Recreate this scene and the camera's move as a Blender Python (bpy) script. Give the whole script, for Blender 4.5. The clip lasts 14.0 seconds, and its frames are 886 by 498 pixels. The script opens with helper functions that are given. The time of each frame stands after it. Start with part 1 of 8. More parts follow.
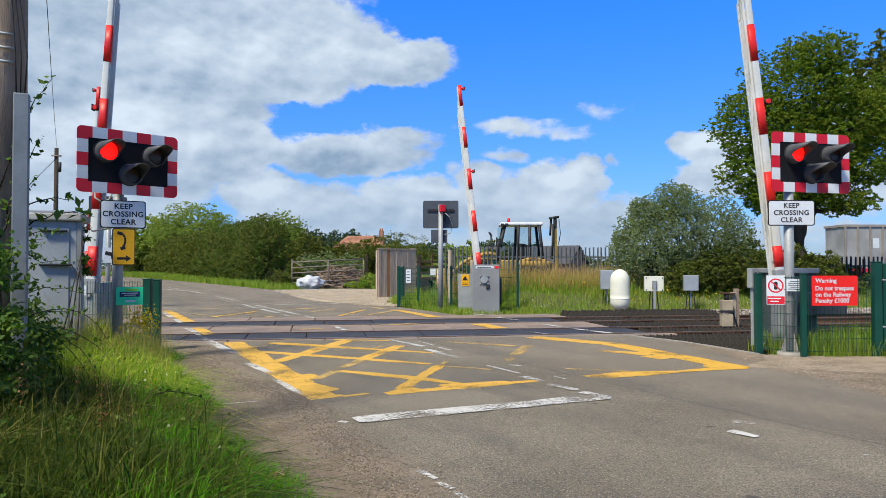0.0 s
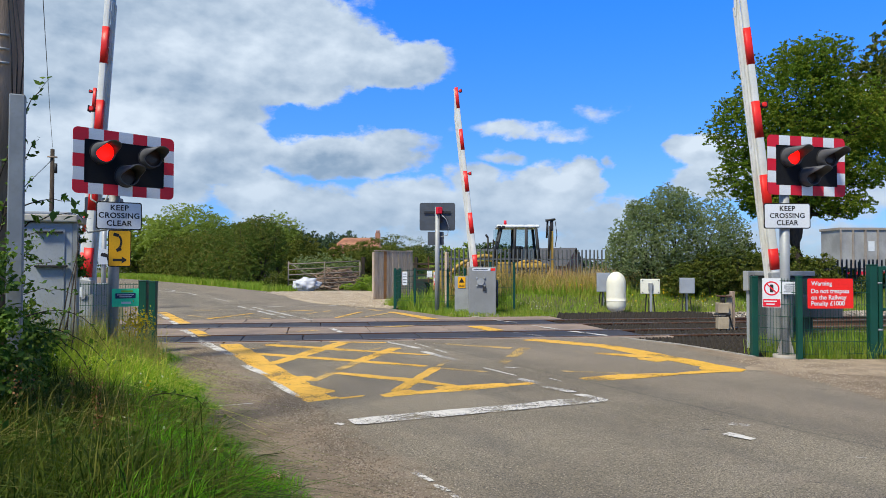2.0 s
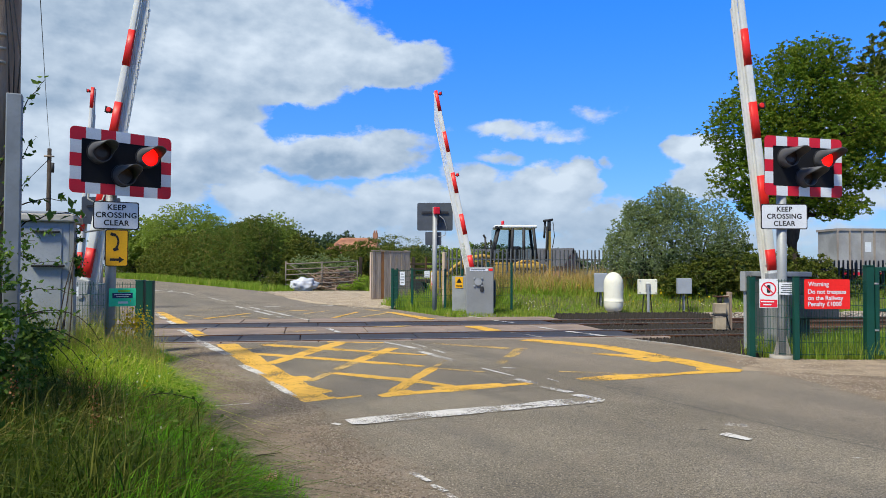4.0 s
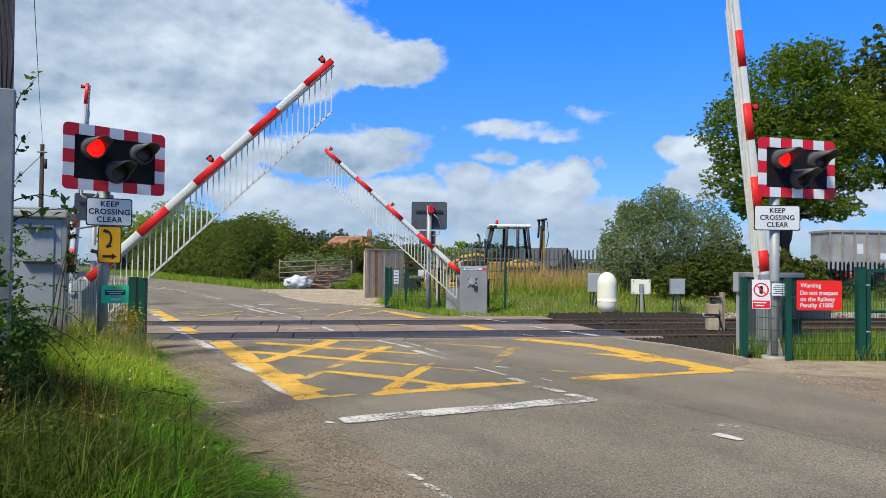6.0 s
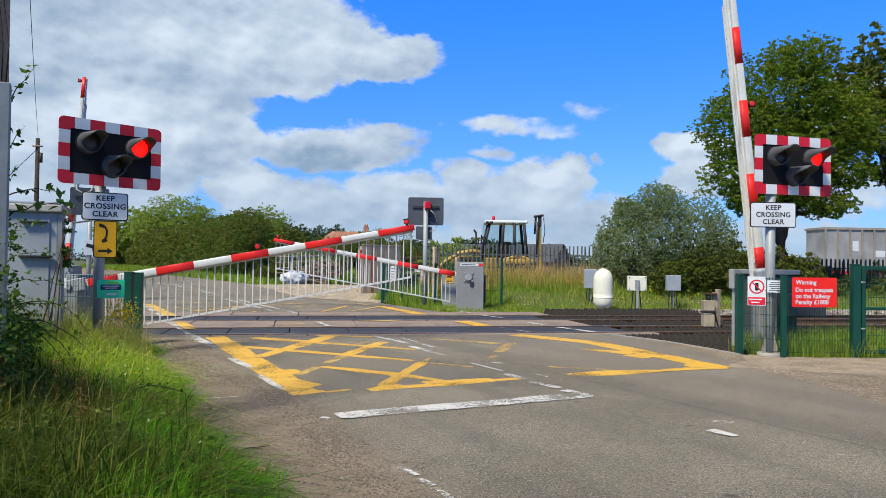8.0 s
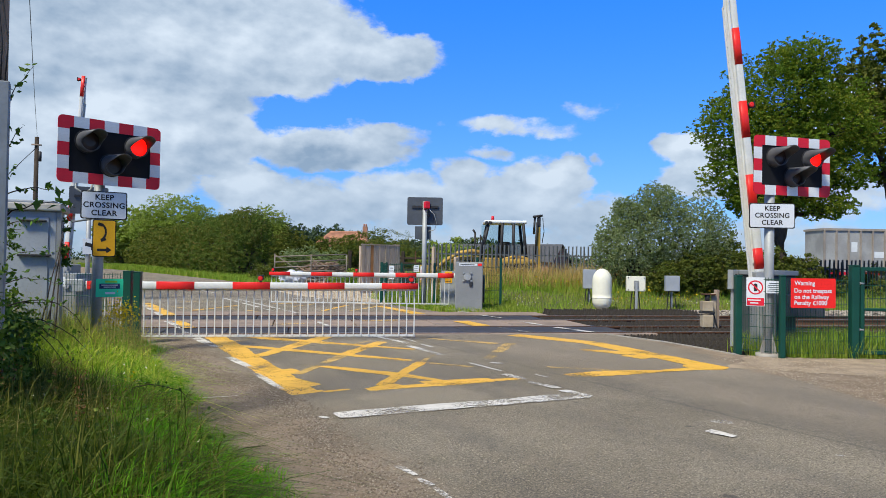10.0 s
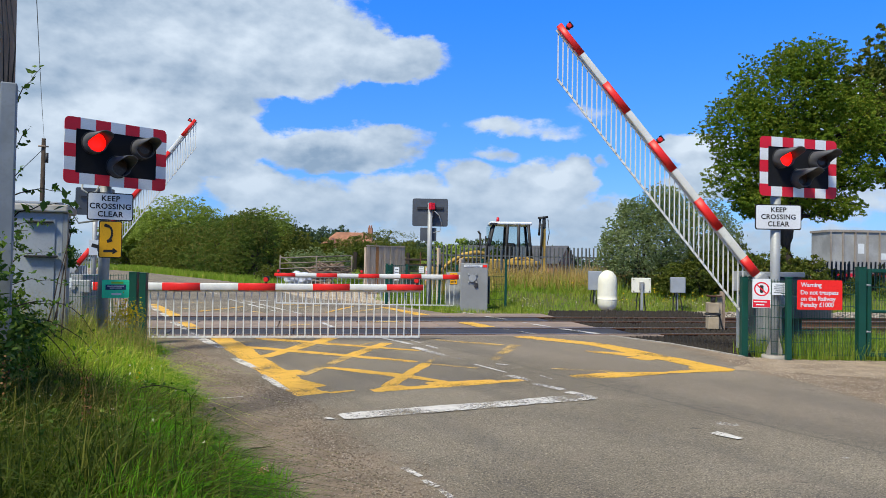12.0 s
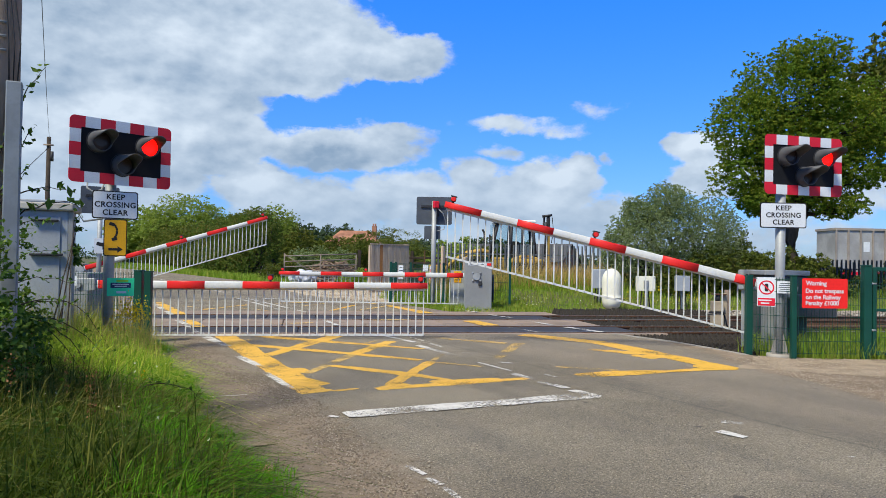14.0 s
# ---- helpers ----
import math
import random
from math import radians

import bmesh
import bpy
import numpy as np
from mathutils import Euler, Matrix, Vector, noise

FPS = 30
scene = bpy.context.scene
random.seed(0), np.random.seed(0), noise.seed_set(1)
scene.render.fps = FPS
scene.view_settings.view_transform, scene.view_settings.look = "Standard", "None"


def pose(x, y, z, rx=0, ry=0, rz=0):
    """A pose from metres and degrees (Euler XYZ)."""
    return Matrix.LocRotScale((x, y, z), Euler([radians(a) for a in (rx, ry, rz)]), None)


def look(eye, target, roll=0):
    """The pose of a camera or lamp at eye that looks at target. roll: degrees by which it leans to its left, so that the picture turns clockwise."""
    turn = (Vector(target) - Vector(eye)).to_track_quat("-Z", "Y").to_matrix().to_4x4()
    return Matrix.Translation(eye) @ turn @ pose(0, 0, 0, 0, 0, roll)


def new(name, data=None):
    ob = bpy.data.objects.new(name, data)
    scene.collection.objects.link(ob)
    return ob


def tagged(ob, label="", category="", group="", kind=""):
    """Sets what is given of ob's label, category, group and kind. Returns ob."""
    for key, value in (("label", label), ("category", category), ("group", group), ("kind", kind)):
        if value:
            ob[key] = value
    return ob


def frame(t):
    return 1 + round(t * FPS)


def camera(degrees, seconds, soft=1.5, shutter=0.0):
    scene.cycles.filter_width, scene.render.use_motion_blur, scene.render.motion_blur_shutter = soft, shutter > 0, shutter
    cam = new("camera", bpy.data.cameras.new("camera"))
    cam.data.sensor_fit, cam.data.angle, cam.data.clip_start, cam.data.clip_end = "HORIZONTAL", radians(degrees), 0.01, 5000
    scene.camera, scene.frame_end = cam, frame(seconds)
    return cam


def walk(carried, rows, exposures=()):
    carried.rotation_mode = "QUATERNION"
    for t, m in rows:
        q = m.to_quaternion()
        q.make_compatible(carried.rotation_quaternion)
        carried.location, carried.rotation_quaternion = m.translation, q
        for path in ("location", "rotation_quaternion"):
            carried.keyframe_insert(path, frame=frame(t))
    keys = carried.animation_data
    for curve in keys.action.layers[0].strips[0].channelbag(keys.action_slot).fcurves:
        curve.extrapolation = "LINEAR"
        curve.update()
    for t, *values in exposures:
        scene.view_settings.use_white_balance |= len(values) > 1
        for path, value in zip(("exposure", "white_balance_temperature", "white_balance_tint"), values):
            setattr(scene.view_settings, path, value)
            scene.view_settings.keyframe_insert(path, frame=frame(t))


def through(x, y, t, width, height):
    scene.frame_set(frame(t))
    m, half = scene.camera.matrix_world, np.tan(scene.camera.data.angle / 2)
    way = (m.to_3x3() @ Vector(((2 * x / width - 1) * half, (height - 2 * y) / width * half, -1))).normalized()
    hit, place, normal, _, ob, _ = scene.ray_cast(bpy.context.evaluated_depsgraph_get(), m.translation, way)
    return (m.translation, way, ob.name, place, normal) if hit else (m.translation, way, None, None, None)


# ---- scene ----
cam = camera(62.58, 14.0, soft=0.6)

# seconds, heading (degrees clockwise from the road's axis), pitch, roll
PATH = [
    (0.0, 25.38, 1.33, 0.00), (0.5, 25.51, 1.33, 0.06), (1.0, 25.60, 1.40, 0.07), (1.5, 25.65, 1.45, 0.09),
    (2.0, 25.65, 1.50, 0.11), (2.5, 25.65, 1.53, 0.11), (3.0, 25.69, 1.54, 0.11), (5.5, 26.18, 1.44, 0.47),
    (6.0, 26.31, 1.43, 0.56), (6.5, 26.44, 1.40, 0.60), (7.0, 26.52, 1.32, 0.65), (7.5, 26.57, 1.20, 0.69),
    (8.0, 26.59, 1.10, 0.76), (10.5, 26.64, 1.10, 0.95), (11.0, 26.54, 1.13, 0.95), (11.5, 26.42, 1.14, 0.97),
    (12.0, 26.26, 1.19, 0.96), (12.5, 26.09, 1.20, 0.93), (13.0, 26.00, 1.19, 0.93), (13.5, 25.97, 1.12, 0.95),
    (14.0, 25.94, 1.05, 0.97),
]
EYE = Vector((0, 0, 1.4))


def aim(heading, pitch, roll):
    a, p = radians(heading), radians(pitch)
    ahead = Vector((math.sin(a) * math.cos(p), math.cos(a) * math.cos(p), math.sin(p)))
    return look(EYE, EYE + ahead * 10, roll)


EXPOSURE = 0.20
walk(cam, [(t, aim(h, p, r)) for t, h, p, r in PATH], exposures=[(0.0, EXPOSURE), (14.0, EXPOSURE)])

# ---- light ----
SUN_FROM = Vector((-0.86, -0.46, 1.32)).normalized()      # thin cloud over the sun: soft light from the left
sun = new("sun", bpy.data.lights.new("sun", "SUN"))
sun.data.energy, sun.data.angle, sun.data.color = 4.9, radians(12.0), (0.96, 0.915, 0.74)
sun.matrix_world = look(SUN_FROM * 50, (0, 0, 0))

world = bpy.data.worlds.new("sky")
scene.world = world
world.use_nodes = True
WT = world.node_tree


def wnode(kind, **values):
    n = WT.nodes.new(kind)
    for k, v in values.items():
        n.inputs[k.replace("_", " ")].default_value = v
    return n


def wmath(op, a, b=None, c=None, clamp=False):
    n = WT.nodes.new("ShaderNodeMath")
    n.operation, n.use_clamp = op, clamp
    for i, v in enumerate((a, b, c)):
        if v is None:
            continue
        if isinstance(v, (int, float)):
            n.inputs[i].default_value = v
        else:
            WT.links.new(v, n.inputs[i])
    return n.outputs[0]


def sky_world():
    """A clear Nishita sky with broken cumulus: banks of cloud given by heading and height, frayed by noise."""
    L = WT.links
    WT.nodes.clear()
    out, bg = WT.nodes.new("ShaderNodeOutputWorld"), WT.nodes.new("ShaderNodeBackground")
    L.new(bg.outputs[0], out.inputs[0])
    sky = WT.nodes.new("ShaderNodeTexSky")
    sky.sky_type, sky.sun_disc = "NISHITA", False
    sky.sun_elevation = math.asin(SUN_FROM.z)
    sky.sun_rotation = math.atan2(SUN_FROM.x, SUN_FROM.y)
    sky.air_density, sky.dust_density, sky.ozone_density = 1.0, 0.4, 2.5
    tint = WT.nodes.new("ShaderNodeMix")
    tint.data_type, tint.blend_type = "RGBA", "MULTIPLY"
    tint.inputs["Factor"].default_value = 1.0
    L.new(sky.outputs[0], tint.inputs[6])
    hsv = wnode("ShaderNodeHueSaturation", Saturation=1.0, Value=1.0)
    L.new(tint.outputs[2], hsv.inputs["Color"])
    tc, sep = WT.nodes.new("ShaderNodeTexCoord"), WT.nodes.new("ShaderNodeSeparateXYZ")
    L.new(tc.outputs["Generated"], sep.inputs[0])
    az = wmath("SUBTRACT", wmath("ARCTAN2", sep.outputs[0], sep.outputs[1]), radians(25.4))
    el = wmath("ARCSINE", sep.outputs[2])
    clear = WT.nodes.new("ShaderNodeMix")
    clear.data_type = "RGBA"
    L.new(wmath("DIVIDE", el, 0.34, clamp=True), clear.inputs["Factor"])
    clear.inputs[6].default_value, clear.inputs[7].default_value = (0.70, 0.98, 1.55, 1), (0.33, 1.32, 3.05, 1)
    zenith = WT.nodes.new("ShaderNodeMix")
    zenith.data_type = "RGBA"
    L.new(wmath("DIVIDE", wmath("SUBTRACT", el, 0.40), 0.3, clamp=True), zenith.inputs["Factor"])
    L.new(clear.outputs[2], zenith.inputs[6])
    zenith.inputs[7].default_value = (0.55, 0.85, 1.25, 1)
    L.new(zenith.outputs[2], tint.inputs[7])
    # the clouds: soft ellipses by heading and height, warped and frayed by noise
    comb = WT.nodes.new("ShaderNodeCombineXYZ")
    L.new(az, comb.inputs[0])
    L.new(wmath("MULTIPLY", el, 1.6), comb.inputs[1])
    comb.inputs[2].default_value = 3.1

    def field(scale, detail, rough, shift=None, out="Fac"):
        n = wnode("ShaderNodeTexNoise", Scale=scale, Detail=detail, Roughness=rough)
        src = comb.outputs[0]
        if shift:
            add = WT.nodes.new("ShaderNodeVectorMath")
            add.operation = "ADD"
            add.inputs[1].default_value = shift
            L.new(src, add.inputs[0])
            src = add.outputs[0]
        L.new(src, n.inputs["Vector"])
        return n.outputs[out]

    bend = WT.nodes.new("ShaderNodeSeparateColor")
    L.new(field(6.0, 3.0, 0.5, None, "Color"), bend.inputs[0])
    curl = WT.nodes.new("ShaderNodeSeparateColor")
    L.new(field(24.0, 5.0, 0.6, None, "Color"), curl.inputs[0])

    def warped(v, i, broad, fine):
        v = wmath("ADD", v, wmath("MULTIPLY", wmath("SUBTRACT", bend.outputs[i], 0.5), broad))
        return wmath("ADD", v, wmath("MULTIPLY", wmath("SUBTRACT", curl.outputs[i], 0.5), fine))

    wa, we = warped(az, 0, 0.07, 0.042), warped(el, 1, 0.045, 0.032)

    def blobs(rows, join="SMOOTH_MAX"):
        total = None
        for a, e, ra, re, wgt in rows:
            x = wmath("DIVIDE", wmath("SUBTRACT", wa, a), ra)
            y = wmath("DIVIDE", wmath("SUBTRACT", we, e), re)
            v = wmath("MULTIPLY", wmath("MAXIMUM", wmath("SUBTRACT", 1.0, wmath("ADD", wmath("MULTIPLY", x, x), wmath("MULTIPLY", y, y))), -1.0), wgt)
            total = v if total is None else wmath(join, total, v, 0.12 if join == "SMOOTH_MAX" else None)
        return total

    # heading, height, half-width, half-height (radians), weight
    banks = [(-0.52, 0.33, 0.33, 0.16, 1.5), (-0.27, 0.305, 0.22, 0.065, 1.3), (-0.13, 0.280, 0.17, 0.042, 1.1), (-0.215, 0.240, 0.10, 0.034, 0.95), (-0.50, 0.16, 0.26, 0.15, 1.2), (-0.30, 0.155, 0.085, 0.055, 1.1), (-0.34, 0.22, 0.13, 0.06, 1.0),
             (-0.13, 0.150, 0.145, 0.036, 0.95), (-0.06, 0.168, 0.09, 0.025, 0.7), (-0.25, 0.095, 0.07, 0.035, 0.95), (-0.12, 0.070, 0.22, 0.044, 0.66), (-0.05, 0.10, 0.07, 0.03, 0.65),
             (0.14, 0.100, 0.075, 0.05, 0.95), (0.185, 0.125, 0.035, 0.032, 0.8), (0.09, 0.070, 0.12, 0.040, 0.62), (0.05, 0.115, 0.05, 0.03, 0.55), (0.20, 0.065, 0.10, 0.04, 0.55),
             (0.115, 0.188, 0.10, 0.017, 0.42), (0.235, 0.210, 0.06, 0.013, 0.22), (0.085, 0.150, 0.03, 0.010, 0.3), (0.222, 0.145, 0.013, 0.014, 0.35),
             (0.345, 0.150, 0.060, 0.026, 1.0), (0.38, 0.110, 0.09, 0.036, 1.0), (0.50, 0.09, 0.10, 0.04, 0.6), (-0.17, 0.365, 0.10, 0.018, 0.40), (-0.10, 0.345, 0.05, 0.012, 0.25),
             (0.0, 0.025, 0.7, 0.045, 0.50), (0.53, 0.19, 0.07, 0.05, 0.5),
             (1.7, 0.30, 0.5, 0.2, 0.8), (-1.6, 0.4, 0.6, 0.25, 0.9), (2.9, 0.3, 0.5, 0.2, 0.7), (-2.5, 0.25, 0.4, 0.15, 0.7)]
    fray = wmath("ADD", wmath("MULTIPLY", wmath("SUBTRACT", field(9.0, 9.0, 0.60), 0.5), 1.35), wmath("MULTIPLY", wmath("SUBTRACT", field(34.0, 9.0, 0.62), 0.5), 0.42))
    dense = wmath("ADD", blobs(banks), fray)
    cover = WT.nodes.new("ShaderNodeMapRange")
    cover.interpolation_type = "SMOOTHSTEP"
    L.new(dense, cover.inputs[0])
    cover.inputs[1].default_value, cover.inputs[2].default_value = 0.06, 0.42
    # cloud shading painted in by place: grey undersides and bright sunlit heads
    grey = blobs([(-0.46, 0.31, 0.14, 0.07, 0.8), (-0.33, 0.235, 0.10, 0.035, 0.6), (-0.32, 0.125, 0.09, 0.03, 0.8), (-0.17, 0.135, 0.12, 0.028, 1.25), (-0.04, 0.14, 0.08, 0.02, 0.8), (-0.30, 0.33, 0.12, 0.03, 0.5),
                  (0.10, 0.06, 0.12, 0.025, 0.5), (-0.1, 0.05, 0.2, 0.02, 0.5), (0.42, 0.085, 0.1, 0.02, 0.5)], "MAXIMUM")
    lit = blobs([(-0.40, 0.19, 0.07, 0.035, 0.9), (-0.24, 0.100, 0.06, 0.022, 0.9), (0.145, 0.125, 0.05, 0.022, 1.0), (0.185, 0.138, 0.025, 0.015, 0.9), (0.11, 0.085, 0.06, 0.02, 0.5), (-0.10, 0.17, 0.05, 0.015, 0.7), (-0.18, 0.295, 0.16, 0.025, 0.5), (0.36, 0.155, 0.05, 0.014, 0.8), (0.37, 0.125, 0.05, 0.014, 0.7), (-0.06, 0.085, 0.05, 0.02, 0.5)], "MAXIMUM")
    # painted relief: tone rises where the noise thins towards the upper left
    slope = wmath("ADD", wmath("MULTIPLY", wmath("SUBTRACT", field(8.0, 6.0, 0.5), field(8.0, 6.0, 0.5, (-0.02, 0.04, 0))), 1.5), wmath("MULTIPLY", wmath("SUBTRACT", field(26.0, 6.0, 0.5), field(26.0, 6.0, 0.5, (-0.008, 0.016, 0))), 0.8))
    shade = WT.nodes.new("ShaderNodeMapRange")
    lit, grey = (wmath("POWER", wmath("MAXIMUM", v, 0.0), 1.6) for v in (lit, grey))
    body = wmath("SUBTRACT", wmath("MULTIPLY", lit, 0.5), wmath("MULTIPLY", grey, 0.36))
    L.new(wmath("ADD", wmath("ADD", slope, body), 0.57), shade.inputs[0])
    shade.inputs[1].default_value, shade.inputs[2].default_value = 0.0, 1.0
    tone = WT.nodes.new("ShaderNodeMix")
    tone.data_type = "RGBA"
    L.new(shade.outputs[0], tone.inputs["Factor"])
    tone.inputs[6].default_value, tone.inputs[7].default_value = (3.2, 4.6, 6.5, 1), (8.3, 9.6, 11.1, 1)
    haze = WT.nodes.new("ShaderNodeMix")
    haze.data_type = "RGBA"
    L.new(wmath("MULTIPLY", wmath("SUBTRACT", 1.0, wmath("DIVIDE", el, 0.15, clamp=True)), 0.62), haze.inputs["Factor"])
    L.new(tone.outputs[2], haze.inputs[6])
    haze.inputs[7].default_value = (4.5, 6.1, 8.2, 1)
    mix = WT.nodes.new("ShaderNodeMix")
    mix.data_type = "RGBA"
    L.new(cover.outputs[0], mix.inputs["Factor"])
    L.new(hsv.outputs[0], mix.inputs[6])
    L.new(haze.outputs[2], mix.inputs[7])
    L.new(mix.outputs[2], bg.inputs[0])
    bg.inputs[1].default_value = 0.0745


sky_world()


# ---- materials ----
def nodes_of(name):
    m = bpy.data.materials.new(name)
    m.use_nodes = True
    t = m.node_tree
    return m, t, t.nodes["Principled BSDF"], t.nodes["Material Output"]


def mixed(t, fac, a, b, blend="MIX"):
    n = t.nodes.new("ShaderNodeMix")
    n.data_type, n.blend_type = "RGBA", blend
    for sock, v in ((n.inputs["Factor"], fac), (n.inputs[6], a), (n.inputs[7], b)):
        if isinstance(v, (int, float)):
            sock.default_value = v
        elif isinstance(v, tuple):
            sock.default_value = (*v, 1) if len(v) == 3 else v
        else:
            t.links.new(v, sock)
    return n.outputs[2]


def grain(t, scale, detail=5.0, rough=0.55, coords="Object", stretch=None):
    tc = t.nodes.new("ShaderNodeTexCoord")
    n = t.nodes.new("ShaderNodeTexNoise")
    n.inputs["Scale"].default_value, n.inputs["Detail"].default_value, n.inputs["Roughness"].default_value = scale, detail, rough
    src = tc.outputs[coords]
    if stretch:
        mp = t.nodes.new("ShaderNodeMapping")
        mp.inputs["Scale"].default_value = stretch
        t.links.new(src, mp.inputs[0])
        src = mp.outputs[0]
    t.links.new(src, n.inputs["Vector"])
    return n.outputs[0]


def ramp(t, v, lo, hi):
    n = t.nodes.new("ShaderNodeMapRange")
    n.interpolation_type = "SMOOTHSTEP"
    t.links.new(v, n.inputs[0])
    n.inputs[1].default_value, n.inputs[2].default_value = lo, hi
    return n.outputs[0]


def calc(t, op, a, b=None):
    n = t.nodes.new("ShaderNodeMath")
    n.operation = op
    for i, v in enumerate((a, b)):
        if v is None:
            continue
        if isinstance(v, (int, float)):
            n.inputs[i].default_value = v
        else:
            t.links.new(v, n.inputs[i])
    return n.outputs[0]


def relief(t, bsdf, height, strength=0.4, dist=0.01):
    b = t.nodes.new("ShaderNodeBump")
    b.inputs["Strength"].default_value, b.inputs["Distance"].default_value = strength, dist
    t.links.new(height, b.inputs["Height"])
    t.links.new(b.outputs[0], bsdf.inputs["Normal"])


def mat(name, c1, c2, scale=3.0, rough=0.6, metal=0.0, bump=0.15, bscale=60.0, dist=0.004, stretch=None):
    """A surface of two tones: broad blotches, fine grain, slight relief and uneven gloss."""
    m, t, b, _ = nodes_of(name)
    broad, fine = grain(t, scale, stretch=stretch), grain(t, bscale, 3.0, stretch=stretch)
    col = mixed(t, ramp(t, broad, 0.34, 0.68), c1, c2)
    dark = tuple(v * 0.72 for v in c1)
    col = mixed(t, calc(t, "MULTIPLY", ramp(t, fine, 0.45, 0.75), 0.45), col, dark)
    t.links.new(col, b.inputs["Base Color"])
    b.inputs["Metallic"].default_value = metal
    b.inputs["Specular IOR Level"].default_value = 0.22 if rough > 0.8 else 0.3
    t.links.new(calc(t, "ADD", calc(t, "MULTIPLY", fine, 0.2), rough - 0.1), b.inputs["Roughness"])
    if bump:
        relief(t, b, fine, bump, dist)
    return m


def leaf_mat(name, c1, c2, c3, through=0.3, rough=0.5):
    """Leaves: each one its own tone, thin enough to let light through."""
    m, t, b, out = nodes_of(name)
    geo = t.nodes.new("ShaderNodeNewGeometry")
    r = geo.outputs["Random Per Island"]
    patch = ramp(t, grain(t, 0.9, 3.0), 0.35, 0.65)
    col = mixed(t, r, c1, c2)
    col = mixed(t, calc(t, "MULTIPLY", patch, calc(t, "POWER", r, 2.0)), col, c3)
    t.links.new(col, b.inputs["Base Color"])
    b.inputs["Roughness"].default_value = rough
    b.inputs["Specular IOR Level"].default_value = 0.18
    tr = t.nodes.new("ShaderNodeBsdfTranslucent")
    t.links.new(mixed(t, 1.0, col, (1.0, 1.15, 0.45), "MULTIPLY"), tr.inputs[0])
    mx = t.nodes.new("ShaderNodeMixShader")
    mx.inputs[0].default_value = through
    t.links.new(b.outputs[0], mx.inputs[1])
    t.links.new(tr.outputs[0], mx.inputs[2])
    t.links.new(mx.outputs[0], out.inputs[0])
    return m


def glow(name, colour, strength):
    m, t, b, _ = nodes_of(name)
    b.inputs["Base Color"].default_value = (*[v * 0.5 for v in colour], 1)
    cells = t.nodes.new("ShaderNodeTexVoronoi")
    cells.inputs["Scale"].default_value = 90
    tc = t.nodes.new("ShaderNodeTexCoord")
    t.links.new(tc.outputs["Object"], cells.inputs["Vector"])
    b.inputs["Emission Color"].default_value = (*colour, 1)
    t.links.new(calc(t, "MULTIPLY", calc(t, "SUBTRACT", 1.25, calc(t, "MULTIPLY", cells.outputs["Distance"], 0.6)), strength), b.inputs["Emission Strength"])
    return m


def marking_mat(name, c1, c2, wear=0.5):
    """Road paint, chipped and worn through to the asphalt."""
    m, t, b, out = nodes_of(name)
    worn = calc(t, "ADD", calc(t, "MULTIPLY", grain(t, 1.3, 4.0), 0.55), calc(t, "MULTIPLY", grain(t, 34.0, 8.0, 0.78), 0.65))
    t.links.new(mixed(t, ramp(t, grain(t, 9.0), 0.35, 0.7), c1, c2), b.inputs["Base Color"])
    b.inputs["Roughness"].default_value = 0.6
    clear = t.nodes.new("ShaderNodeBsdfTransparent")
    mx = t.nodes.new("ShaderNodeMixShader")
    t.links.new(ramp(t, worn, wear, wear + 0.09), mx.inputs[0])
    t.links.new(b.outputs[0], mx.inputs[1])
    t.links.new(clear.outputs[0], mx.inputs[2])
    t.links.new(mx.outputs[0], out.inputs[0])
    return m


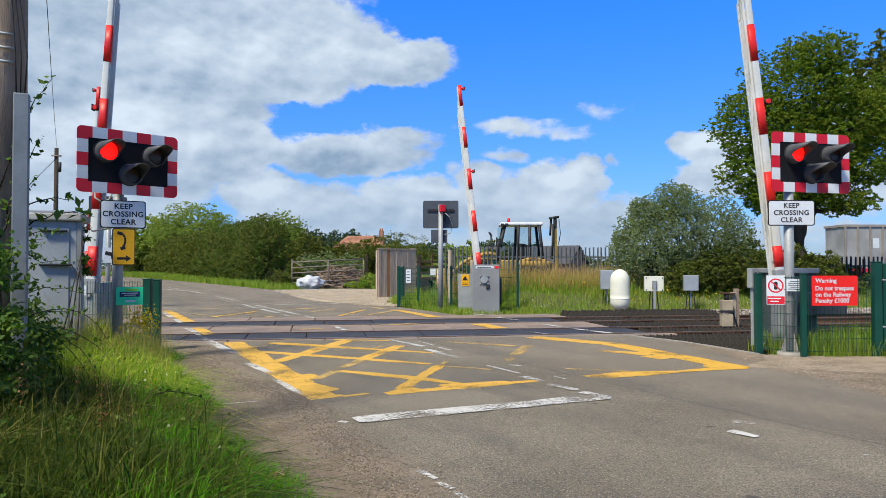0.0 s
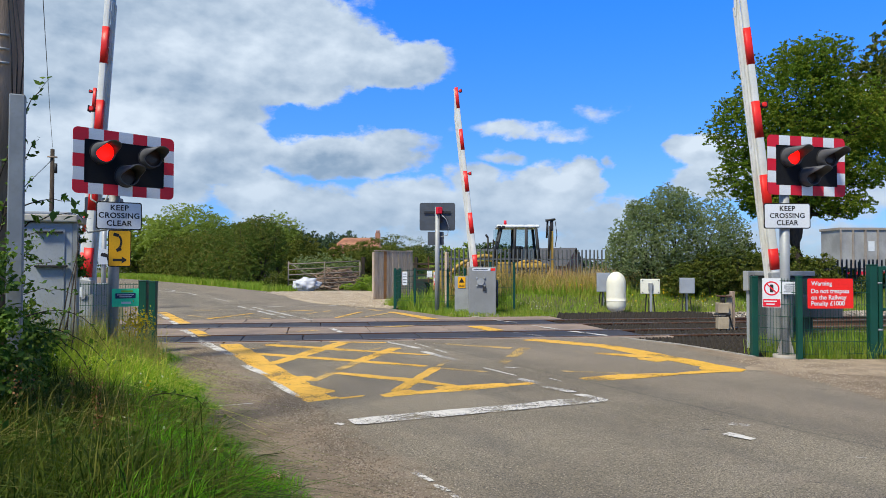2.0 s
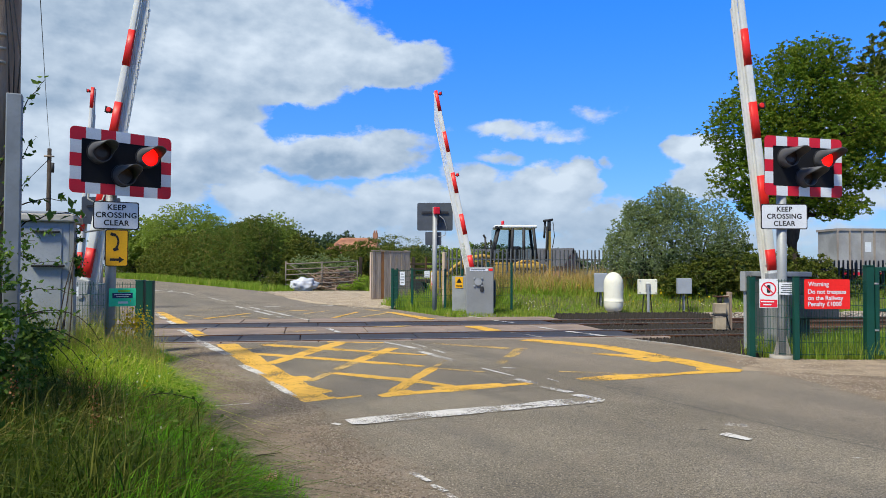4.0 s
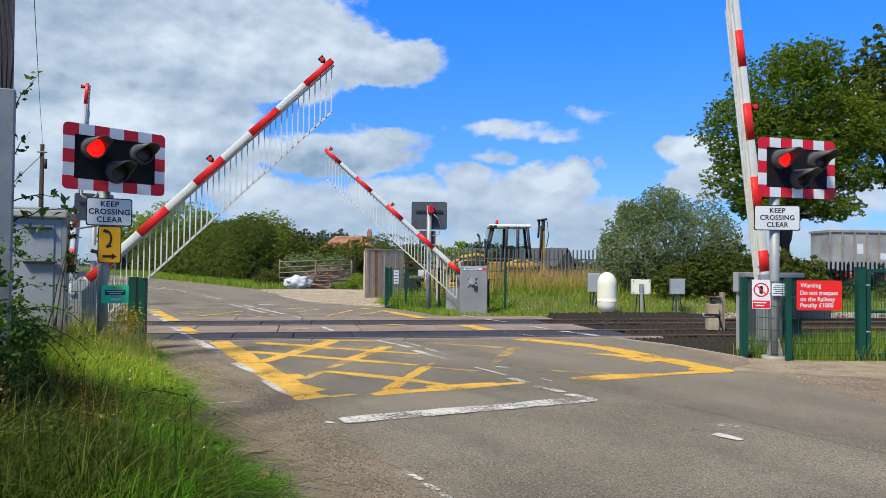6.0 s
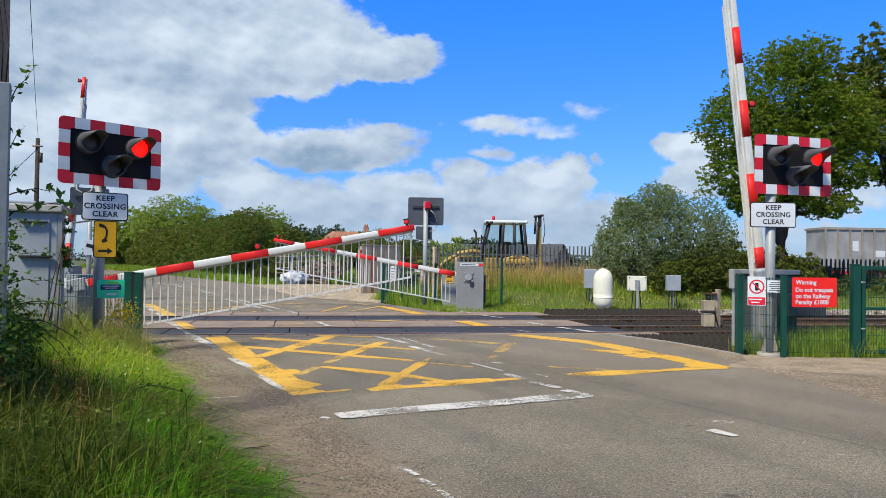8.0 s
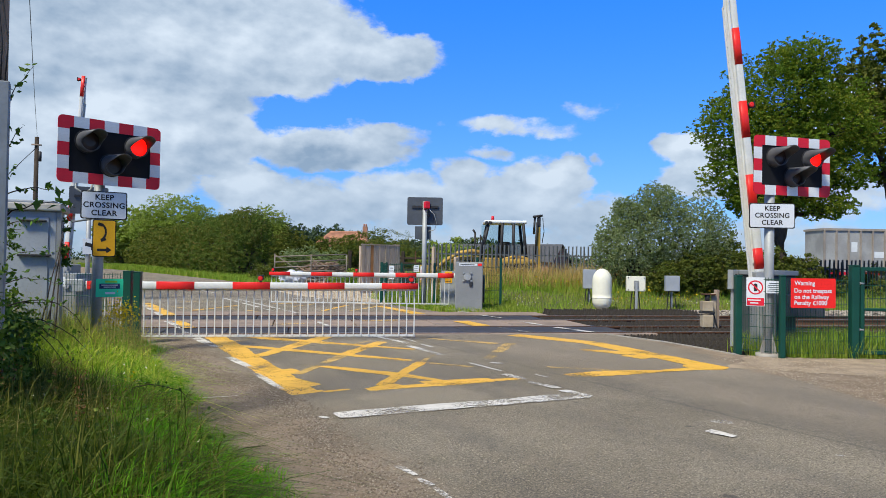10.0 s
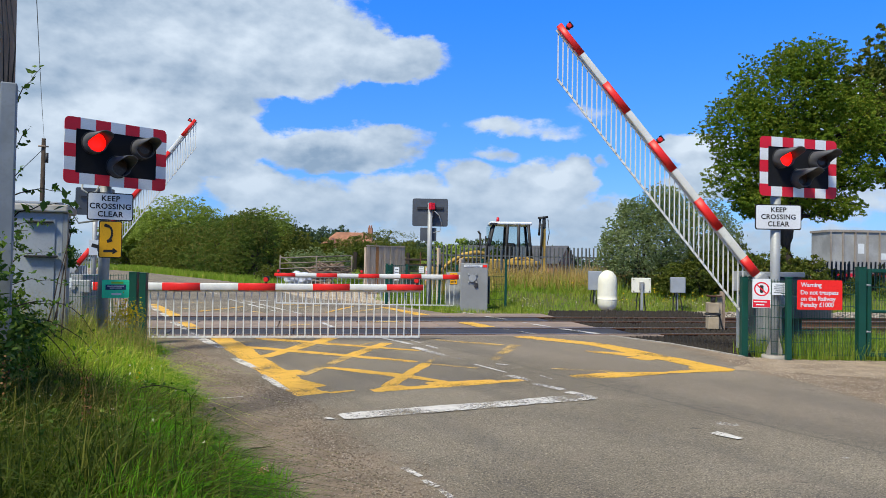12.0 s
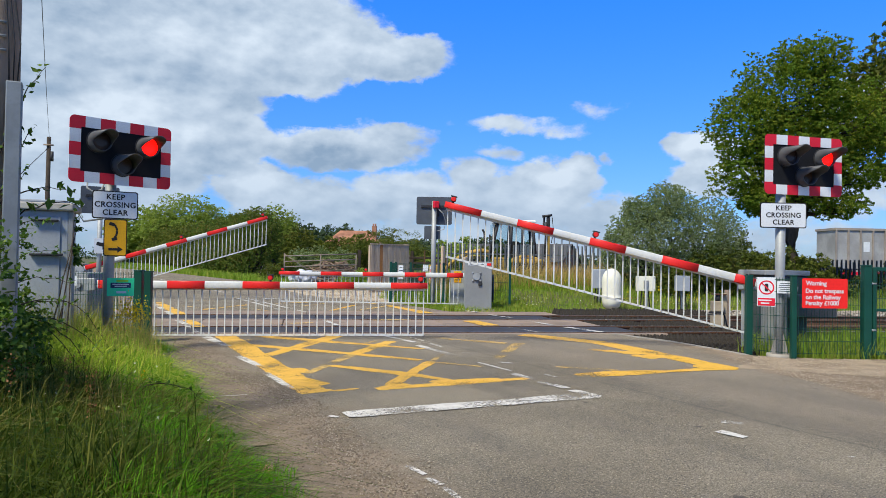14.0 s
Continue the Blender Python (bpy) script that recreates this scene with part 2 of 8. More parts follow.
def road_mat():
    """Old asphalt with stone chips, wheel tracks, patches and cracks; brown grit lies over its edges."""
    m, t, b, _ = nodes_of("asphalt")
    tc, sep = t.nodes.new("ShaderNodeTexCoord"), t.nodes.new("ShaderNodeSeparateXYZ")
    t.links.new(tc.outputs["Object"], sep.inputs[0])
    x, y = sep.outputs[0], sep.outputs[1]
    chips, broad = grain(t, 48.0, 5.0, 0.8), grain(t, 0.45, 6.0, 0.62)
    col = mixed(t, ramp(t, broad, 0.32, 0.70), (0.160, 0.137, 0.105), (0.250, 0.215, 0.166))
    col = mixed(t, ramp(t, chips, 0.55, 0.61), col, (0.40, 0.35, 0.27))
    col = mixed(t, calc(t, "MULTIPLY", ramp(t, grain(t, 62.0, 4.0, 0.75), 0.52, 0.62), 0.85), col, (0.045, 0.042, 0.040))
    # each stone chip of its own tone
    cells = t.nodes.new("ShaderNodeTexVoronoi")
    cells.inputs["Scale"].default_value = 120
    t.links.new(tc.outputs["Object"], cells.inputs["Vector"])
    tone = t.nodes.new("ShaderNodeSeparateColor")
    t.links.new(cells.outputs["Color"], tone.inputs[0])
    pale = mixed(t, ramp(t, tone.outputs[0], 0.0, 1.0), (0.45, 0.45, 0.45), (1.6, 1.58, 1.5))
    col = mixed(t, 0.62, col, pale, "MULTIPLY")
    # darker wheel tracks and oil along the lanes
    lane = calc(t, "ABSOLUTE", calc(t, "SINE", calc(t, "MULTIPLY", calc(t, "SUBTRACT", x, 2.1), 2.15)))
    worn = calc(t, "MULTIPLY", ramp(t, lane, 0.55, 0.95), ramp(t, grain(t, 0.9, 4.0, 0.6, stretch=(1.6, 0.35, 1)), 0.38, 0.7))
    col = mixed(t, calc(t, "MULTIPLY", worn, 0.42), col, (0.085, 0.079, 0.075))
    spots = ramp(t, grain(t, 3.2, 2.0, 0.5), 0.70, 0.76)
    col = mixed(t, calc(t, "MULTIPLY", spots, 0.7), col, (0.05, 0.046, 0.045))
    dirt = ramp(t, grain(t, 2.2, 7.0, 0.68), 0.48, 0.78)
    col = mixed(t, calc(t, "MULTIPLY", dirt, 0.38), col, (0.27, 0.215, 0.165))
    # fine cracks
    cr = t.nodes.new("ShaderNodeTexVoronoi")
    cr.feature = "DISTANCE_TO_EDGE"
    cr.inputs["Scale"].default_value = 0.42
    warp = t.nodes.new("ShaderNodeVectorMath")
    warp.operation = "ADD"
    wn = t.nodes.new("ShaderNodeTexNoise")
    wn.inputs["Scale"].default_value, wn.inputs["Detail"].default_value = 1.7, 6.0
    t.links.new(tc.outputs["Object"], wn.inputs["Vector"])
    t.links.new(tc.outputs["Object"], warp.inputs[0])
    t.links.new(wn.outputs["Color"], warp.inputs[1])
    t.links.new(warp.outputs[0], cr.inputs["Vector"])
    crack = calc(t, "MULTIPLY", calc(t, "SUBTRACT", 1.0, ramp(t, cr.outputs["Distance"], 0.002, 0.008)), ramp(t, grain(t, 0.8), 0.5, 0.6))
    col = mixed(t, calc(t, "MULTIPLY", crack, 0.25), col, (0.04, 0.037, 0.035))
    # dark pits where chips have worn out, and squared repairs of finer, darker tar
    pits = t.nodes.new("ShaderNodeTexVoronoi")
    pits.inputs["Scale"].default_value = 38
    t.links.new(tc.outputs["Object"], pits.inputs["Vector"])
    pit = calc(t, "MULTIPLY", calc(t, "SUBTRACT", 1.0, ramp(t, pits.outputs["Distance"], 0.10, 0.26)), ramp(t, grain(t, 5.0, 4.0), 0.42, 0.6))
    col = mixed(t, calc(t, "MULTIPLY", pit, 0.75), col, (0.035, 0.033, 0.031))
    seam = calc(t, "ABSOLUTE", calc(t, "ADD", calc(t, "SUBTRACT", x, 5.55), calc(t, "MULTIPLY", calc(t, "SUBTRACT", grain(t, 0.7, 4.0), 0.5), 0.25)))
    col = mixed(t, calc(t, "MULTIPLY", calc(t, "SUBTRACT", 1.0, ramp(t, seam, 0.005, 0.03)), 0.4), col, (0.06, 0.056, 0.052))
    lane_r = calc(t, "MULTIPLY", ramp(t, calc(t, "ADD", x, calc(t, "MULTIPLY", calc(t, "SUBTRACT", grain(t, 0.5, 4.0), 0.5), 0.8)), 5.4, 6.3), 0.30)
    col = mixed(t, lane_r, col, (0.235, 0.19, 0.15))
    # grit over the edges, frayed
    fray = calc(t, "MULTIPLY", calc(t, "SUBTRACT", grain(t, 1.1, 6.0, 0.65), 0.5), 1.6)
    left = ramp(t, calc(t, "ADD", calc(t, "MULTIPLY", x, -1.0), fray), -2.25, -1.5)
    right = ramp(t, calc(t, "ADD", calc(t, "ADD", x, fray), calc(t, "MULTIPLY", calc(t, "SUBTRACT", y, 8.0), -0.37)), 8.55, 8.95)
    edge = calc(t, "MAXIMUM", calc(t, "MULTIPLY", left, 0.92), right)
    soil = mixed(t, ramp(t, grain(t, 1.5, 6.0, 0.65), 0.32, 0.68), (0.165, 0.122, 0.084), (0.32, 0.245, 0.175))
    soil = mixed(t, ramp(t, grain(t, 55.0, 4.0, 0.7), 0.52, 0.66), soil, (0.13, 0.10, 0.08))
    soil = mixed(t, ramp(t, grain(t, 46.0, 3.0, 0.7, stretch=(1, 1.1, 1)), 0.62, 0.70), soil, (0.50, 0.44, 0.38))
    col = mixed(t, calc(t, "MULTIPLY", edge, ramp(t, grain(t, 14.0, 5.0, 0.7), 0.22, 0.5)), col, soil)
    t.links.new(col, b.inputs["Base Color"])
    b.inputs["Roughness"].default_value = 0.9
    b.inputs["Specular IOR Level"].default_value = 0.2
    h = calc(t, "ADD", calc(t, "MULTIPLY", chips, 0.6), calc(t, "MULTIPLY", grain(t, 25.0, 4.0), 0.4))
    relief(t, b, h, 1.0, 0.016)
    return m


M_ROAD = road_mat()
M_APRON = mat("tan dust and gravel", (0.35, 0.275, 0.195), (0.215, 0.165, 0.115), 2.6, 0.95, 0, 0.9, 24.0, 0.02)
M_DIRT = mat("dry dirt and gravel", (0.52, 0.42, 0.30), (0.29, 0.225, 0.15), 1.3, 0.95, 0, 0.9, 14.0, 0.03)


def ground_mat():
    """Grassy soil that gives way to stony ballast along the railway."""
    m, t, b, _ = nodes_of("grassy soil and ballast")
    tc, sep = t.nodes.new("ShaderNodeTexCoord"), t.nodes.new("ShaderNodeSeparateXYZ")
    t.links.new(tc.outputs["Object"], sep.inputs[0])
    c = calc(t, "ADD", sep.outputs[1], calc(t, "MULTIPLY", sep.outputs[0], 0.274))
    c = calc(t, "ADD", c, calc(t, "MULTIPLY", calc(t, "SUBTRACT", grain(t, 1.2), 0.5), 1.2))
    track = calc(t, "MULTIPLY", ramp(t, c, 12.6, 13.2), calc(t, "SUBTRACT", 1.0, ramp(t, c, 22.1, 22.8)))
    soil = mixed(t, ramp(t, grain(t, 0.6), 0.35, 0.65), (0.07, 0.085, 0.03), (0.11, 0.10, 0.045))
    stone = mixed(t, ramp(t, grain(t, 20.0, 3.0), 0.4, 0.65), (0.10, 0.08, 0.065), (0.27, 0.225, 0.185))
    t.links.new(mixed(t, track, soil, stone), b.inputs["Base Color"])
    b.inputs["Roughness"].default_value = 0.95
    relief(t, b, grain(t, 22.0, 3.0), 0.6, 0.03)
    return m


M_SOIL = ground_mat()
M_DARKPANEL = mat("dark rubber panel", (0.035, 0.035, 0.042), (0.055, 0.053, 0.058), 1.6, 0.7, 0, 0.4, 45.0, 0.005)
M_BROWNPANEL = mat("worn concrete panel", (0.30, 0.225, 0.18), (0.21, 0.165, 0.135), 1.4, 0.85, 0, 0.3, 40.0, 0.004)
M_CONCRETE = mat("pale concrete", (0.36, 0.33, 0.29), (0.26, 0.235, 0.205), 2.0, 0.9, 0, 0.3, 50.0, 0.005)
M_RUST = mat("rusty steel", (0.16, 0.075, 0.04), (0.09, 0.045, 0.03), 4.0, 0.75, 0.3, 0.3, 60.0)
M_RAILTOP = mat("polished rail head", (0.34, 0.30, 0.27), (0.22, 0.17, 0.14), 5.0, 0.38, 0.8, 0.1, 80.0)
M_TEETH = mat("weathered dark timber", (0.055, 0.040, 0.029), (0.028, 0.022, 0.017), 3.0, 0.9, 0, 0.5, 30.0, 0.01)
M_YELLOW = marking_mat("yellow road paint", (0.74, 0.42, 0.04), (0.62, 0.34, 0.03), 0.62)
M_WHITE = marking_mat("white road paint", (0.64, 0.605, 0.55), (0.50, 0.47, 0.42), 0.565)
M_FADED = marking_mat("faded road paint", (0.66, 0.42, 0.10), (0.54, 0.35, 0.10), 0.545)
M_BOOM = mat("white enamel", (0.64, 0.645, 0.63), (0.54, 0.54, 0.51), 2.0, 0.38, 0, 0.05, 30.0)
M_RED = mat("red reflective band", (0.72, 0.022, 0.018), (0.60, 0.02, 0.018), 2.5, 0.42, 0, 0.05, 60.0)
M_BORDER_R = mat("crimson reflective sheet", (0.66, 0.014, 0.035), (0.58, 0.014, 0.032), 3.0, 0.45, 0, 0.04, 60.0)
M_BORDER_W = mat("pale reflective sheet", (0.74, 0.76, 0.78), (0.64, 0.66, 0.68), 3.0, 0.5, 0, 0.04, 60.0)
M_BLACK = mat("matt black board", (0.006, 0.0065, 0.009), (0.010, 0.011, 0.014), 2.0, 0.85, 0, 0.1, 60.0)
M_HOOD = mat("black visor plastic", (0.022, 0.022, 0.026), (0.035, 0.034, 0.036), 4.0, 0.55, 0, 0.1, 60.0)
M_VISOR = mat("grey-black visor plastic", (0.085, 0.085, 0.092), (0.06, 0.06, 0.066), 4.0, 0.5, 0, 0.1, 60.0)
M_GALV = mat("galvanised steel", (0.36, 0.37, 0.37), (0.285, 0.295, 0.30), 2.5, 0.55, 0.25, 0.08, 30.0)
M_GREYPAINT = mat("grey cabinet paint", (0.25, 0.255, 0.255), (0.205, 0.21, 0.21), 1.5, 0.55, 0, 0.06, 40.0)
M_BLUEGREY = mat("pale blue-grey cabinet paint", (0.33, 0.355, 0.39), (0.24, 0.26, 0.29), 1.0, 0.55, 0, 0.06, 35.0)
M_BACKGREY = mat("dark grey sign back", (0.085, 0.095, 0.11), (0.065, 0.073, 0.085), 2.0, 0.5, 0.2, 0.05, 40.0)
M_GREEN = mat("dark green powder coat", (0.007, 0.062, 0.043), (0.006, 0.048, 0.034), 2.0, 0.4, 0, 0.05, 50.0)
M_SIGNWHITE = mat("white sign face", (0.66, 0.69, 0.72), (0.59, 0.61, 0.64), 2.0, 0.45, 0, 0.03, 40.0)
M_SIGNYELLOW = mat("amber sign face", (0.82, 0.42, 0.01), (0.76, 0.38, 0.01), 2.0, 0.45, 0, 0.03, 40.0)
M_SIGNRED = mat("bright red sign face", (0.86, 0.02, 0.016), (0.8, 0.018, 0.014), 2.0, 0.6, 0, 0.03, 40.0)
M_SIGNGREEN = mat("green sign face", (0.045, 0.80, 0.40), (0.04, 0.70, 0.36), 2.0, 0.4, 0, 0.03, 40.0)
M_BLUEPRINT = mat("navy print", (0.02, 0.04, 0.12), (0.025, 0.045, 0.11), 2.0, 0.5, 0, 0, 40.0)
M_PRINT = mat("black print", (0.015, 0.014, 0.014), (0.025, 0.022, 0.02), 3.0, 0.5, 0, 0, 40.0)
M_WOOD = mat("weathered pole timber", (0.36, 0.265, 0.20), (0.21, 0.155, 0.115), 3.0, 0.85, 0, 0.6, 40.0, 0.008, (6, 6, 0.6))
M_BOARD = mat("silvered fence boards", (0.52, 0.41, 0.32), (0.38, 0.295, 0.22), 3.0, 0.85, 0, 0.4, 30.0, 0.005, (5, 5, 0.5))
M_LENS_ON = glow("lit red lamp", (1.0, 0.004, 0.002), 2.4)
M_LENS_OFF = mat("unlit dark lens", (0.05, 0.032, 0.03), (0.035, 0.025, 0.025), 4.0, 0.25, 0, 0.1, 80.0)
M_AMBER_OFF = mat("unlit brown lens", (0.075, 0.045, 0.032), (0.055, 0.035, 0.027), 4.0, 0.25, 0, 0.1, 80.0)
M_CREAM = mat("cream fibreglass", (0.78, 0.75, 0.62), (0.70, 0.67, 0.54), 1.5, 0.4, 0, 0.05, 30.0)


# ---- mesh helpers ----
def slab(bm, lo, hi):
    (x0, y0, z0), (x1, y1, z1) = lo, hi
    v = [bm.verts.new(p) for p in ((x0, y0, z0), (x1, y0, z0), (x1, y1, z0), (x0, y1, z0), (x0, y0, z1), (x1, y0, z1), (x1, y1, z1), (x0, y1, z1))]
    for f in ((0, 3, 2, 1), (4, 5, 6, 7), (0, 1, 5, 4), (1, 2, 6, 5), (2, 3, 7, 6), (3, 0, 4, 7)):
        bm.faces.new([v[i] for i in f])
    return bm


def rslab(lo, hi, bevel=0.01, seg=2):
    bm = slab(bmesh.new(), lo, hi)
    bmesh.ops.bevel(bm, geom=bm.edges[:], offset=bevel, segments=seg, affect="EDGES", profile=0.5)
    return bm


def rod(bm, a, b, r0, r1=None, n=12, caps=True):
    a, b = Vector(a), Vector(b)
    r1 = r0 if r1 is None else r1
    q = (b - a).to_track_quat("Z", "Y")
    ring = [[bm.verts.new(p + q @ Vector((r * math.cos(2 * math.pi * i / n), r * math.sin(2 * math.pi * i / n), 0))) for i in range(n)] for p, r in ((a, r0), (b, r1))]
    for i in range(n):
        f = bm.faces.new((ring[0][i], ring[0][(i + 1) % n], ring[1][(i + 1) % n], ring[1][i]))
        f.smooth = n > 6
    if caps:
        bm.faces.new(ring[0][::-1])
        bm.faces.new(ring[1])
    return bm


def tube_path(bm, pts, r, n=8):
    """A bent tube: rings joined along a line; r is one radius or one for each point."""
    pts = [Vector(p) for p in pts]
    rr = r if isinstance(r, (list, tuple)) else [r] * len(pts)
    rings = []
    for i, p in enumerate(pts):
        q = (pts[min(i + 1, len(pts) - 1)] - pts[max(i - 1, 0)]).to_track_quat("Z", "Y")
        rings.append([bm.verts.new(p + q @ Vector((rr[i] * math.cos(2 * math.pi * k / n), rr[i] * math.sin(2 * math.pi * k / n), 0))) for k in range(n)])
    for a, b in zip(rings, rings[1:]):
        for k in range(n):
            bm.faces.new((a[k], a[(k + 1) % n], b[(k + 1) % n], b[k])).smooth = True
    bm.faces.new(rings[0][::-1])
    bm.faces.new(rings[-1])
    return bm


def plate(w, h, d, radius=0.0, seg=5):
    """An upright plate in the xz plane, its face towards -y, with rounded corners."""
    bm = bmesh.new()
    pts = []
    for cx, cz, a0 in ((1, 1, 0), (-1, 1, 90), (-1, -1, 180), (1, -1, 270)):
        for i in range(seg + 1 if radius else 1):
            a = radians(a0 + 90 * i / seg)
            pts.append((cx * (w / 2 - radius) + radius * math.cos(a), cz * (h / 2 - radius) + radius * math.sin(a)) if radius else (cx * w / 2, cz * h / 2))
    front, back = [bm.verts.new((x, -d / 2, z)) for x, z in pts], [bm.verts.new((x, d / 2, z)) for x, z in pts]
    n = len(pts)
    bm.faces.new(front)
    bm.faces.new(back[::-1])
    for i in range(n):
        bm.faces.new((front[(i + 1) % n], front[i], back[i], back[(i + 1) % n]))
    bmesh.ops.recalc_face_normals(bm, faces=bm.faces[:])
    return bm


def mesh_of(name, bm, material):
    me = bpy.data.meshes.new(name)
    bm.to_mesh(me)
    bm.free()
    me.materials.append(material)
    return me


def part(name, bm, material, parent, label="", m=None):
    """Links a bmesh (or a shared mesh) as one mesh object under a thing or a part."""
    me = bm if isinstance(bm, bpy.types.Mesh) else mesh_of(name, bm, material)
    ob = new(name, me)
    ob.parent = parent
    if m is not None:
        ob.matrix_basis = m
    return tagged(ob, label)


def thing(name, m, label, category, group="", kind=""):
    ob = new(name)
    ob.empty_display_size = 0.2
    ob.matrix_basis = m
    return tagged(ob, label, category, group, kind)


def solid(name, bm, material, label, category, m=None, group="", kind=""):
    ob = new(name, bm if isinstance(bm, bpy.types.Mesh) else mesh_of(name, bm, material))
    if m is not None:
        ob.matrix_basis = m
    return tagged(ob, label, category, group, kind)


def lettering(text, size, material, parent, m, name="lettering", space=1.0, bold=0.0):
    """Words in the built-in font, as a flat mesh that faces -y."""
    cu = bpy.data.curves.new(name, "FONT")
    cu.body, cu.size, cu.align_x, cu.align_y, cu.extrude, cu.space_line, cu.space_character = text, size, "CENTER", "CENTER", 0.0008, 0.82, space
    cu.offset = bold
    tmp = bpy.data.objects.new(name, cu)
    scene.collection.objects.link(tmp)
    dg = bpy.context.evaluated_depsgraph_get()
    me = bpy.data.meshes.new_from_object(tmp.evaluated_get(dg))
    bpy.data.objects.remove(tmp)
    me.materials.clear()
    me.materials.append(material)
    return part(name, me, material, parent, "", m @ pose(0, 0, 0, 90, 0, 0))


def flat(name, pts, material, z=0.0, kind="structure", label="", category=""):
    bm = bmesh.new()
    bm.faces.new([bm.verts.new((x, y, z)) for x, y in pts])
    bmesh.ops.recalc_face_normals(bm, faces=bm.faces[:])
    if bm.faces[:][0].normal.z < 0:
        bmesh.ops.reverse_faces(bm, faces=bm.faces[:])
    return solid(name, bm, material, label, category, None, "", kind)


def array_mesh(name, verts, faces, material, smooth=False):
    """A mesh from numpy arrays of places and of equal-sided faces."""
    me = bpy.data.meshes.new(name)
    k = faces.shape[1]
    me.vertices.add(len(verts))
    me.vertices.foreach_set("co", np.ascontiguousarray(verts, np.float32).ravel())
    me.loops.add(faces.size)
    me.loops.foreach_set("vertex_index", np.ascontiguousarray(faces, np.int32).ravel())
    me.polygons.add(len(faces))
    me.polygons.foreach_set("loop_start", np.arange(0, faces.size, k, dtype=np.int32))
    if smooth:
        me.polygons.foreach_set("use_smooth", np.ones(len(faces), bool))
    me.update(calc_edges=True)
    me.validate()
    me.materials.append(material)
    return me


# ---- ground, road and railway ----
SKEW = -0.274          # the rails' fall in y for each metre of x
TURN = math.degrees(math.atan(SKEW))


def rail_y(c, x):
    return c + SKEW * x


def bump_of(x, y):
    return noise.noise(Vector((x * 0.35, y * 0.35, 0.2))) * 0.06 + noise.noise(Vector((x * 1.3, y * 1.3, 4))) * 0.025


def smooth01(v):
    v = min(1, max(0, v))
    return v * v * (3 - 2 * v)


def ground_z(x, y):
    c = y - SKEW * x
    z = -0.06
    if y < 13.8 and x < 1.1:
        z += 0.36 * smooth01((1.0 - x) / 2.0) * smooth01((13.8 - y) / 1.5)
        z += bump_of(x, y) * smooth01((1.0 - x) / 0.7)
    if 13.9 < c < 21.6 and x > 9.3:
        z -= 0.27 * smooth01((c - 13.9) / 0.5) * smooth01((21.6 - c) / 0.6)
    if c > 22.4 and x > 10:
        z += (0.58 * smooth01((c - 22.4) / 2.2) + bump_of(x, y)) * smooth01((x - 11 - 0.35 * max(0, y - 24)) / 2)
    if x < -2 and y > 14:
        z += bump_of(x, y)
    return z


def ground():
    xs = np.concatenate([[-1500, -400, -120, -50, -25, -14], np.arange(-9, 31, 0.4), [34, 40, 50, 70, 110, 250, 600, 1500]])
    ys = np.concatenate([[-1500, -300, -80, -30, -12], np.arange(-6, 34, 0.4), [36, 40, 46, 55, 70, 95, 140, 220, 400, 800, 1500, 3000]])
    v = np.array([(x, y, ground_z(x, y)) for y in ys for x in xs])
    n = len(xs)
    f = np.array([(j * n + i, j * n + i + 1, (j + 1) * n + i + 1, (j + 1) * n + i) for j in range(len(ys) - 1) for i in range(n - 1)])
    solid("ground", array_mesh("ground", v, f, M_SOIL, True), None, "grassy soil of the verges and fields", "ground", None, "", "structure")


ground()
flat("road", [(0.75, -14), (15, -14), (14, 4.6), (11.2, 6.9), (9.55, 8.25), (9.72, 10.2), (9.6, rail_y(14.5, 9.6)), (0.5, rail_y(14.5, 0.5)), (0.9, 9)], M_ROAD, 0.0,
     label="grey worn asphalt road with gritty edges", category="road")
flat("road_beyond", [(0.8, rail_y(21.2, 0.8)), (9.3, rail_y(21.2, 9.3)), (9.3, 24.4), (9.35, 34), (9.27, 43), (8.55, 54), (7.3, 68), (4.8, 90), (0, 120), (-14, 190), (-24, 190), (-8.5, 120), (-3.4, 90), (-0.9, 68), (0.6, 54), (1.3, 42)], M_ROAD, 0.0,
     label="grey asphalt road running on beyond the railway", category="road")


def ragged(pts, step, amp, seed):
    """The same outline with a wavering edge."""
    rnd, out = random.Random(seed), []
    for a, b in zip(pts, pts[1:] + pts[:1]):
        n = max(1, int(math.dist(a, b) / step))
        out += [(a[0] + (b[0] - a[0]) * i / n + rnd.uniform(-amp, amp), a[1] + (b[1] - a[1]) * i / n + rnd.uniform(-amp, amp)) for i in range(n)]
    return out


flat("driveway", ragged([(9.25, 23.2), (8.75, 24.6), (7.95, 27.2), (8.0, 31), (8.5, 36), (9.2, 42.3), (13.2, 43.0), (15, 41), (14.6, 37.6), (12.4, 33), (10.8, 26.2)], 0.7, 0.12, 8), M_DIRT, 0.010, label="dusty gravel entrance to a field yard", category="driveway")


flat("gravel_apron", ragged([(8.15, 7.30), (8.9, 7.75), (9.55, 8.22), (9.85, 7.78), (11.0, 7.33), (13.5, 6.4), (13.2, 5.2), (11.0, 5.35), (9.6, 5.9), (8.7, 6.75)], 0.22, 0.07, 9), M_APRON, 0.003, label="dusty tan gravel apron before the fence", category="gravel")


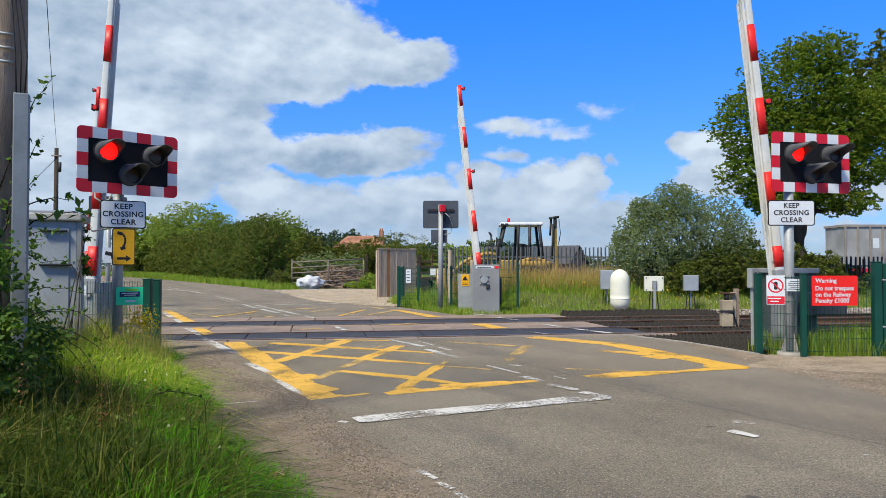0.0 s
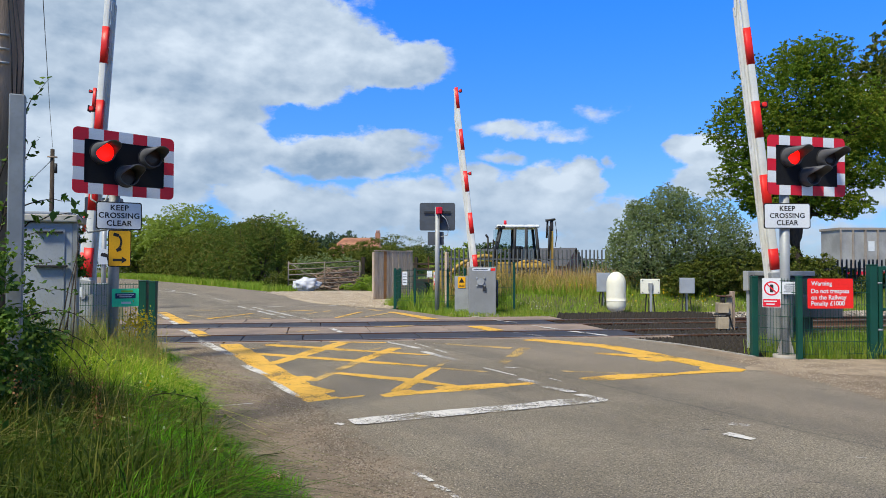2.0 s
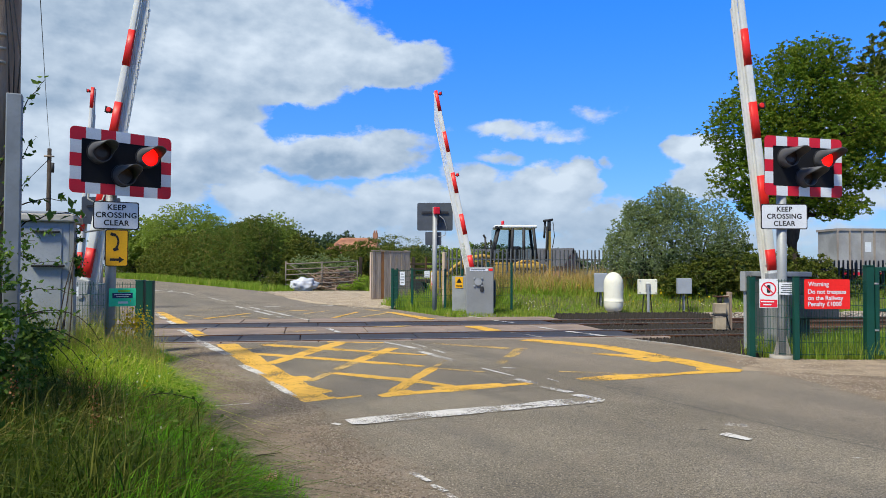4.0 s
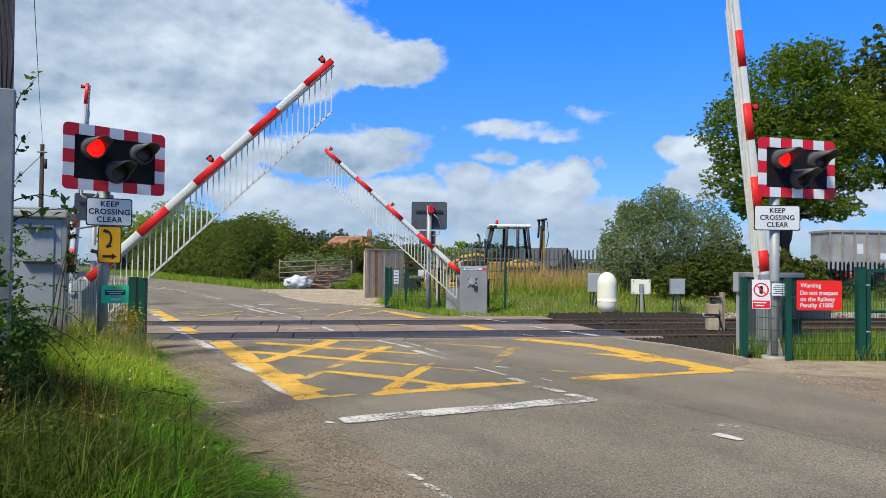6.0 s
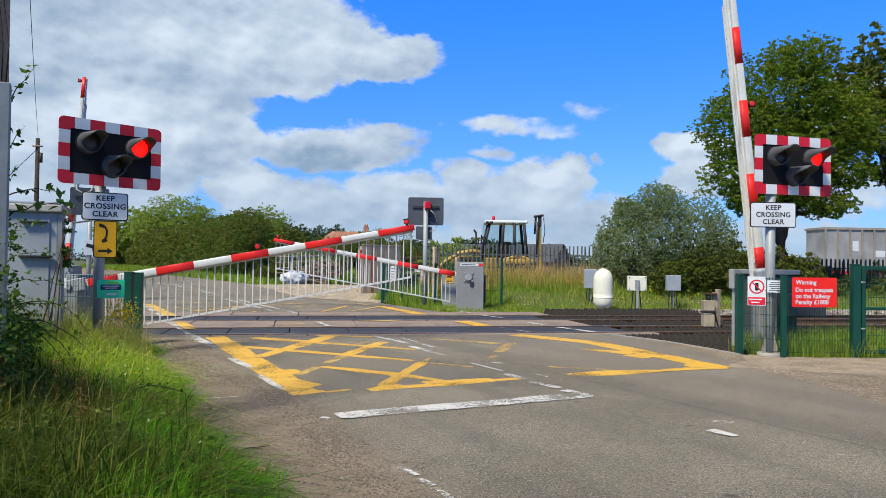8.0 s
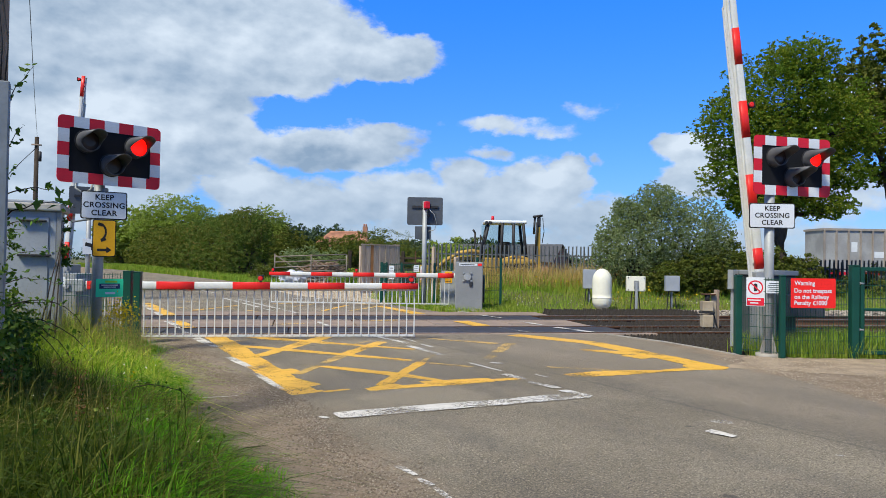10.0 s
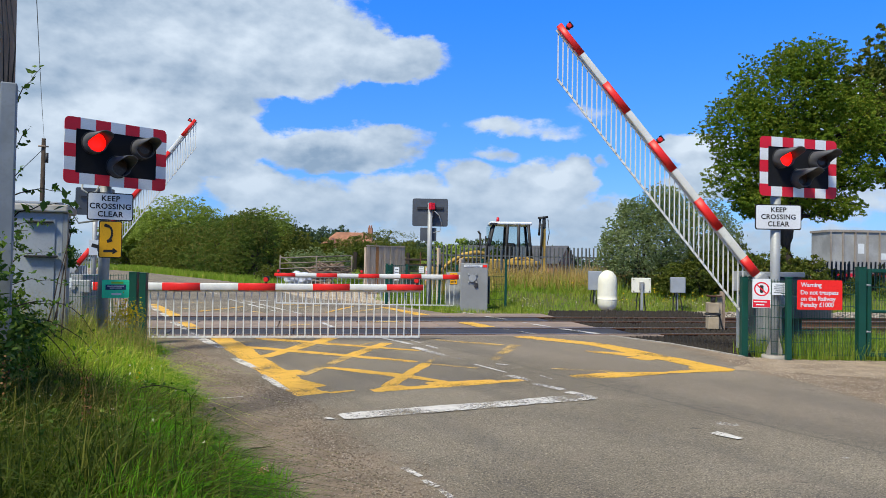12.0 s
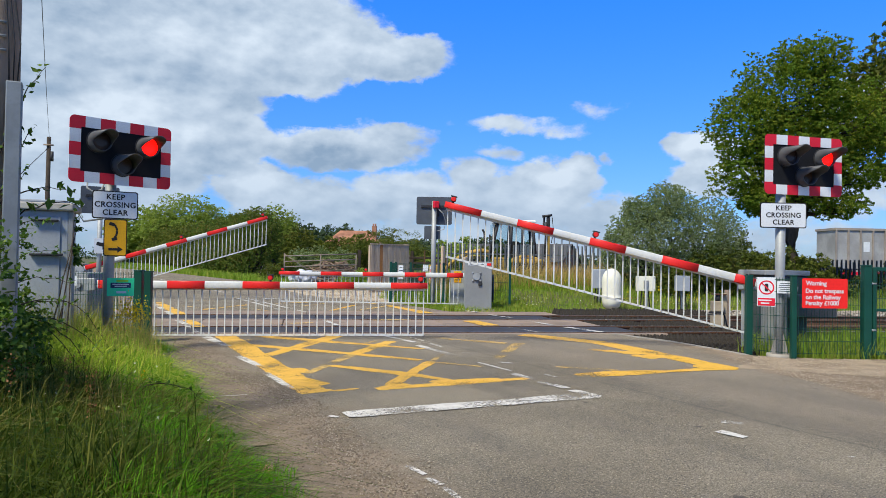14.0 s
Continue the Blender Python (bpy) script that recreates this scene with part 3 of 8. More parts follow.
def strip(pts_a, pts_b, material, name, z, label, category):
    """A flat band between two lines of equal length."""
    bm = bmesh.new()
    a, b = [bm.verts.new((*p, z)) for p in pts_a], [bm.verts.new((*p, z)) for p in pts_b]
    for i in range(len(a) - 1):
        bm.faces.new((a[i], a[i + 1], b[i + 1], b[i]))
    bmesh.ops.recalc_face_normals(bm, faces=bm.faces[:])
    if bm.faces[:][0].normal.z < 0:
        bmesh.ops.reverse_faces(bm, faces=bm.faces[:])
    return solid(name, bm, material, label, category, None, "", "structure")


LAYER = [0.001]


def stroke(a, b, w, material, name="road_marking", label="", z=0.004, w1=None):
    """A painted line on the road from a to b, w wide (w1 at its end), with frayed edges and ends."""
    a, b = Vector((*a, 0)), Vector((*b, 0))
    w1 = w if w1 is None else w1
    d = b - a
    n = max(3, int(d.length / 0.07))
    side = Vector((-d.y, d.x, 0)).normalized()
    seed = a.x * 31 + a.y * 17
    LAYER[0] += 0.0001
    z = 0.3 * z + LAYER[0]
    pa, pb = [], []
    for i in range(n + 1):
        k = i / n
        p = a + d * k
        h = (w + (w1 - w) * k) / 2
        for line, sgn in ((pa, 1), (pb, -1)):
            fray = noise.noise(Vector((p.x * 2.2, p.y * 2.2, seed + sgn * 5))) * 0.30 + noise.noise(Vector((p.x * 11, p.y * 11, seed - sgn * 9))) * 0.22
            end = min(1, 0.8 + 0.2 * min(k, 1 - k) * d.length / 0.07)
            line.append((p + side * sgn * h * end * (1 + fray * min(1, 0.2 / max(w, 0.05))))[:2])
    return strip(pa, pb, material, name, z, label, "road marking")


YB, WB, FB = "yellow box-junction line, worn", "white road line, worn and chipped", "faded yellow box-junction line"
# near half of the yellow box
for a, b, w0, w1 in (((2.27, 13.77), (2.18, 7.66), 0.384, 0.347), ((2.02, 7.59), (2.41, 7.63), 0.223, 0.125), ((2.15, 8.45), (2.44, 7.97), 0.46, 0.198),
                     ((2.36, 9.28), (2.51, 8.84), 0.406, 0.102), ((2.39, 7.56), (2.7, 7.6), 0.095, 0.067), ((2.87, 7.52), (4.87, 7.57), 0.198, 0.148),
                     ((3.62, 7.62), (4.52, 7.6), 0.394, 0.263), ((2.94, 7.57), (3.33, 7.67), 0.087, 0.268), ((2.38, 10.67), (4.32, 13.25), 0.223, 0.285),
                     ((3.58, 10.38), (4.82, 11.93), 0.212, 0.226), ((3.11, 7.69), (4.38, 9.32), 0.168, 0.155), ((4.05, 13.38), (4.98, 12.82), 0.149, 0.151),
                     ((2.83, 13.39), (3.92, 11.96), 0.308, 0.288), ((3.92, 11.96), (4.89, 10.7), 0.216, 0.141), ((2.26, 12.2), (3.36, 10.79), 0.244, 0.237)):
    stroke(a, b, w0, M_YELLOW, label=YB, z=0.004, w1=w1)
for a, b, w0, w1 in (((3.36, 10.79), (4.29, 9.49), 0.23, 0.158), ((2.93, 9.4), (3.64, 8.31), 0.168, 0.232), ((3.64, 8.31), (3.89, 7.76), 0.209, 0.131),
                     ((7.72, 12.24), (8.34, 10.57), 0.46, 0.46), ((8.34, 10.57), (7.98, 7.3), 0.46, 0.405), ((7.5, 9.81), (7.91, 9.02), 0.149, 0.432),
                     ((7.6, 8.69), (7.98, 8.74), 0.46, 0.385), ((5.58, 7.54), (6.19, 7.51), 0.279, 0.446), ((6.19, 7.51), (7.0, 7.41), 0.46, 0.133),
                     ((6.97, 7.42), (8.07, 7.38), 0.124, 0.343), ((7.68, 7.69), (8.03, 7.34), 0.304, 0.46)):
    stroke(a, b, w0, M_YELLOW, label=YB, z=0.004, w1=w1)
for a, b, w0, w1 in (((2.46, 8.82), (3.58, 10.38), 0.115, 0.169), ((2.38, 12.6), (3.38, 13.93), 0.156, 0.186), ((2.37, 10.08), (2.93, 9.4), 0.139, 0.134),
                     ((6.86, 10.96), (5.43, 9.29), 0.218, 0.156), ((5.65, 12.5), (6.61, 10.98), 0.169, 0.241), ((4.36, 9.26), (4.8, 8.63), 0.104, 0.101),
                     ((7.26, 10.1), (7.5, 9.81), 0.118, 0.16), ((5.77, 8.28), (6.37, 7.7), 0.078, 0.213), ((4.28, 9.18), (4.89, 9.98), 0.123, 0.064),
                     ((4.73, 12.18), (3.94, 11.41), 0.08, 0.065)):
    stroke(a, b, w0, M_FADED, label=FB, z=0.003, w1=w1)
# far half and the deck
for a, b, w0, w1 in (((1.95, 24.41), (2.08, 19.04), 0.283, 0.339), ((2.05, 17.24), (2.07, 15.44), 0.225, 0.265), ((8.58, 21.59), (8.35, 18.04), 0.276, 0.45),
                     ((6.1, 19.6), (7.68, 22.01), 0.127, 0.143), ((2.84, 20.66), (4.43, 22.61), 0.176, 0.203), ((8.28, 15.52), (8.15, 14.18), 0.403, 0.45)):
    stroke(a, b, w0, M_YELLOW, label=YB, z=0.016, w1=w1)
for a, b, w0, w1 in (((2.98, 24.92), (4.06, 24.76), 0.3, 0.3), ((2.52, 22.36), (3.04, 21.05), 0.124, 0.126), ((5.33, 23.13), (6.59, 23.56), 0.3, 0.3),
                     ((5.81, 21.65), (7.0, 23.01), 0.119, 0.13), ((6.67, 19.33), (8.47, 21.32), 0.133, 0.157), ((8.23, 23.89), (8.58, 21.59), 0.158, 0.3),
                     ((3.51, 15.75), (4.55, 15.89), 0.26, 0.267), ((3.91, 21.15), (4.52, 19.62), 0.126, 0.124), ((6.01, 16.22), (7.31, 16.17), 0.233, 0.244)):
    stroke(a, b, w0, M_FADED, label=FB, z=0.014, w1=w1)
# white lines
for a, b, w0, w1 in (((1.86, 14.3), (2.02, 11.98), 0.21, 0.143), ((1.97, 10.73), (2.05, 9.53), 0.125, 0.11), ((2.0, 9.04), (2.02, 7.85), 0.084, 0.094),
                     ((5.02, 12.92), (5.14, 11.38), 0.095, 0.128), ((5.0, 11.17), (4.97, 9.37), 0.135, 0.117), ((4.95, 8.99), (4.97, 8.15), 0.052, 0.041),
                     ((4.87, 7.92), (4.89, 7.42), 0.137, 0.127), ((4.84, 7.3), (4.9, 6.8), 0.129, 0.126), ((4.86, 6.66), (4.91, 6.25), 0.136, 0.124),
                     ((5.38, 12.4), (5.36, 11.67), 0.038, 0.038), ((5.3, 11.31), (5.29, 10.85), 0.077, 0.067), ((5.26, 10.04), (5.28, 9.8), 0.035, 0.035),
                     ((5.25, 8.91), (5.37, 8.72), 0.08, 0.08), ((5.23, 7.76), (5.23, 7.5), 0.04, 0.04), ((1.98, 6.34), (2.03, 6.26), 0.073, 0.073)):
    stroke(a, b, w0, M_WHITE, label=WB, z=0.005, w1=w1)
for a, b, w0, w1 in (((5.17, 4.83), (5.29, 4.69), 0.177, 0.128), ((4.84, 4.56), (4.88, 4.3), 0.135, 0.09), ((5.12, 3.58), (5.15, 3.52), 0.049, 0.049),
                     ((1.99, 4.62), (2.02, 4.36), 0.06, 0.048), ((2.0, 4.28), (2.02, 4.12), 0.047, 0.057), ((2.01, 4.07), (2.0, 3.82), 0.047, 0.048),
                     ((1.14, 7.63), (1.5, 7.62), 0.03, 0.02), ((1.85, 15.96), (1.89, 14.4), 0.082, 0.092)):
    stroke(a, b, w0, M_WHITE, label=WB, z=0.005, w1=w1)
for a, b, w0, w1 in (((1.79, 25.14), (1.87, 18.94), 0.158, 0.13), ((1.82, 17.18), (1.89, 15.8), 0.135, 0.146), ((4.74, 26.75), (4.85, 19.94), 0.119, 0.127),
                     ((5.07, 26.18), (5.26, 19.03), 0.124, 0.12), ((5.58, 25.94), (8.09, 26.02), 0.25, 0.25), ((4.96, 16.37), (4.85, 15.12), 0.103, 0.127),
                     ((9.66, 15.05), (9.56, 13.84), 0.121, 0.115), ((9.53, 13.36), (9.61, 12.14), 0.185, 0.173), ((9.75, 17.14), (9.77, 16.01), 0.113, 0.103),
                     ((8.26, 13.65), (8.29, 12.49), 0.073, 0.073), ((3.18, 48.46), (4.74, 42.18), 0.25, 0.25), ((9.94, 20.3), (9.9, 18.05), 0.116, 0.106)):
    stroke(a, b, w0, M_WHITE, label=WB, z=0.017, w1=w1)
stroke(*((2.12, 6.33), (4.94, 6.31), 0.27, M_WHITE), label="broad white stop line across one lane, worn", z=0.006, w1=0.27)
for y in (31, 38, 46, 56):
    stroke((5.2 - 0.0011 * (y - 20) ** 2, y), (5.2 - 0.0011 * (y - 16) ** 2, y + 4), 0.11, M_WHITE, label=WB)
stroke((1.88, 27.6), (1.75, 36), 0.12, M_WHITE, label=WB)

# the deck between and beside the rails
RAILS = (14.85, 16.3, 18.25, 19.72)


def deck_piece(length, width, depth=0.12):
    bm = slab(bmesh.new(), (0, -width / 2, -depth), (length, width / 2, 0))
    bmesh.ops.bevel(bm, geom=[e for e in bm.edges if all(v.co.z > -0.01 for v in e.verts)], offset=0.012, segments=1, affect="EDGES")
    return bm


def deck(name, c0, c1, x0, x1, material, piece, label, lift=0.0):
    """A row of panels laid between two lines parallel to the rails."""
    co = math.cos(radians(TURN))
    width = (c1 - c0) * co
    root = thing(name, pose(0, (c0 + c1) / 2, lift, 0, 0, TURN), label, "crossing deck", "", "structure")
    n = round((x1 - x0) / co / piece)
    step = (x1 - x0) / co / n
    me = mesh_of("panel", deck_piece(step - 0.018, width - 0.02), material)
    for i in range(n):
        part("panel", me, material, root, "", pose(x0 / co + i * step, 0, random.uniform(-0.004, 0.004)))


deck("crossing_edge_near", 14.5, 14.78, -3, 10.9, M_BROWNPANEL, 1.8, "narrow worn concrete edging beside the rail")
deck("crossing_deck_near", 14.92, 16.23, -3, 10.7, M_DARKPANEL, 1.2, "dark rubber panels laid between the rails", -0.006)
deck("crossing_deck_middle", 16.37, 18.18, -3, 10.9, M_BROWNPANEL, 1.8, "brown worn panels between the two tracks")
deck("crossing_deck_far", 18.32, 19.65, -3, 10.9, M_DARKPANEL, 1.2, "dark rubber panels laid between the far rails", -0.006)
deck("crossing_edge_far", 19.79, 21.22, -3, 11.9, M_BROWNPANEL, 1.8, "brown worn concrete panels beyond the far rail")


def rail(c):
    """A flat-bottomed rail: foot, web and head, swept along the track."""
    prof = [(-0.07, -0.159), (0.07, -0.159), (0.07, -0.148), (0.012, -0.132), (0.010, -0.045), (0.035, -0.034), (0.035, -0.006), (0.028, 0.0),
            (-0.028, 0.0), (-0.035, -0.006), (-0.035, -0.034), (-0.010, -0.045), (-0.012, -0.132), (-0.07, -0.148)]
    bm = bmesh.new()
    ends = [[bm.verts.new((x, y, z)) for y, z in prof] for x in (-60, 140)]
    n = len(prof)
    for i in range(n):
        f = bm.faces.new((ends[0][i], ends[1][i], ends[1][(i + 1) % n], ends[0][(i + 1) % n]))
        f.material_index = 1 if 6 <= i <= 8 else 0
    bm.faces.new(ends[0])
    bm.faces.new(ends[1][::-1])
    bmesh.ops.recalc_face_normals(bm, faces=bm.faces[:])
    me = mesh_of("rail", bm, M_RUST)
    me.materials.append(M_RAILTOP)
    solid("rail", me, None, "rusty steel running rail with a worn bright head", "rail", pose(0, c, 0.012, 0, 0, TURN), "rails", "structure")


for c in RAILS:
    rail(c)


def kerb(pts, w, h, label):
    bm = bmesh.new()
    for a, b in zip(pts, pts[1:]):
        d = (Vector((*b, 0)) - Vector((*a, 0)))
        s = Vector((-d.y, d.x, 0)).normalized() * w / 2
        q = [Vector((*a, 0)) + s, Vector((*a, 0)) - s, Vector((*b, 0)) - s, Vector((*b, 0)) + s]
        lo, hi = [bm.verts.new(p + Vector((0, 0, -0.25))) for p in q], [bm.verts.new(p + Vector((0, 0, h))) for p in q]
        bm.faces.new(hi)
        for i in range(4):
            bm.faces.new((lo[i], lo[(i + 1) % 4], hi[(i + 1) % 4], hi[i]))
    bmesh.ops.recalc_face_normals(bm, faces=bm.faces[:])
    solid("kerb", bm, M_CONCRETE, label, "kerb", None, "", "structure")


kerb([(9.50, 8.35), (9.66, 9.3), (9.78, 10.3), (9.72, 11.2), (9.66, 11.82)], 0.07, 0.012, "thin pale concrete edge of the asphalt")


# ---- barriers ----
def barrier_rows(points):
    """Times and lifts (degrees), filled in at even steps along a smooth curve through the points."""
    ts, hs = np.array([p[0] for p in points]), np.array([p[1] for p in points])
    m = np.gradient(hs, ts)
    m[np.r_[True, np.diff(hs) == 0] | np.r_[np.diff(hs) == 0, True]] = 0
    rows = []
    for t in sorted({*ts, *[round(0.25 * i, 2) for i in range(57)]}):
        i = min(max(np.searchsorted(ts, t, "right") - 1, 0), len(ts) - 2)
        d = ts[i + 1] - ts[i]
        s = (t - ts[i]) / d
        v = (2 * s**3 - 3 * s**2 + 1) * hs[i] + (s**3 - 2 * s**2 + s) * d * m[i] + (3 * s**2 - 2 * s**3) * hs[i + 1] + (s**3 - s**2) * d * m[i + 1]
        rows.append((float(t), float(v)))
    keep = [rows[0]]
    for i in range(1, len(rows) - 1):
        if abs(rows[i][1] - rows[i - 1][1]) > 1e-4 or abs(rows[i + 1][1] - rows[i][1]) > 1e-4:
            keep.append(rows[i])
    return keep + [rows[-1]]


FIRST_DOWN = [(0, 86.5), (3.5, 86.5), (3.65, 86.0), (3.85, 83.4), (4.35, 72.2), (4.85, 63.2), (5.3, 55.2), (5.5, 51.7), (6, 43.6), (6.5, 34.9), (7, 26.2), (7.5, 17.0),
              (7.8, 12.6), (8.2, 9.2), (8.6, 6.2), (9.2, 2.6), (9.7, 0.8), (10, 0.6), (14, 0.6)]
FAR_DOWN = [(0, 83.7), (3.5, 83.7), (3.65, 83.2), (3.85, 81), (4.35, 70.5), (4.85, 62), (5.3, 53.4), (5.5, 49.8), (6, 41.9), (6.5, 33.8), (7, 25.6), (7.5, 16.5),
            (7.8, 12), (8.2, 8.4), (8.6, 5.4), (9.2, 1.8), (9.7, 0.1), (10, -0.2), (14, -0.2)]
EXIT_FAR = [(0, 86.8), (8.2, 86.0), (10.1, 85.6), (10.3, 84.5), (10.5, 81.4), (11, 70.9), (11.5, 62.0), (12, 53.1), (12.5, 44.3), (13, 35.6), (13.5, 26.4), (14, 17.0)]
EXIT_NEAR = [(0, 83.8), (8.2, 83.7), (10.1, 83.5), (10.3, 82.8), (10.5, 80.2), (11, 69.7), (11.5, 60.5), (12, 51.0), (12.5, 41.5), (13, 32.4), (13.5, 23.1), (14, 13.3)]
MOVES = []


def boom_bar(r=0.010, length=0.84):
    return slab(bmesh.new(), (-r, -0.006, -length), (r, 0.006, 0.02))


def boom_shell(L):
    """The tapered, round-edged beam."""
    bm = bmesh.new()
    rings = []
    for x in np.linspace(-0.35, L, 12):
        k = max(0, x) / L
        h, w = 0.074 - 0.024 * k, 0.050 - 0.014 * k
        ring = []
        for i in range(14):
            a = 2 * math.pi * i / 14
            c, s = math.cos(a), math.sin(a)
            ring.append(bm.verts.new((x, w * math.copysign(abs(c) ** 0.38, c), h * math.copysign(abs(s) ** 0.38, s))))
        rings.append(ring)
    for a, b in zip(rings, rings[1:]):
        for i in range(14):
            f = bm.faces.new((a[i], a[(i + 1) % 14], b[(i + 1) % 14], b[i]))
            f.smooth = True
    bm.faces.new(rings[0])
    bm.faces.new(rings[-1][::-1])
    bmesh.ops.recalc_face_normals(bm, faces=bm.faces[:])
    return bm


def sleeve(L, x0, x1):
    bm = bmesh.new()
    rings = []
    for x in np.linspace(x0, x1, 3):
        k = max(0, x) / L
        h, w = 0.074 - 0.024 * k + 0.003, 0.050 - 0.014 * k + 0.003
        rings.append([bm.verts.new((x, w * math.copysign(abs(math.cos(a)) ** 0.38, math.cos(a)), h * math.copysign(abs(math.sin(a)) ** 0.38, math.sin(a)))) for a in [2 * math.pi * i / 14 for i in range(14)]])
    for a, b in zip(rings, rings[1:]):
        for i in range(14):
            bm.faces.new((a[i], a[(i + 1) % 14], b[(i + 1) % 14], b[i])).smooth = True
    bm.faces.new(rings[0])
    bm.faces.new(rings[-1])
    bmesh.ops.recalc_face_normals(bm, faces=bm.faces[:])
    return bm


def boom_lamp():
    """A small hooded lamp on a stalk: dark case, red lens at either end."""
    bm = bmesh.new()
    rod(bm, (0, 0, -0.02), (0, 0, 0.03), 0.02, n=8)
    rod(bm, (0, -0.045, 0.075), (0, 0.045, 0.075), 0.05, n=12)
    slab(bm, (-0.055, -0.06, 0.115), (0.055, 0.06, 0.13))
    n = len(bm.faces)
    for y in (-1, 1):
        rod(bm, (0, 0.06 * y, 0.075), (0, 0.045 * y, 0.075), 0.034, 0.047, n=12)
    bm.faces.ensure_lookup_table()
    for f in bm.faces[n:]:
        f.material_index = 1
    me = mesh_of("lamp", bm, M_HOOD)
    me.materials.append(M_RED)
    return me


def barrier(x, y, zp, az, lifts, L, mid, band, side, label, housing, paint=None):
    """A lifting barrier: machine, boom with red bands and lamps, and a skirt of bars that always hang plumb."""
    root = thing("level_crossing_barrier", pose(x, y, 0, 0, 0, az), label, "barrier", "crossing barriers")
    rows = barrier_rows(lifts)
    hx, hy, hw, hd, hh = housing
    body = part("machine_housing", rslab((hx - hw / 2, hy - hd / 2, 0.0), (hx + hw / 2, hy + hd / 2, hh), 0.025), paint or M_GREYPAINT, root, "grey steel housing")
    part("plinth", slab(bmesh.new(), (hx - hw / 2 - 0.08, hy - hd / 2 - 0.08, -0.3), (hx + hw / 2 + 0.08, hy + hd / 2 + 0.08, 0.02)), M_CONCRETE, root, "concrete plinth")
    part("pedestal", rslab((-0.16, -0.08, 0.0), (0.16, 0.22, zp + 0.02), 0.02), M_GREYPAINT, root)
    bm = rod(bmesh.new(), (0, -0.12, zp), (0, 0.3, zp), 0.06, n=14)
    part("pivot_shaft", bm, M_GALV, root)
    boom = part("boom", boom_shell(L), M_BOOM, root, "white tapered boom")
    clamp = rslab((-0.4, -0.085, -0.11), (0.28, 0.085, 0.11), 0.015)
    part("clamp", clamp, M_GALV, boom, "grey metal clamp")
    x1 = L
    k = 0
    while x1 > 0.4:
        x0 = max(x1 - band, 0.32)
        if k % 2 == 0:
            part("red_band", sleeve(L, x0 + (0.002 if x0 > 0.33 else 0), x1 - 0.002 if k else x1 + 0.004), M_RED, boom)
        x1 -= band
        k += 1
    lamp = boom_lamp()
    part("lamp", lamp, None, boom, "small red lamp", pose(L - 0.12, 0, 0.045))
    part("lamp", lamp, None, boom, "small red lamp", pose(mid, 0, 0.058))
    part("hinge_strip", slab(bmesh.new(), (0.42, side * 0.05, -0.09), (L - 0.03, side * 0.05 + 0.012, -0.05)), M_BOOM, boom)
    n = int((L - 0.28) / 0.136)
    me = mesh_of("skirt_bar", boom_bar(), M_BOOM)
    drop = 0.84
    for i in range(n):
        bx = L - 0.06 - i * 0.136
        MOVES.append((part("skirt_bar", me, None, boom), [(t, pose(bx, side * 0.068, -0.05, 0, h, 0)) for t, h in rows]))
    low = L - 0.06 - (n - 1) * 0.136
    bottom = part("skirt_rail", slab(bmesh.new(), (low - 0.02, -0.012, -0.02), (L - 0.04, 0.012, 0.015)), M_BOOM, boom, "white bottom rail")
    MOVES.append((bottom, [(t, pose(-drop * math.sin(radians(h)), side * 0.068 + side * 0.02, -0.05 - drop * math.cos(radians(h)))) for t, h in rows]))
    MOVES.append((boom, [(t, pose(0, 0, zp, 0, -h, 0)) for t, h in rows]))
    return root


BAR = "red and white banded barrier with hanging white skirt"
near_left = barrier(-0.11, 14.27, 0.909, -22.5, FIRST_DOWN, 6.08, 3.29, 0.655, 1, BAR + " beside the signal", (-0.25, 0.62, 0.55, 0.75, 1.1))
far_right = barrier(10.81, 20.04, 1.006, 152.2, FAR_DOWN, 6.10, 3.36, 0.66, -1, BAR + " by grey cabinet", (-0.14, 0.78, 0.82, 0.62, 1.44))
far_left = barrier(-0.345, 26.68, 0.932, -21.5, EXIT_FAR, 6.40, 3.53, 0.68, 1, BAR + " across the tracks", (-0.15, 0.62, 0.55, 0.75, 1.15))
near_right = barrier(10.58, 8.79, 1.068, 153.8, EXIT_NEAR, 5.80, 3.16, 0.64, -1, BAR + " by green fence", (-0.36, -0.62, 0.72, 0.8, 1.27), mat("dark grey housing paint", (0.075, 0.085, 0.085), (0.055, 0.062, 0.062), 1.5, 0.6, 0, 0.06, 40.0))

part("lid", rslab((-0.74, -1.06, 1.27), (0.05, -0.18, 1.36), 0.015), M_GALV, near_right, "pale grey lid")
part("side_arm", rslab((-1.15, -0.16, 0.55), (-0.30, -0.06, 0.95), 0.02), M_BACKGREY, near_right, "dark counterweight arm")


# ---- signals ----
FLASH, FLASH_AT = 0.7545, 0.485


def flash_rows(first):
    """Turns of a two-faced lamp drum, lit face forward while its lamp burns; first: whether it burns at the start."""
    angle = 0 if first else 180
    rows = [(0.0, angle)]
    k = -1
    while (t := FLASH_AT + k * FLASH / 2) < 14:
        k += 1
        if t <= 0.1:
            continue
        s = math.floor(t * FPS) - 3
        inside = [h for h in (s + 1, s + 2, s + 3) if h % 15 == 0]
        s = inside[0] if inside else s
        if s + 3 > 14 * FPS:
            break
        rows += [((s + j) / FPS, angle + 60 * j) for j in range(4)]
        angle += 180
    return rows + [(14.0, angle)]


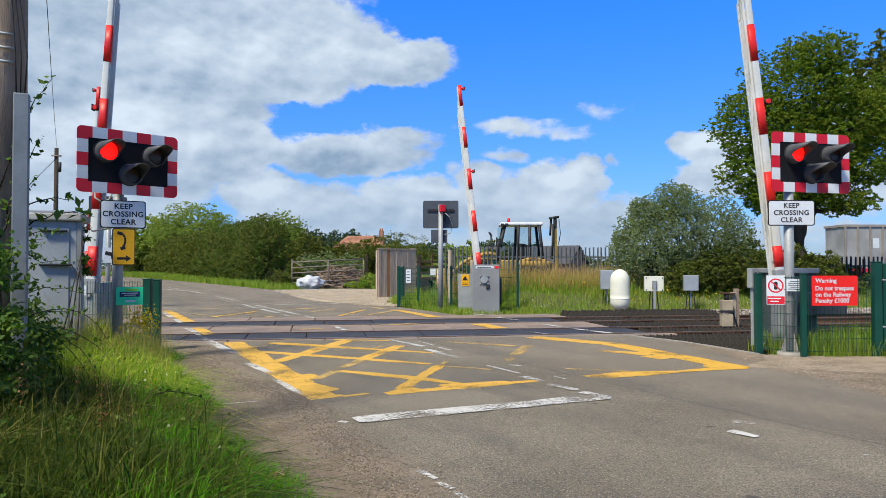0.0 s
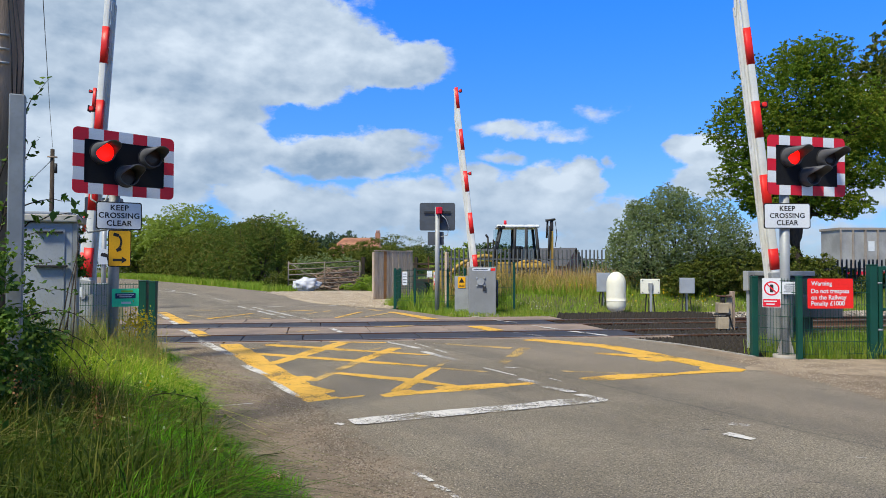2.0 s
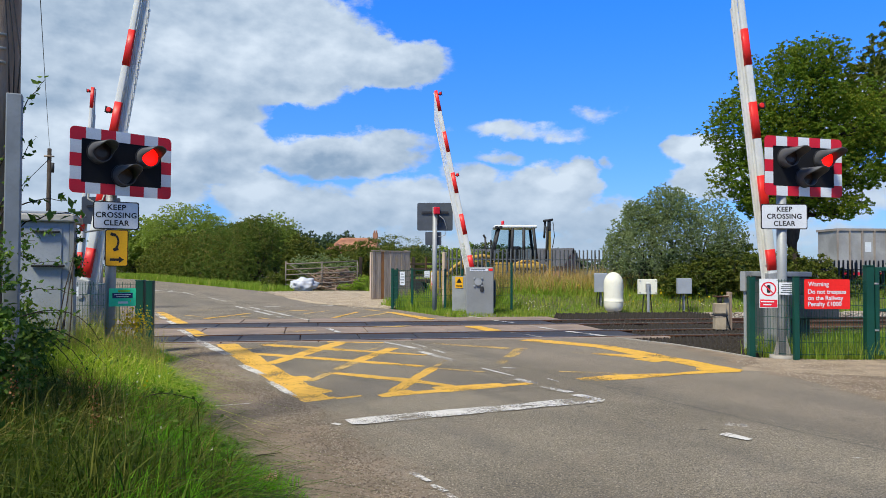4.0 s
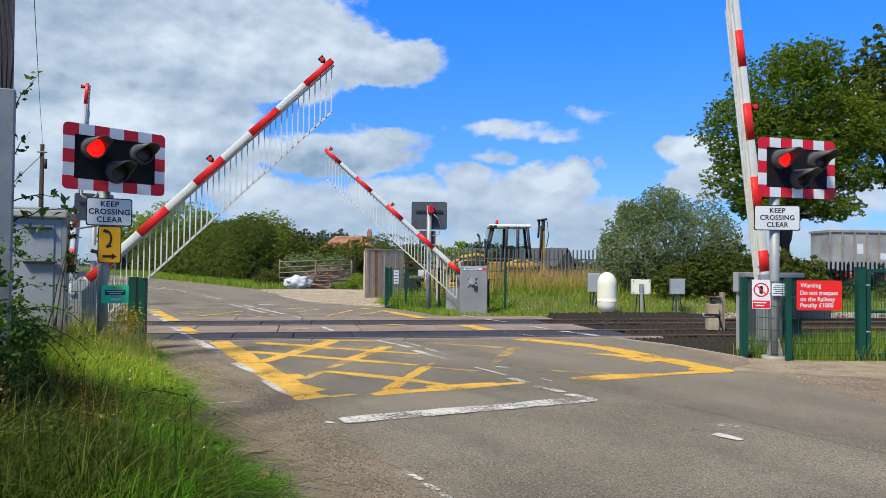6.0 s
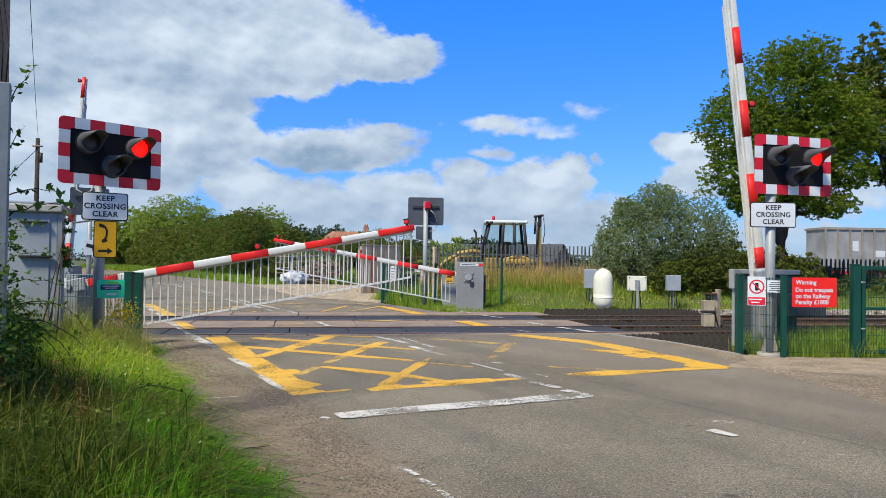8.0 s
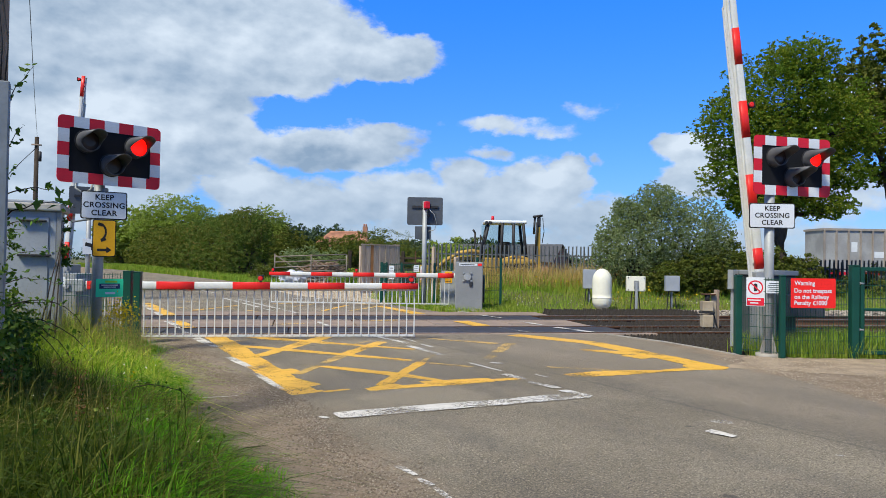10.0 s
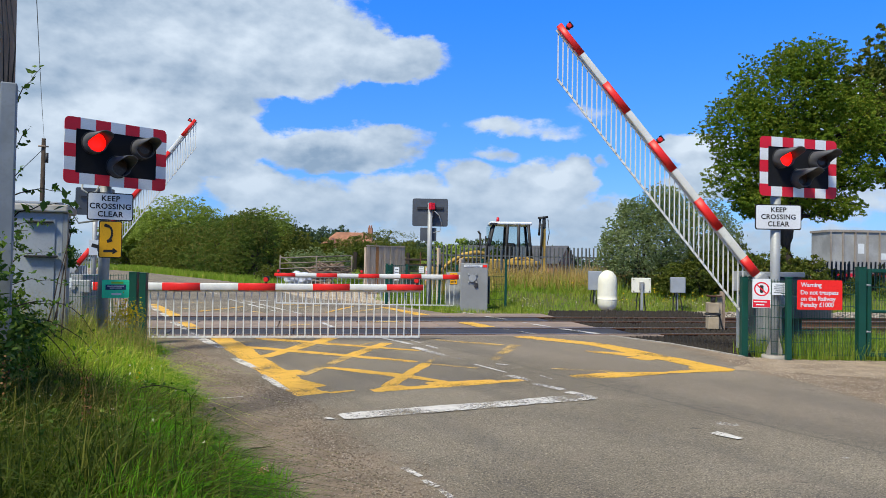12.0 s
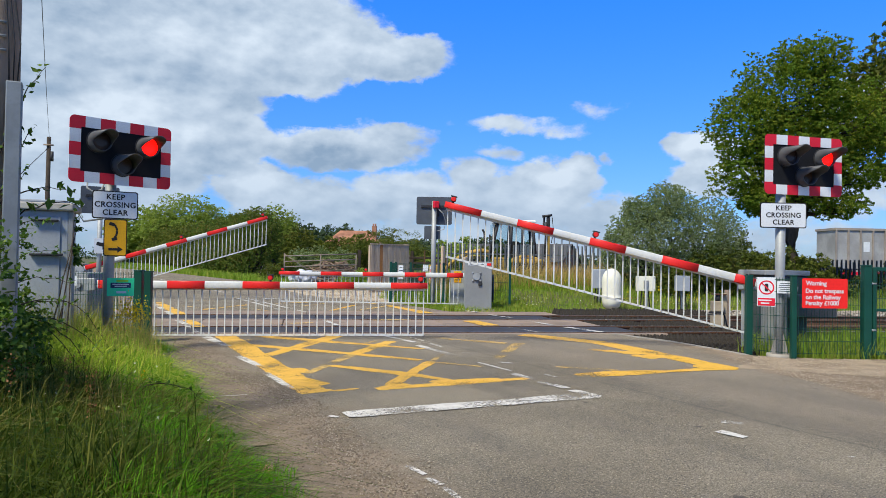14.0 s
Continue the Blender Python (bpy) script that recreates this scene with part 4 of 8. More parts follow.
def hood_mesh(r=0.15, short=0.13, long=0.42):
    """A round lamp barrel that runs out into an upper visor, cut slanting."""
    bm = bmesh.new()
    n = 28
    outer, inner, outer0, inner0 = [], [], [], []
    for i in range(n):
        a = 2 * math.pi * i / n
        c, s = math.cos(a), math.sin(a)
        run = short + (long - short) * smooth01((s + 0.25) / 1.0)
        ta = 1 - 0.10 * (run / long)
        for ring, rr, yy in ((outer0, r, 0), (inner0, r - 0.012, 0), (outer, r * ta, -run), (inner, (r - 0.012) * ta, -run)):
            ring.append(bm.verts.new((rr * c, yy, rr * s)))
    for i in range(n):
        j = (i + 1) % n
        for q in ((outer0[i], outer[i], outer[j], outer0[j]), (inner0[j], inner[j], inner[i], inner0[i]), (outer[i], inner[i], inner[j], outer[j])):
            bm.faces.new(q).smooth = True
    bmesh.ops.recalc_face_normals(bm, faces=bm.faces[:])
    return bm


def drum_mesh(r=0.1345):
    """A thin two-faced lens: lit on one face, dark on the other."""
    bm = bmesh.new()
    n = 24
    rings = [[bm.verts.new((rr * math.cos(2 * math.pi * i / n), y, rr * math.sin(2 * math.pi * i / n))) for i in range(n)] for rr, y in
             ((r * 0.6, -0.024), (r, -0.010), (r, 0.010), (r * 0.6, 0.024))]
    for k in range(3):
        for i in range(n):
            f = bm.faces.new((rings[k][i], rings[k][(i + 1) % n], rings[k + 1][(i + 1) % n], rings[k + 1][i]))
            f.material_index = 0 if k == 0 else 1
    bm.faces.new(rings[0]).material_index = 0
    bm.faces.new(rings[3]).material_index = 1
    bmesh.ops.recalc_face_normals(bm, faces=bm.faces[:])
    me = mesh_of("lens", bm, M_LENS_ON)
    me.materials.append(M_LENS_OFF)
    return me


HOOD, DRUM = None, None


def ring_mesh(r1, r0, d, n=28):
    """A flat ring whose axis is y."""
    bm = bmesh.new()
    q = [[bm.verts.new((r * math.cos(2 * math.pi * i / n), y, r * math.sin(2 * math.pi * i / n))) for i in range(n)] for r, y in ((r1, 0), (r0, 0), (r0, d), (r1, d))]
    for a, b in ((0, 1), (1, 2), (2, 3), (3, 0)):
        for i in range(n):
            bm.faces.new((q[a][i], q[a][(i + 1) % n], q[b][(i + 1) % n], q[b][i]))
    bmesh.ops.recalc_face_normals(bm, faces=bm.faces[:])
    return bm


def crossing_signal(m, face, zc, top, label, flashing=True, w=1.48, h=0.94, board_off=0.0):
    """A wig-wag: pole, board with chequered border, three hooded lamps."""
    root = thing("crossing_signal", m, label, "traffic signal", "crossing signals")
    part("pole", rod(bmesh.new(), (0, 0, -0.3), (0, 0, top), 0.075, n=18), M_GALV, root, "galvanised pole")
    board = part("backing_board", plate(w - 0.04, h - 0.04, 0.03, 0.06), M_BLACK if flashing else M_BACKGREY, root, "black board", pose(board_off, 0, zc, 0, 0, face) @ pose(0, -0.13, 0))
    if not flashing:
        part("back_rail", slab(bmesh.new(), (-w * 0.36, 0.016, 0.1), (w * 0.36, 0.06, 0.17)), M_HOOD, board)
        part("mounting_box", rslab((-0.16, 0.02, -0.18), (-0.02, 0.12, 0.28), 0.02), M_HOOD, board)
        return root
    nx, nz, b = 7, 5, 0.155
    cx, cz = w / nx, h / nz
    for i in range(nx):
        for j in range(nz):
            if 0 < i < nx - 1 and 0 < j < nz - 1:
                continue
            red = (i + j) % 2 == 0
            bw = b if i in (0, nx - 1) and 0 < j < nz - 1 else cx
            bh = b if j in (0, nz - 1) and 0 < i < nx - 1 else cz
            x = -w / 2 + bw / 2 if i == 0 else (w / 2 - bw / 2 if i == nx - 1 else -w / 2 + cx * (i + 0.5))
            z = -h / 2 + bh / 2 if j == 0 else (h / 2 - bh / 2 if j == nz - 1 else -h / 2 + cz * (j + 0.5))
            corner = i in (0, nx - 1) and j in (0, nz - 1)
            part("corner_block" if corner else "border_block", corner_block(bw, bh, b, 1 if i else -1, 1 if j else -1) if corner else plate(bw - 0.002, bh - 0.002, 0.008), M_BORDER_R if red else M_BORDER_W, board, "", pose(x, -0.02, z))
    for name, x, z, on in (("red_lamp", -0.345, 0.13, True), ("red_lamp", 0.345, 0.13, False), ("amber_lamp", 0.0, -0.17, None)):
        body = part(name, ring_mesh(0.165, 0.139, 0.012), M_HOOD, board, "", pose(x, -0.03, z))
        part("visor", HOOD, M_VISOR, body, "dark visor")
        part("lamp_case", rod(bmesh.new(), (0, 0.045, 0), (0, 0.2, 0), 0.15, 0.13, n=20), M_HOOD, body, "black lamp case")
        if on is None:
            part("lens", rod(bmesh.new(), (0, -0.045, 0), (0, -0.02, 0), 0.118, 0.13, n=24), M_AMBER_OFF, body, "unlit brown lens")
        else:
            lens = part("lens", DRUM, None, body, "round red lens, flashing")
            MOVES.append((lens, [(t, pose(0, -0.072, 0, 0, 0, a)) for t, a in flash_rows(on)]))
    return root


def corner_block(w, h, b, sx, sz, r=0.07):
    """An L-shaped corner of the border with a rounded outer edge."""
    bm = bmesh.new()
    x0, x1, z0, z1 = -w / 2, w / 2, -h / 2, h / 2
    arc = [(x1 - r + r * math.cos(a), z1 - r + r * math.sin(a)) for a in [radians(90 * i / 5) for i in range(6)]]
    pts = [(x1 - b, z0), (x1, z0)] + arc + [(x0, z1), (x0, z1 - b), (x1 - b, z1 - b)]
    pts = [(x * sx, z * sz) for x, z in pts]
    front, back = [bm.verts.new((x, -0.004, z)) for x, z in pts], [bm.verts.new((x, 0.004, z)) for x, z in pts]
    n = len(pts)
    bm.faces.new(front)
    bm.faces.new(back)
    for i in range(n):
        bm.faces.new((front[i], front[(i + 1) % n], back[(i + 1) % n], back[i]))
    bmesh.ops.recalc_face_normals(bm, faces=bm.faces[:])
    return bm


def conduit(root, pts):
    part("conduit", tube_path(bmesh.new(), pts, 0.014, 7), M_GALV, root, "grey cable conduit loop")


def keep_clear_sign(root, face, z, y, w=0.61, h=0.40, x=0.0):
    s = part("keep_clear_plate", plate(w, h, 0.012, 0.035), M_PRINT, root, "white plate with black words", pose(0, 0, z, 0, 0, face) @ pose(x, y, 0))
    part("plate_face", plate(w - 0.03, h - 0.03, 0.004, 0.028), M_SIGNWHITE, s, "white face", pose(0, -0.009, 0))
    for i, text in enumerate(("KEEP", "CROSSING", "CLEAR")):
        lettering(text, 0.108, M_PRINT, s, pose(0, -0.0125, 0.112 - 0.112 * i), "lettering", 1.08, 0.0026)
    part("bracket", slab(bmesh.new(), (-0.12, 0.006, -0.03), (0.12, 0.05, 0.03)), M_GALV, s)
    return s


def phone_sign(root, face, z, y, x=0.0):
    s = part("telephone_plate", plate(0.31, 0.53, 0.012, 0.03), M_PRINT, root, "yellow plate with a telephone and arrow", pose(0, 0, z, 0, 0, face) @ pose(x, y, 0))
    part("plate_face", plate(0.285, 0.505, 0.004, 0.022), M_SIGNYELLOW, s, "amber face", pose(0, -0.009, 0))
    bm = bmesh.new()
    pts = [(-0.055 + 0.075 * math.sin(a), 0.09 + 0.11 * math.cos(a)) for a in [radians(v) for v in range(20, 150, 16)]]
    for (x0, z0), (x1, z1) in zip(pts, pts[1:]):
        rod(bm, (x0, -0.012, z0), (x1, -0.012, z1), 0.016, n=6)
    rod(bm, (-0.085, -0.012, 0.205), (-0.02, -0.012, 0.185), 0.026, n=6)
    rod(bm, (-0.045, -0.012, -0.03), (0.02, -0.012, -0.005), 0.026, n=6)
    bmesh.ops.scale(bm, vec=(1, 0.1, 1), verts=bm.verts[:], space=Matrix.Translation((0, 0.012, 0)))
    part("telephone_symbol", bm, M_PRINT, s, "black receiver")
    bm = bmesh.new()
    v = [bm.verts.new((px, -0.0125, pz)) for px, pz in ((-0.09, -0.185), (0.03, -0.185), (0.03, -0.215), (0.10, -0.167), (0.03, -0.119), (0.03, -0.149), (-0.09, -0.149))]
    bm.faces.new(v)
    part("arrow", bm, M_PRINT, s, "black arrow")
    return s


def green_notice(root, face, z, y, x):
    s = part("notice_plate", plate(0.36, 0.26, 0.008, 0.012), M_SIGNGREEN, root, "green notice with unreadable lines", pose(0, 0, z, 0, 0, face) @ pose(x, y, 0))
    part("heading_panel", plate(0.16, 0.028, 0.003), mat("lime print", (0.25, 0.6, 0.05), (0.22, 0.55, 0.05)), s, "", pose(0.02, -0.006, 0.09))
    part("text_panel", plate(0.27, 0.075, 0.003), M_BLUEPRINT, s, "", pose(0.0, -0.006, 0.025))
    for zz, ww in ((0.04, 0.22), (0.012, 0.16)):
        part("text_bar", plate(ww, 0.012, 0.003), M_SIGNWHITE, s, "", pose(0, -0.008, zz))
    part("text_bar", plate(0.13, 0.03, 0.003), M_BORDER_W, s, "", pose(0.01, -0.006, -0.075))
    return s


HOOD, DRUM = mesh_of("visor", hood_mesh(), M_VISOR), drum_mesh()
sig_l = crossing_signal(pose(0.27, 11.58, 0.0), 22, 2.885, 3.0, "red flashing crossing signal on a pole with warning plates", True, 1.465, 0.92, 0.082)
keep_clear_sign(sig_l, 6, 2.145, -0.09, x=0.055)
phone_sign(sig_l, 6, 1.675, -0.09, 0.065)
green_notice(sig_l, 4, 0.965, -0.09, 0.155)
conduit(sig_l, [(-0.30, 0.03, 2.48), (-0.31, 0.0, 2.38), (-0.22, -0.02, 2.32), (-0.12, -0.02, 2.36), (-0.08, 0.0, 2.48)])
conduit(sig_l, [(-0.34, 0.05, 2.15), (-0.42, 0.05, 2.02), (-0.34, 0.05, 1.90), (-0.08, 0.02, 1.95)])
sig_r = crossing_signal(pose(9.86, 8.05, 0.0), -10, 3.03, 2.75, "red flashing crossing signal on a pole beside the fence", True, board_off=0.37)
keep_clear_sign(sig_r, -26, 2.23, -0.09, 0.73)
bm = bmesh.new()
for sx, sy in ((1, 0), (-1, 0), (0, 1), (0, -1)):
    v = [bm.verts.new(p) for p in ((0.07 * sx, 0.07 * sy, 0.02), (0.18 * sx, 0.18 * sy, 0.02), (0.07 * sx, 0.07 * sy, 0.38))]
    bm.faces.new(v)
rod(bm, (0, 0, -0.05), (0, 0, 0.05), 0.19, n=16)
part("base_flange", bm, M_CONCRETE, sig_r, "finned pale base")
sig_fr = crossing_signal(pose(9.90, 21.04, 0.0), 154, 3.05, 3.35, "back of a grey crossing signal on a galvanised pole", False, w=1.18, h=0.93)
part("small_plate_back", plate(0.52, 0.42, 0.012, 0.03), M_BACKGREY, sig_fr, "", pose(0.0, 0.0, 2.35, 0, 0, -26) @ pose(-0.05, 0.1, 0))
part("pole_lamp", rslab((-0.09, -0.2, 3.12), (0.09, -0.06, 3.34), 0.02), M_BORDER_R, sig_fr, "small red lamp")
conduit(sig_fr, [(0.06, -0.16, 3.1), (0.22, -0.2, 2.95), (0.33, -0.18, 2.7), (0.28, -0.16, 2.45), (0.08, -0.1, 2.4)])
sig_fl = crossing_signal(pose(0.32, 26.3, 0.0), 185, 3.25, 3.3, "back of a grey crossing signal across the tracks", False, w=1.2, h=0.93)


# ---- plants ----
# yellow-green grass, its colour raised to look sunlit
M_GRASS = leaf_mat("lush verge grass, brightened as sunlit", (0.154, 0.275, 0.013), (0.440, 0.550, 0.044), (0.682, 0.583, 0.154), 0.35, 0.7)
M_LUSH = leaf_mat("fresh green grass", (0.065, 0.247, 0.005), (0.163, 0.416, 0.013), (0.273, 0.429, 0.039), 0.4, 0.7)
# olive grass, its colour lowered to carry the shade on the near verge
M_OLIVE_SHADED = leaf_mat("olive tangled grass, darkened for shade", (0.022, 0.048, 0.004), (0.085, 0.125, 0.010), (0.24, 0.20, 0.05), 0.35, 0.7)
M_SEED = leaf_mat("fading seed stalks", (0.24, 0.20, 0.06), (0.42, 0.34, 0.12), (0.17, 0.19, 0.04), 0.3, 0.7)
M_STRAW = leaf_mat("dry grass stalks", (0.40, 0.27, 0.09), (0.56, 0.40, 0.15), (0.26, 0.17, 0.06), 0.25, 0.7)
M_MEADOW = leaf_mat("meadow grass", (0.161, 0.270, 0.023), (0.265, 0.380, 0.040), (0.414, 0.380, 0.092), 0.35, 0.7)
M_OAK = leaf_mat("oak leaves", (0.085, 0.165, 0.016), (0.175, 0.262, 0.024), (0.31, 0.30, 0.035), 0.45, 0.75)
M_WILLOW = leaf_mat("grey-green willow leaves", (0.14, 0.195, 0.07), (0.27, 0.325, 0.145), (0.38, 0.40, 0.22), 0.38, 0.5)
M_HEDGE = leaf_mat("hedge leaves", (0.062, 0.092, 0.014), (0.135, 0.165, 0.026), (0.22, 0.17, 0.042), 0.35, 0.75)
M_TREE = leaf_mat("broadleaf tree leaves", (0.21, 0.285, 0.048), (0.32, 0.39, 0.08), (0.35, 0.38, 0.10), 0.4, 0.75)
M_FARWOOD = leaf_mat("distant wood leaves", (0.045, 0.075, 0.035), (0.06, 0.095, 0.045), (0.07, 0.10, 0.05), 0.1, 0.7)
M_IVY = leaf_mat("ivy and bramble leaves", (0.043, 0.098, 0.014), (0.108, 0.198, 0.027), (0.195, 0.244, 0.046), 0.3, 0.55)
M_BARK = mat("bark", (0.07, 0.053, 0.04), (0.04, 0.031, 0.025), 3.0, 0.9, 0, 0.8, 30.0, 0.02, (4, 4, 0.7))
M_FLOWER = leaf_mat("yellow petals", (0.62, 0.42, 0.01), (0.70, 0.50, 0.015), (0.55, 0.36, 0.01), 0.3)
M_PALEFLOWER = leaf_mat("cream flower heads", (0.70, 0.68, 0.55), (0.6, 0.6, 0.45), (0.5, 0.5, 0.35), 0.3)
RNG = np.random.default_rng(7)


def unit(v):
    return v / np.maximum(np.linalg.norm(v, axis=-1, keepdims=True), 1e-6)


def wobble(p, scale, seed):
    """Smooth lumpy values in -1..1 for many places at once."""
    out = np.zeros(len(p))
    g = np.random.default_rng(seed)
    for k in range(6):
        w = g.normal(size=3) * scale * (1 + 0.55 * k)
        out += np.sin(p @ w + g.uniform(0, 6.28)) / (1 + 0.5 * k)
    return out / 2.6


def leaf_cards(points, out_dir, size, folded=True, long=1.5):
    """Small pointed leaves at the given places: two triangles folded along the midrib, an island each."""
    n = len(points)
    ax = unit(RNG.normal(size=(n, 3)) + out_dir * 0.6 + np.array([0, 0, -0.25]))
    nrm = unit(out_dir * 0.9 + RNG.normal(size=(n, 3)) * 0.75 + np.array([0, 0, 0.5]))
    side = unit(np.cross(ax, nrm))
    up = np.cross(side, ax)
    s = size * RNG.uniform(0.6, 1.4, (n, 1))
    tip, base = points + ax * s * long * 0.5, points - ax * s * long * 0.5
    l, r = points + side * s * 0.42 + up * s * 0.12, points - side * s * 0.42 + up * s * 0.12
    v = np.stack([base, r, tip, l], 1).reshape(-1, 3)
    i = np.arange(n)[:, None] * 4
    f = np.concatenate([i + [0, 1, 2], i + [0, 2, 3]], 1).reshape(-1, 3)
    return v, f


def crown_points(lumps, n, seed, shell=0.55, rag=0.28, fine=0.14, floor=None, spray=70):
    """Places in sprays of leaves, spread through the outer shell of uneven rounded lumps (centre, radii), with gaps between the sprays."""
    c = np.array([l[0] for l in lumps], float)
    r = np.array([l[1] for l in lumps], float)
    area = (r[:, 0] * r[:, 1] + r[:, 1] * r[:, 2] + r[:, 0] * r[:, 2])
    k = max(12, n // spray)
    pick = RNG.choice(len(lumps), k, p=area / area.sum())
    d = unit(RNG.normal(size=(k, 3)))
    rad = 1 - shell * RNG.random(k) ** 1.8
    rad *= 1 + rag * wobble(d * 2.2 + c[pick] * 0.9, 1.5, seed) + fine * wobble(d * 7 + c[pick], 1.6, seed + 1)
    q = c[pick] + d * r[pick] * rad[:, None]
    size = 1.25 * np.sqrt(area.sum() * 2.2 / k) * RNG.uniform(0.28, 0.62, k)
    own = RNG.integers(0, k, n)
    e = RNG.normal(size=(n, 3)) * np.array([1, 1, 0.55]) * 0.62
    p = q[own] + e * size[own][:, None]
    out = unit(d[own] * 0.8 + unit(e) * 0.6 + np.array([0, 0, 0.25]))
    keep = np.ones(n, bool) if floor is None else p[:, 2] > floor
    return p[keep], out[keep]


def limb(bm, a, b, r0, r1, bend, rnd, n=5):
    pts = [Vector(a).lerp(Vector(b), i / n) + Vector((rnd.uniform(-1, 1), rnd.uniform(-1, 1), rnd.uniform(-0.5, 0.5))) * bend * math.sin(math.pi * i / n) for i in range(n + 1)]
    tube_path(bm, pts, [r0 + (r1 - r0) * i / n for i in range(n + 1)], 7)


def tree(name, at, height, trunk_r, lumps, n, size, material, label, category="tree", seed=1, first=0.3, spray=14):
    """A tapered trunk, limbs to each mass of foliage, and a crown of separate leaves."""
    root = thing(name, pose(*at), label, category)
    rnd = random.Random(seed)
    bm = bmesh.new()
    limb(bm, (0, 0, -0.3), (rnd.uniform(-0.2, 0.2), rnd.uniform(-0.2, 0.2), height * 0.62), trunk_r, trunk_r * 0.45, 0.12, rnd, 7)
    for c, r in lumps:
        z0 = height * rnd.uniform(first, 0.5)
        limb(bm, (0, 0, min(z0, c[2] * 0.8)), c, trunk_r * 0.42, trunk_r * 0.08, 0.25, rnd)
        for _ in range(5):
            e = Vector(c) + Vector((rnd.uniform(-1, 1) * r[0], rnd.uniform(-1, 1) * r[1], rnd.uniform(-0.7, 0.9) * r[2])) * 0.85
            limb(bm, Vector(c) * 0.8 + Vector((0, 0, c[2] * 0.1)), e, trunk_r * 0.13, trunk_r * 0.025, 0.15, rnd, 4)
    part("trunk", bm, M_BARK, root, "dark trunk and limbs")
    p, d = crown_points(lumps, n, seed, floor=0.05, spray=spray)
    v, f = leaf_cards(p, d, size)
    part("crown", array_mesh("crown", v, f, material), None, root, "leafy crown")
    return root


def blades(name, pts, h, w, material, label, lean=0.35, category="grass", fine=True):
    """Grass: a curved, tapering blade at each place; h and w are arrays or numbers."""
    n = len(pts)
    h, w = np.broadcast_to(h, n)[:, None], np.broadcast_to(w, n)[:, None]
    a = RNG.uniform(0, 2 * np.pi, n)
    ld = np.stack([np.cos(a), np.sin(a), 0 * a], 1)
    sd = np.stack([-np.sin(a + RNG.normal(0, 0.8, n)), np.cos(a + RNG.normal(0, 0.8, n)), 0 * a], 1)
    k = np.abs(RNG.normal(0, lean, (n, 1))) + 0.05
    up = np.array([0, 0, 1.0])
    rows = []
    steps = ((0, 1), (0.4, 0.85), (0.75, 0.55)) if fine else ((0, 1), (0.6, 0.7))
    for s, ww in steps:
        c = pts + up * h * s * (1 - 0.25 * k * s) + ld * h * k * s**2 * 0.9
        rows += [c - sd * w * ww / 2, c + sd * w * ww / 2]
    rows.append(pts + up * h * (1 - 0.35 * k) + ld * h * k * 0.95)
    v = np.stack(rows, 1).reshape(-1, 3)
    i = np.arange(n)[:, None] * (7 if fine else 5)
    tris = ([0, 1, 3], [0, 3, 2], [2, 3, 5], [2, 5, 4], [4, 5, 6]) if fine else ([0, 1, 3], [0, 3, 2], [2, 3, 4])
    f = np.concatenate([i + q for q in tris], 1).reshape(-1, 3)
    return solid(name, array_mesh(name, v, f, material), None, label, category, None, "", "stuff")


def on_ground(x, y):
    return np.stack([x, y, np.array([ground_z(a, b) for a, b in zip(x, y)])], 1)


def scatter(n, x0, x1, y0, y1, keep):
    x, y = RNG.uniform(x0, x1, n), RNG.uniform(y0, y1, n)
    k = keep(x, y)
    return on_ground(x[k], y[k])


def edge_left(y):
    return 1.02 + 0.10 * np.sin(y * 1.7) + 0.07 * np.sin(y * 4.3 + 1) + 0.05 * np.sin(y * 11)


# the near verge: dense lush blades, dry stalks, weeds
def verge(x, y):
    thin = wobble(np.stack([x * 1.6, y * 1.6, 0 * x], 1), 1.0, 5)
    return (x < edge_left(y) - 0.03 * RNG.normal(size=len(x))) & (thin > -0.75) & ((y - 2.0) * 0.75 > -x - 1.2)


def inland(x, y, seed, amp=0.3):
    """Distance from the ragged grass edge, blurred by patches."""
    return edge_left(y) - x + amp * wobble(np.stack([x * 1.4, y * 1.4, 0 * x], 1), 1.5, seed)


P = scatter(125000, -1.2, 1.25, 2.4, 13.0, lambda x, y: verge(x, y) & (inland(x, y, 51) < 0.68 + 0.15 * (y < 5.6)))
edge = np.clip((edge_left(P[:, 1]) - P[:, 0]) / 0.6, 0.15, 1)
blades("verge_grass", P, (0.10 + 0.28 * edge) * RNG.uniform(0.4, 1.3, len(P)), RNG.uniform(0.004, 0.009, len(P)), M_LUSH, "lush bright green grass along the road edge", 0.95)
P = scatter(100000, -2.4, 1.0, 2.4, 13.0, lambda x, y: verge(x, y) & (inland(x, y, 52) > 0.5))
lump = 1 + 0.45 * wobble(P * [2.2, 2.2, 0], 1.6, 53)
# nearer blades take the shade-darkened colour, farther ones the sunlit one
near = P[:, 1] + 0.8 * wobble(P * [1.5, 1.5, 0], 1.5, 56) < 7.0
for name, k, m, label in (("verge_tangle", near, M_OLIVE_SHADED, "long tangled olive grass on the roadside bank, darkened in colour for shade"), ("bank_grass", ~near, M_GRASS, "long yellow-green grass on the roadside bank, brightened in colour as sunlit")):
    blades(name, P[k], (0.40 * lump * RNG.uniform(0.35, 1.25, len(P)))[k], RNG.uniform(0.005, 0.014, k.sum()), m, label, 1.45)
P = scatter(4200, -2.2, 0.85, 2.6, 13.0, lambda x, y: verge(x, y) & (inland(x, y, 54) > 0.35) & (wobble(np.stack([x, y, 0 * x], 1), 2.4, 9) + (y - 7) * 0.12 > -0.1))
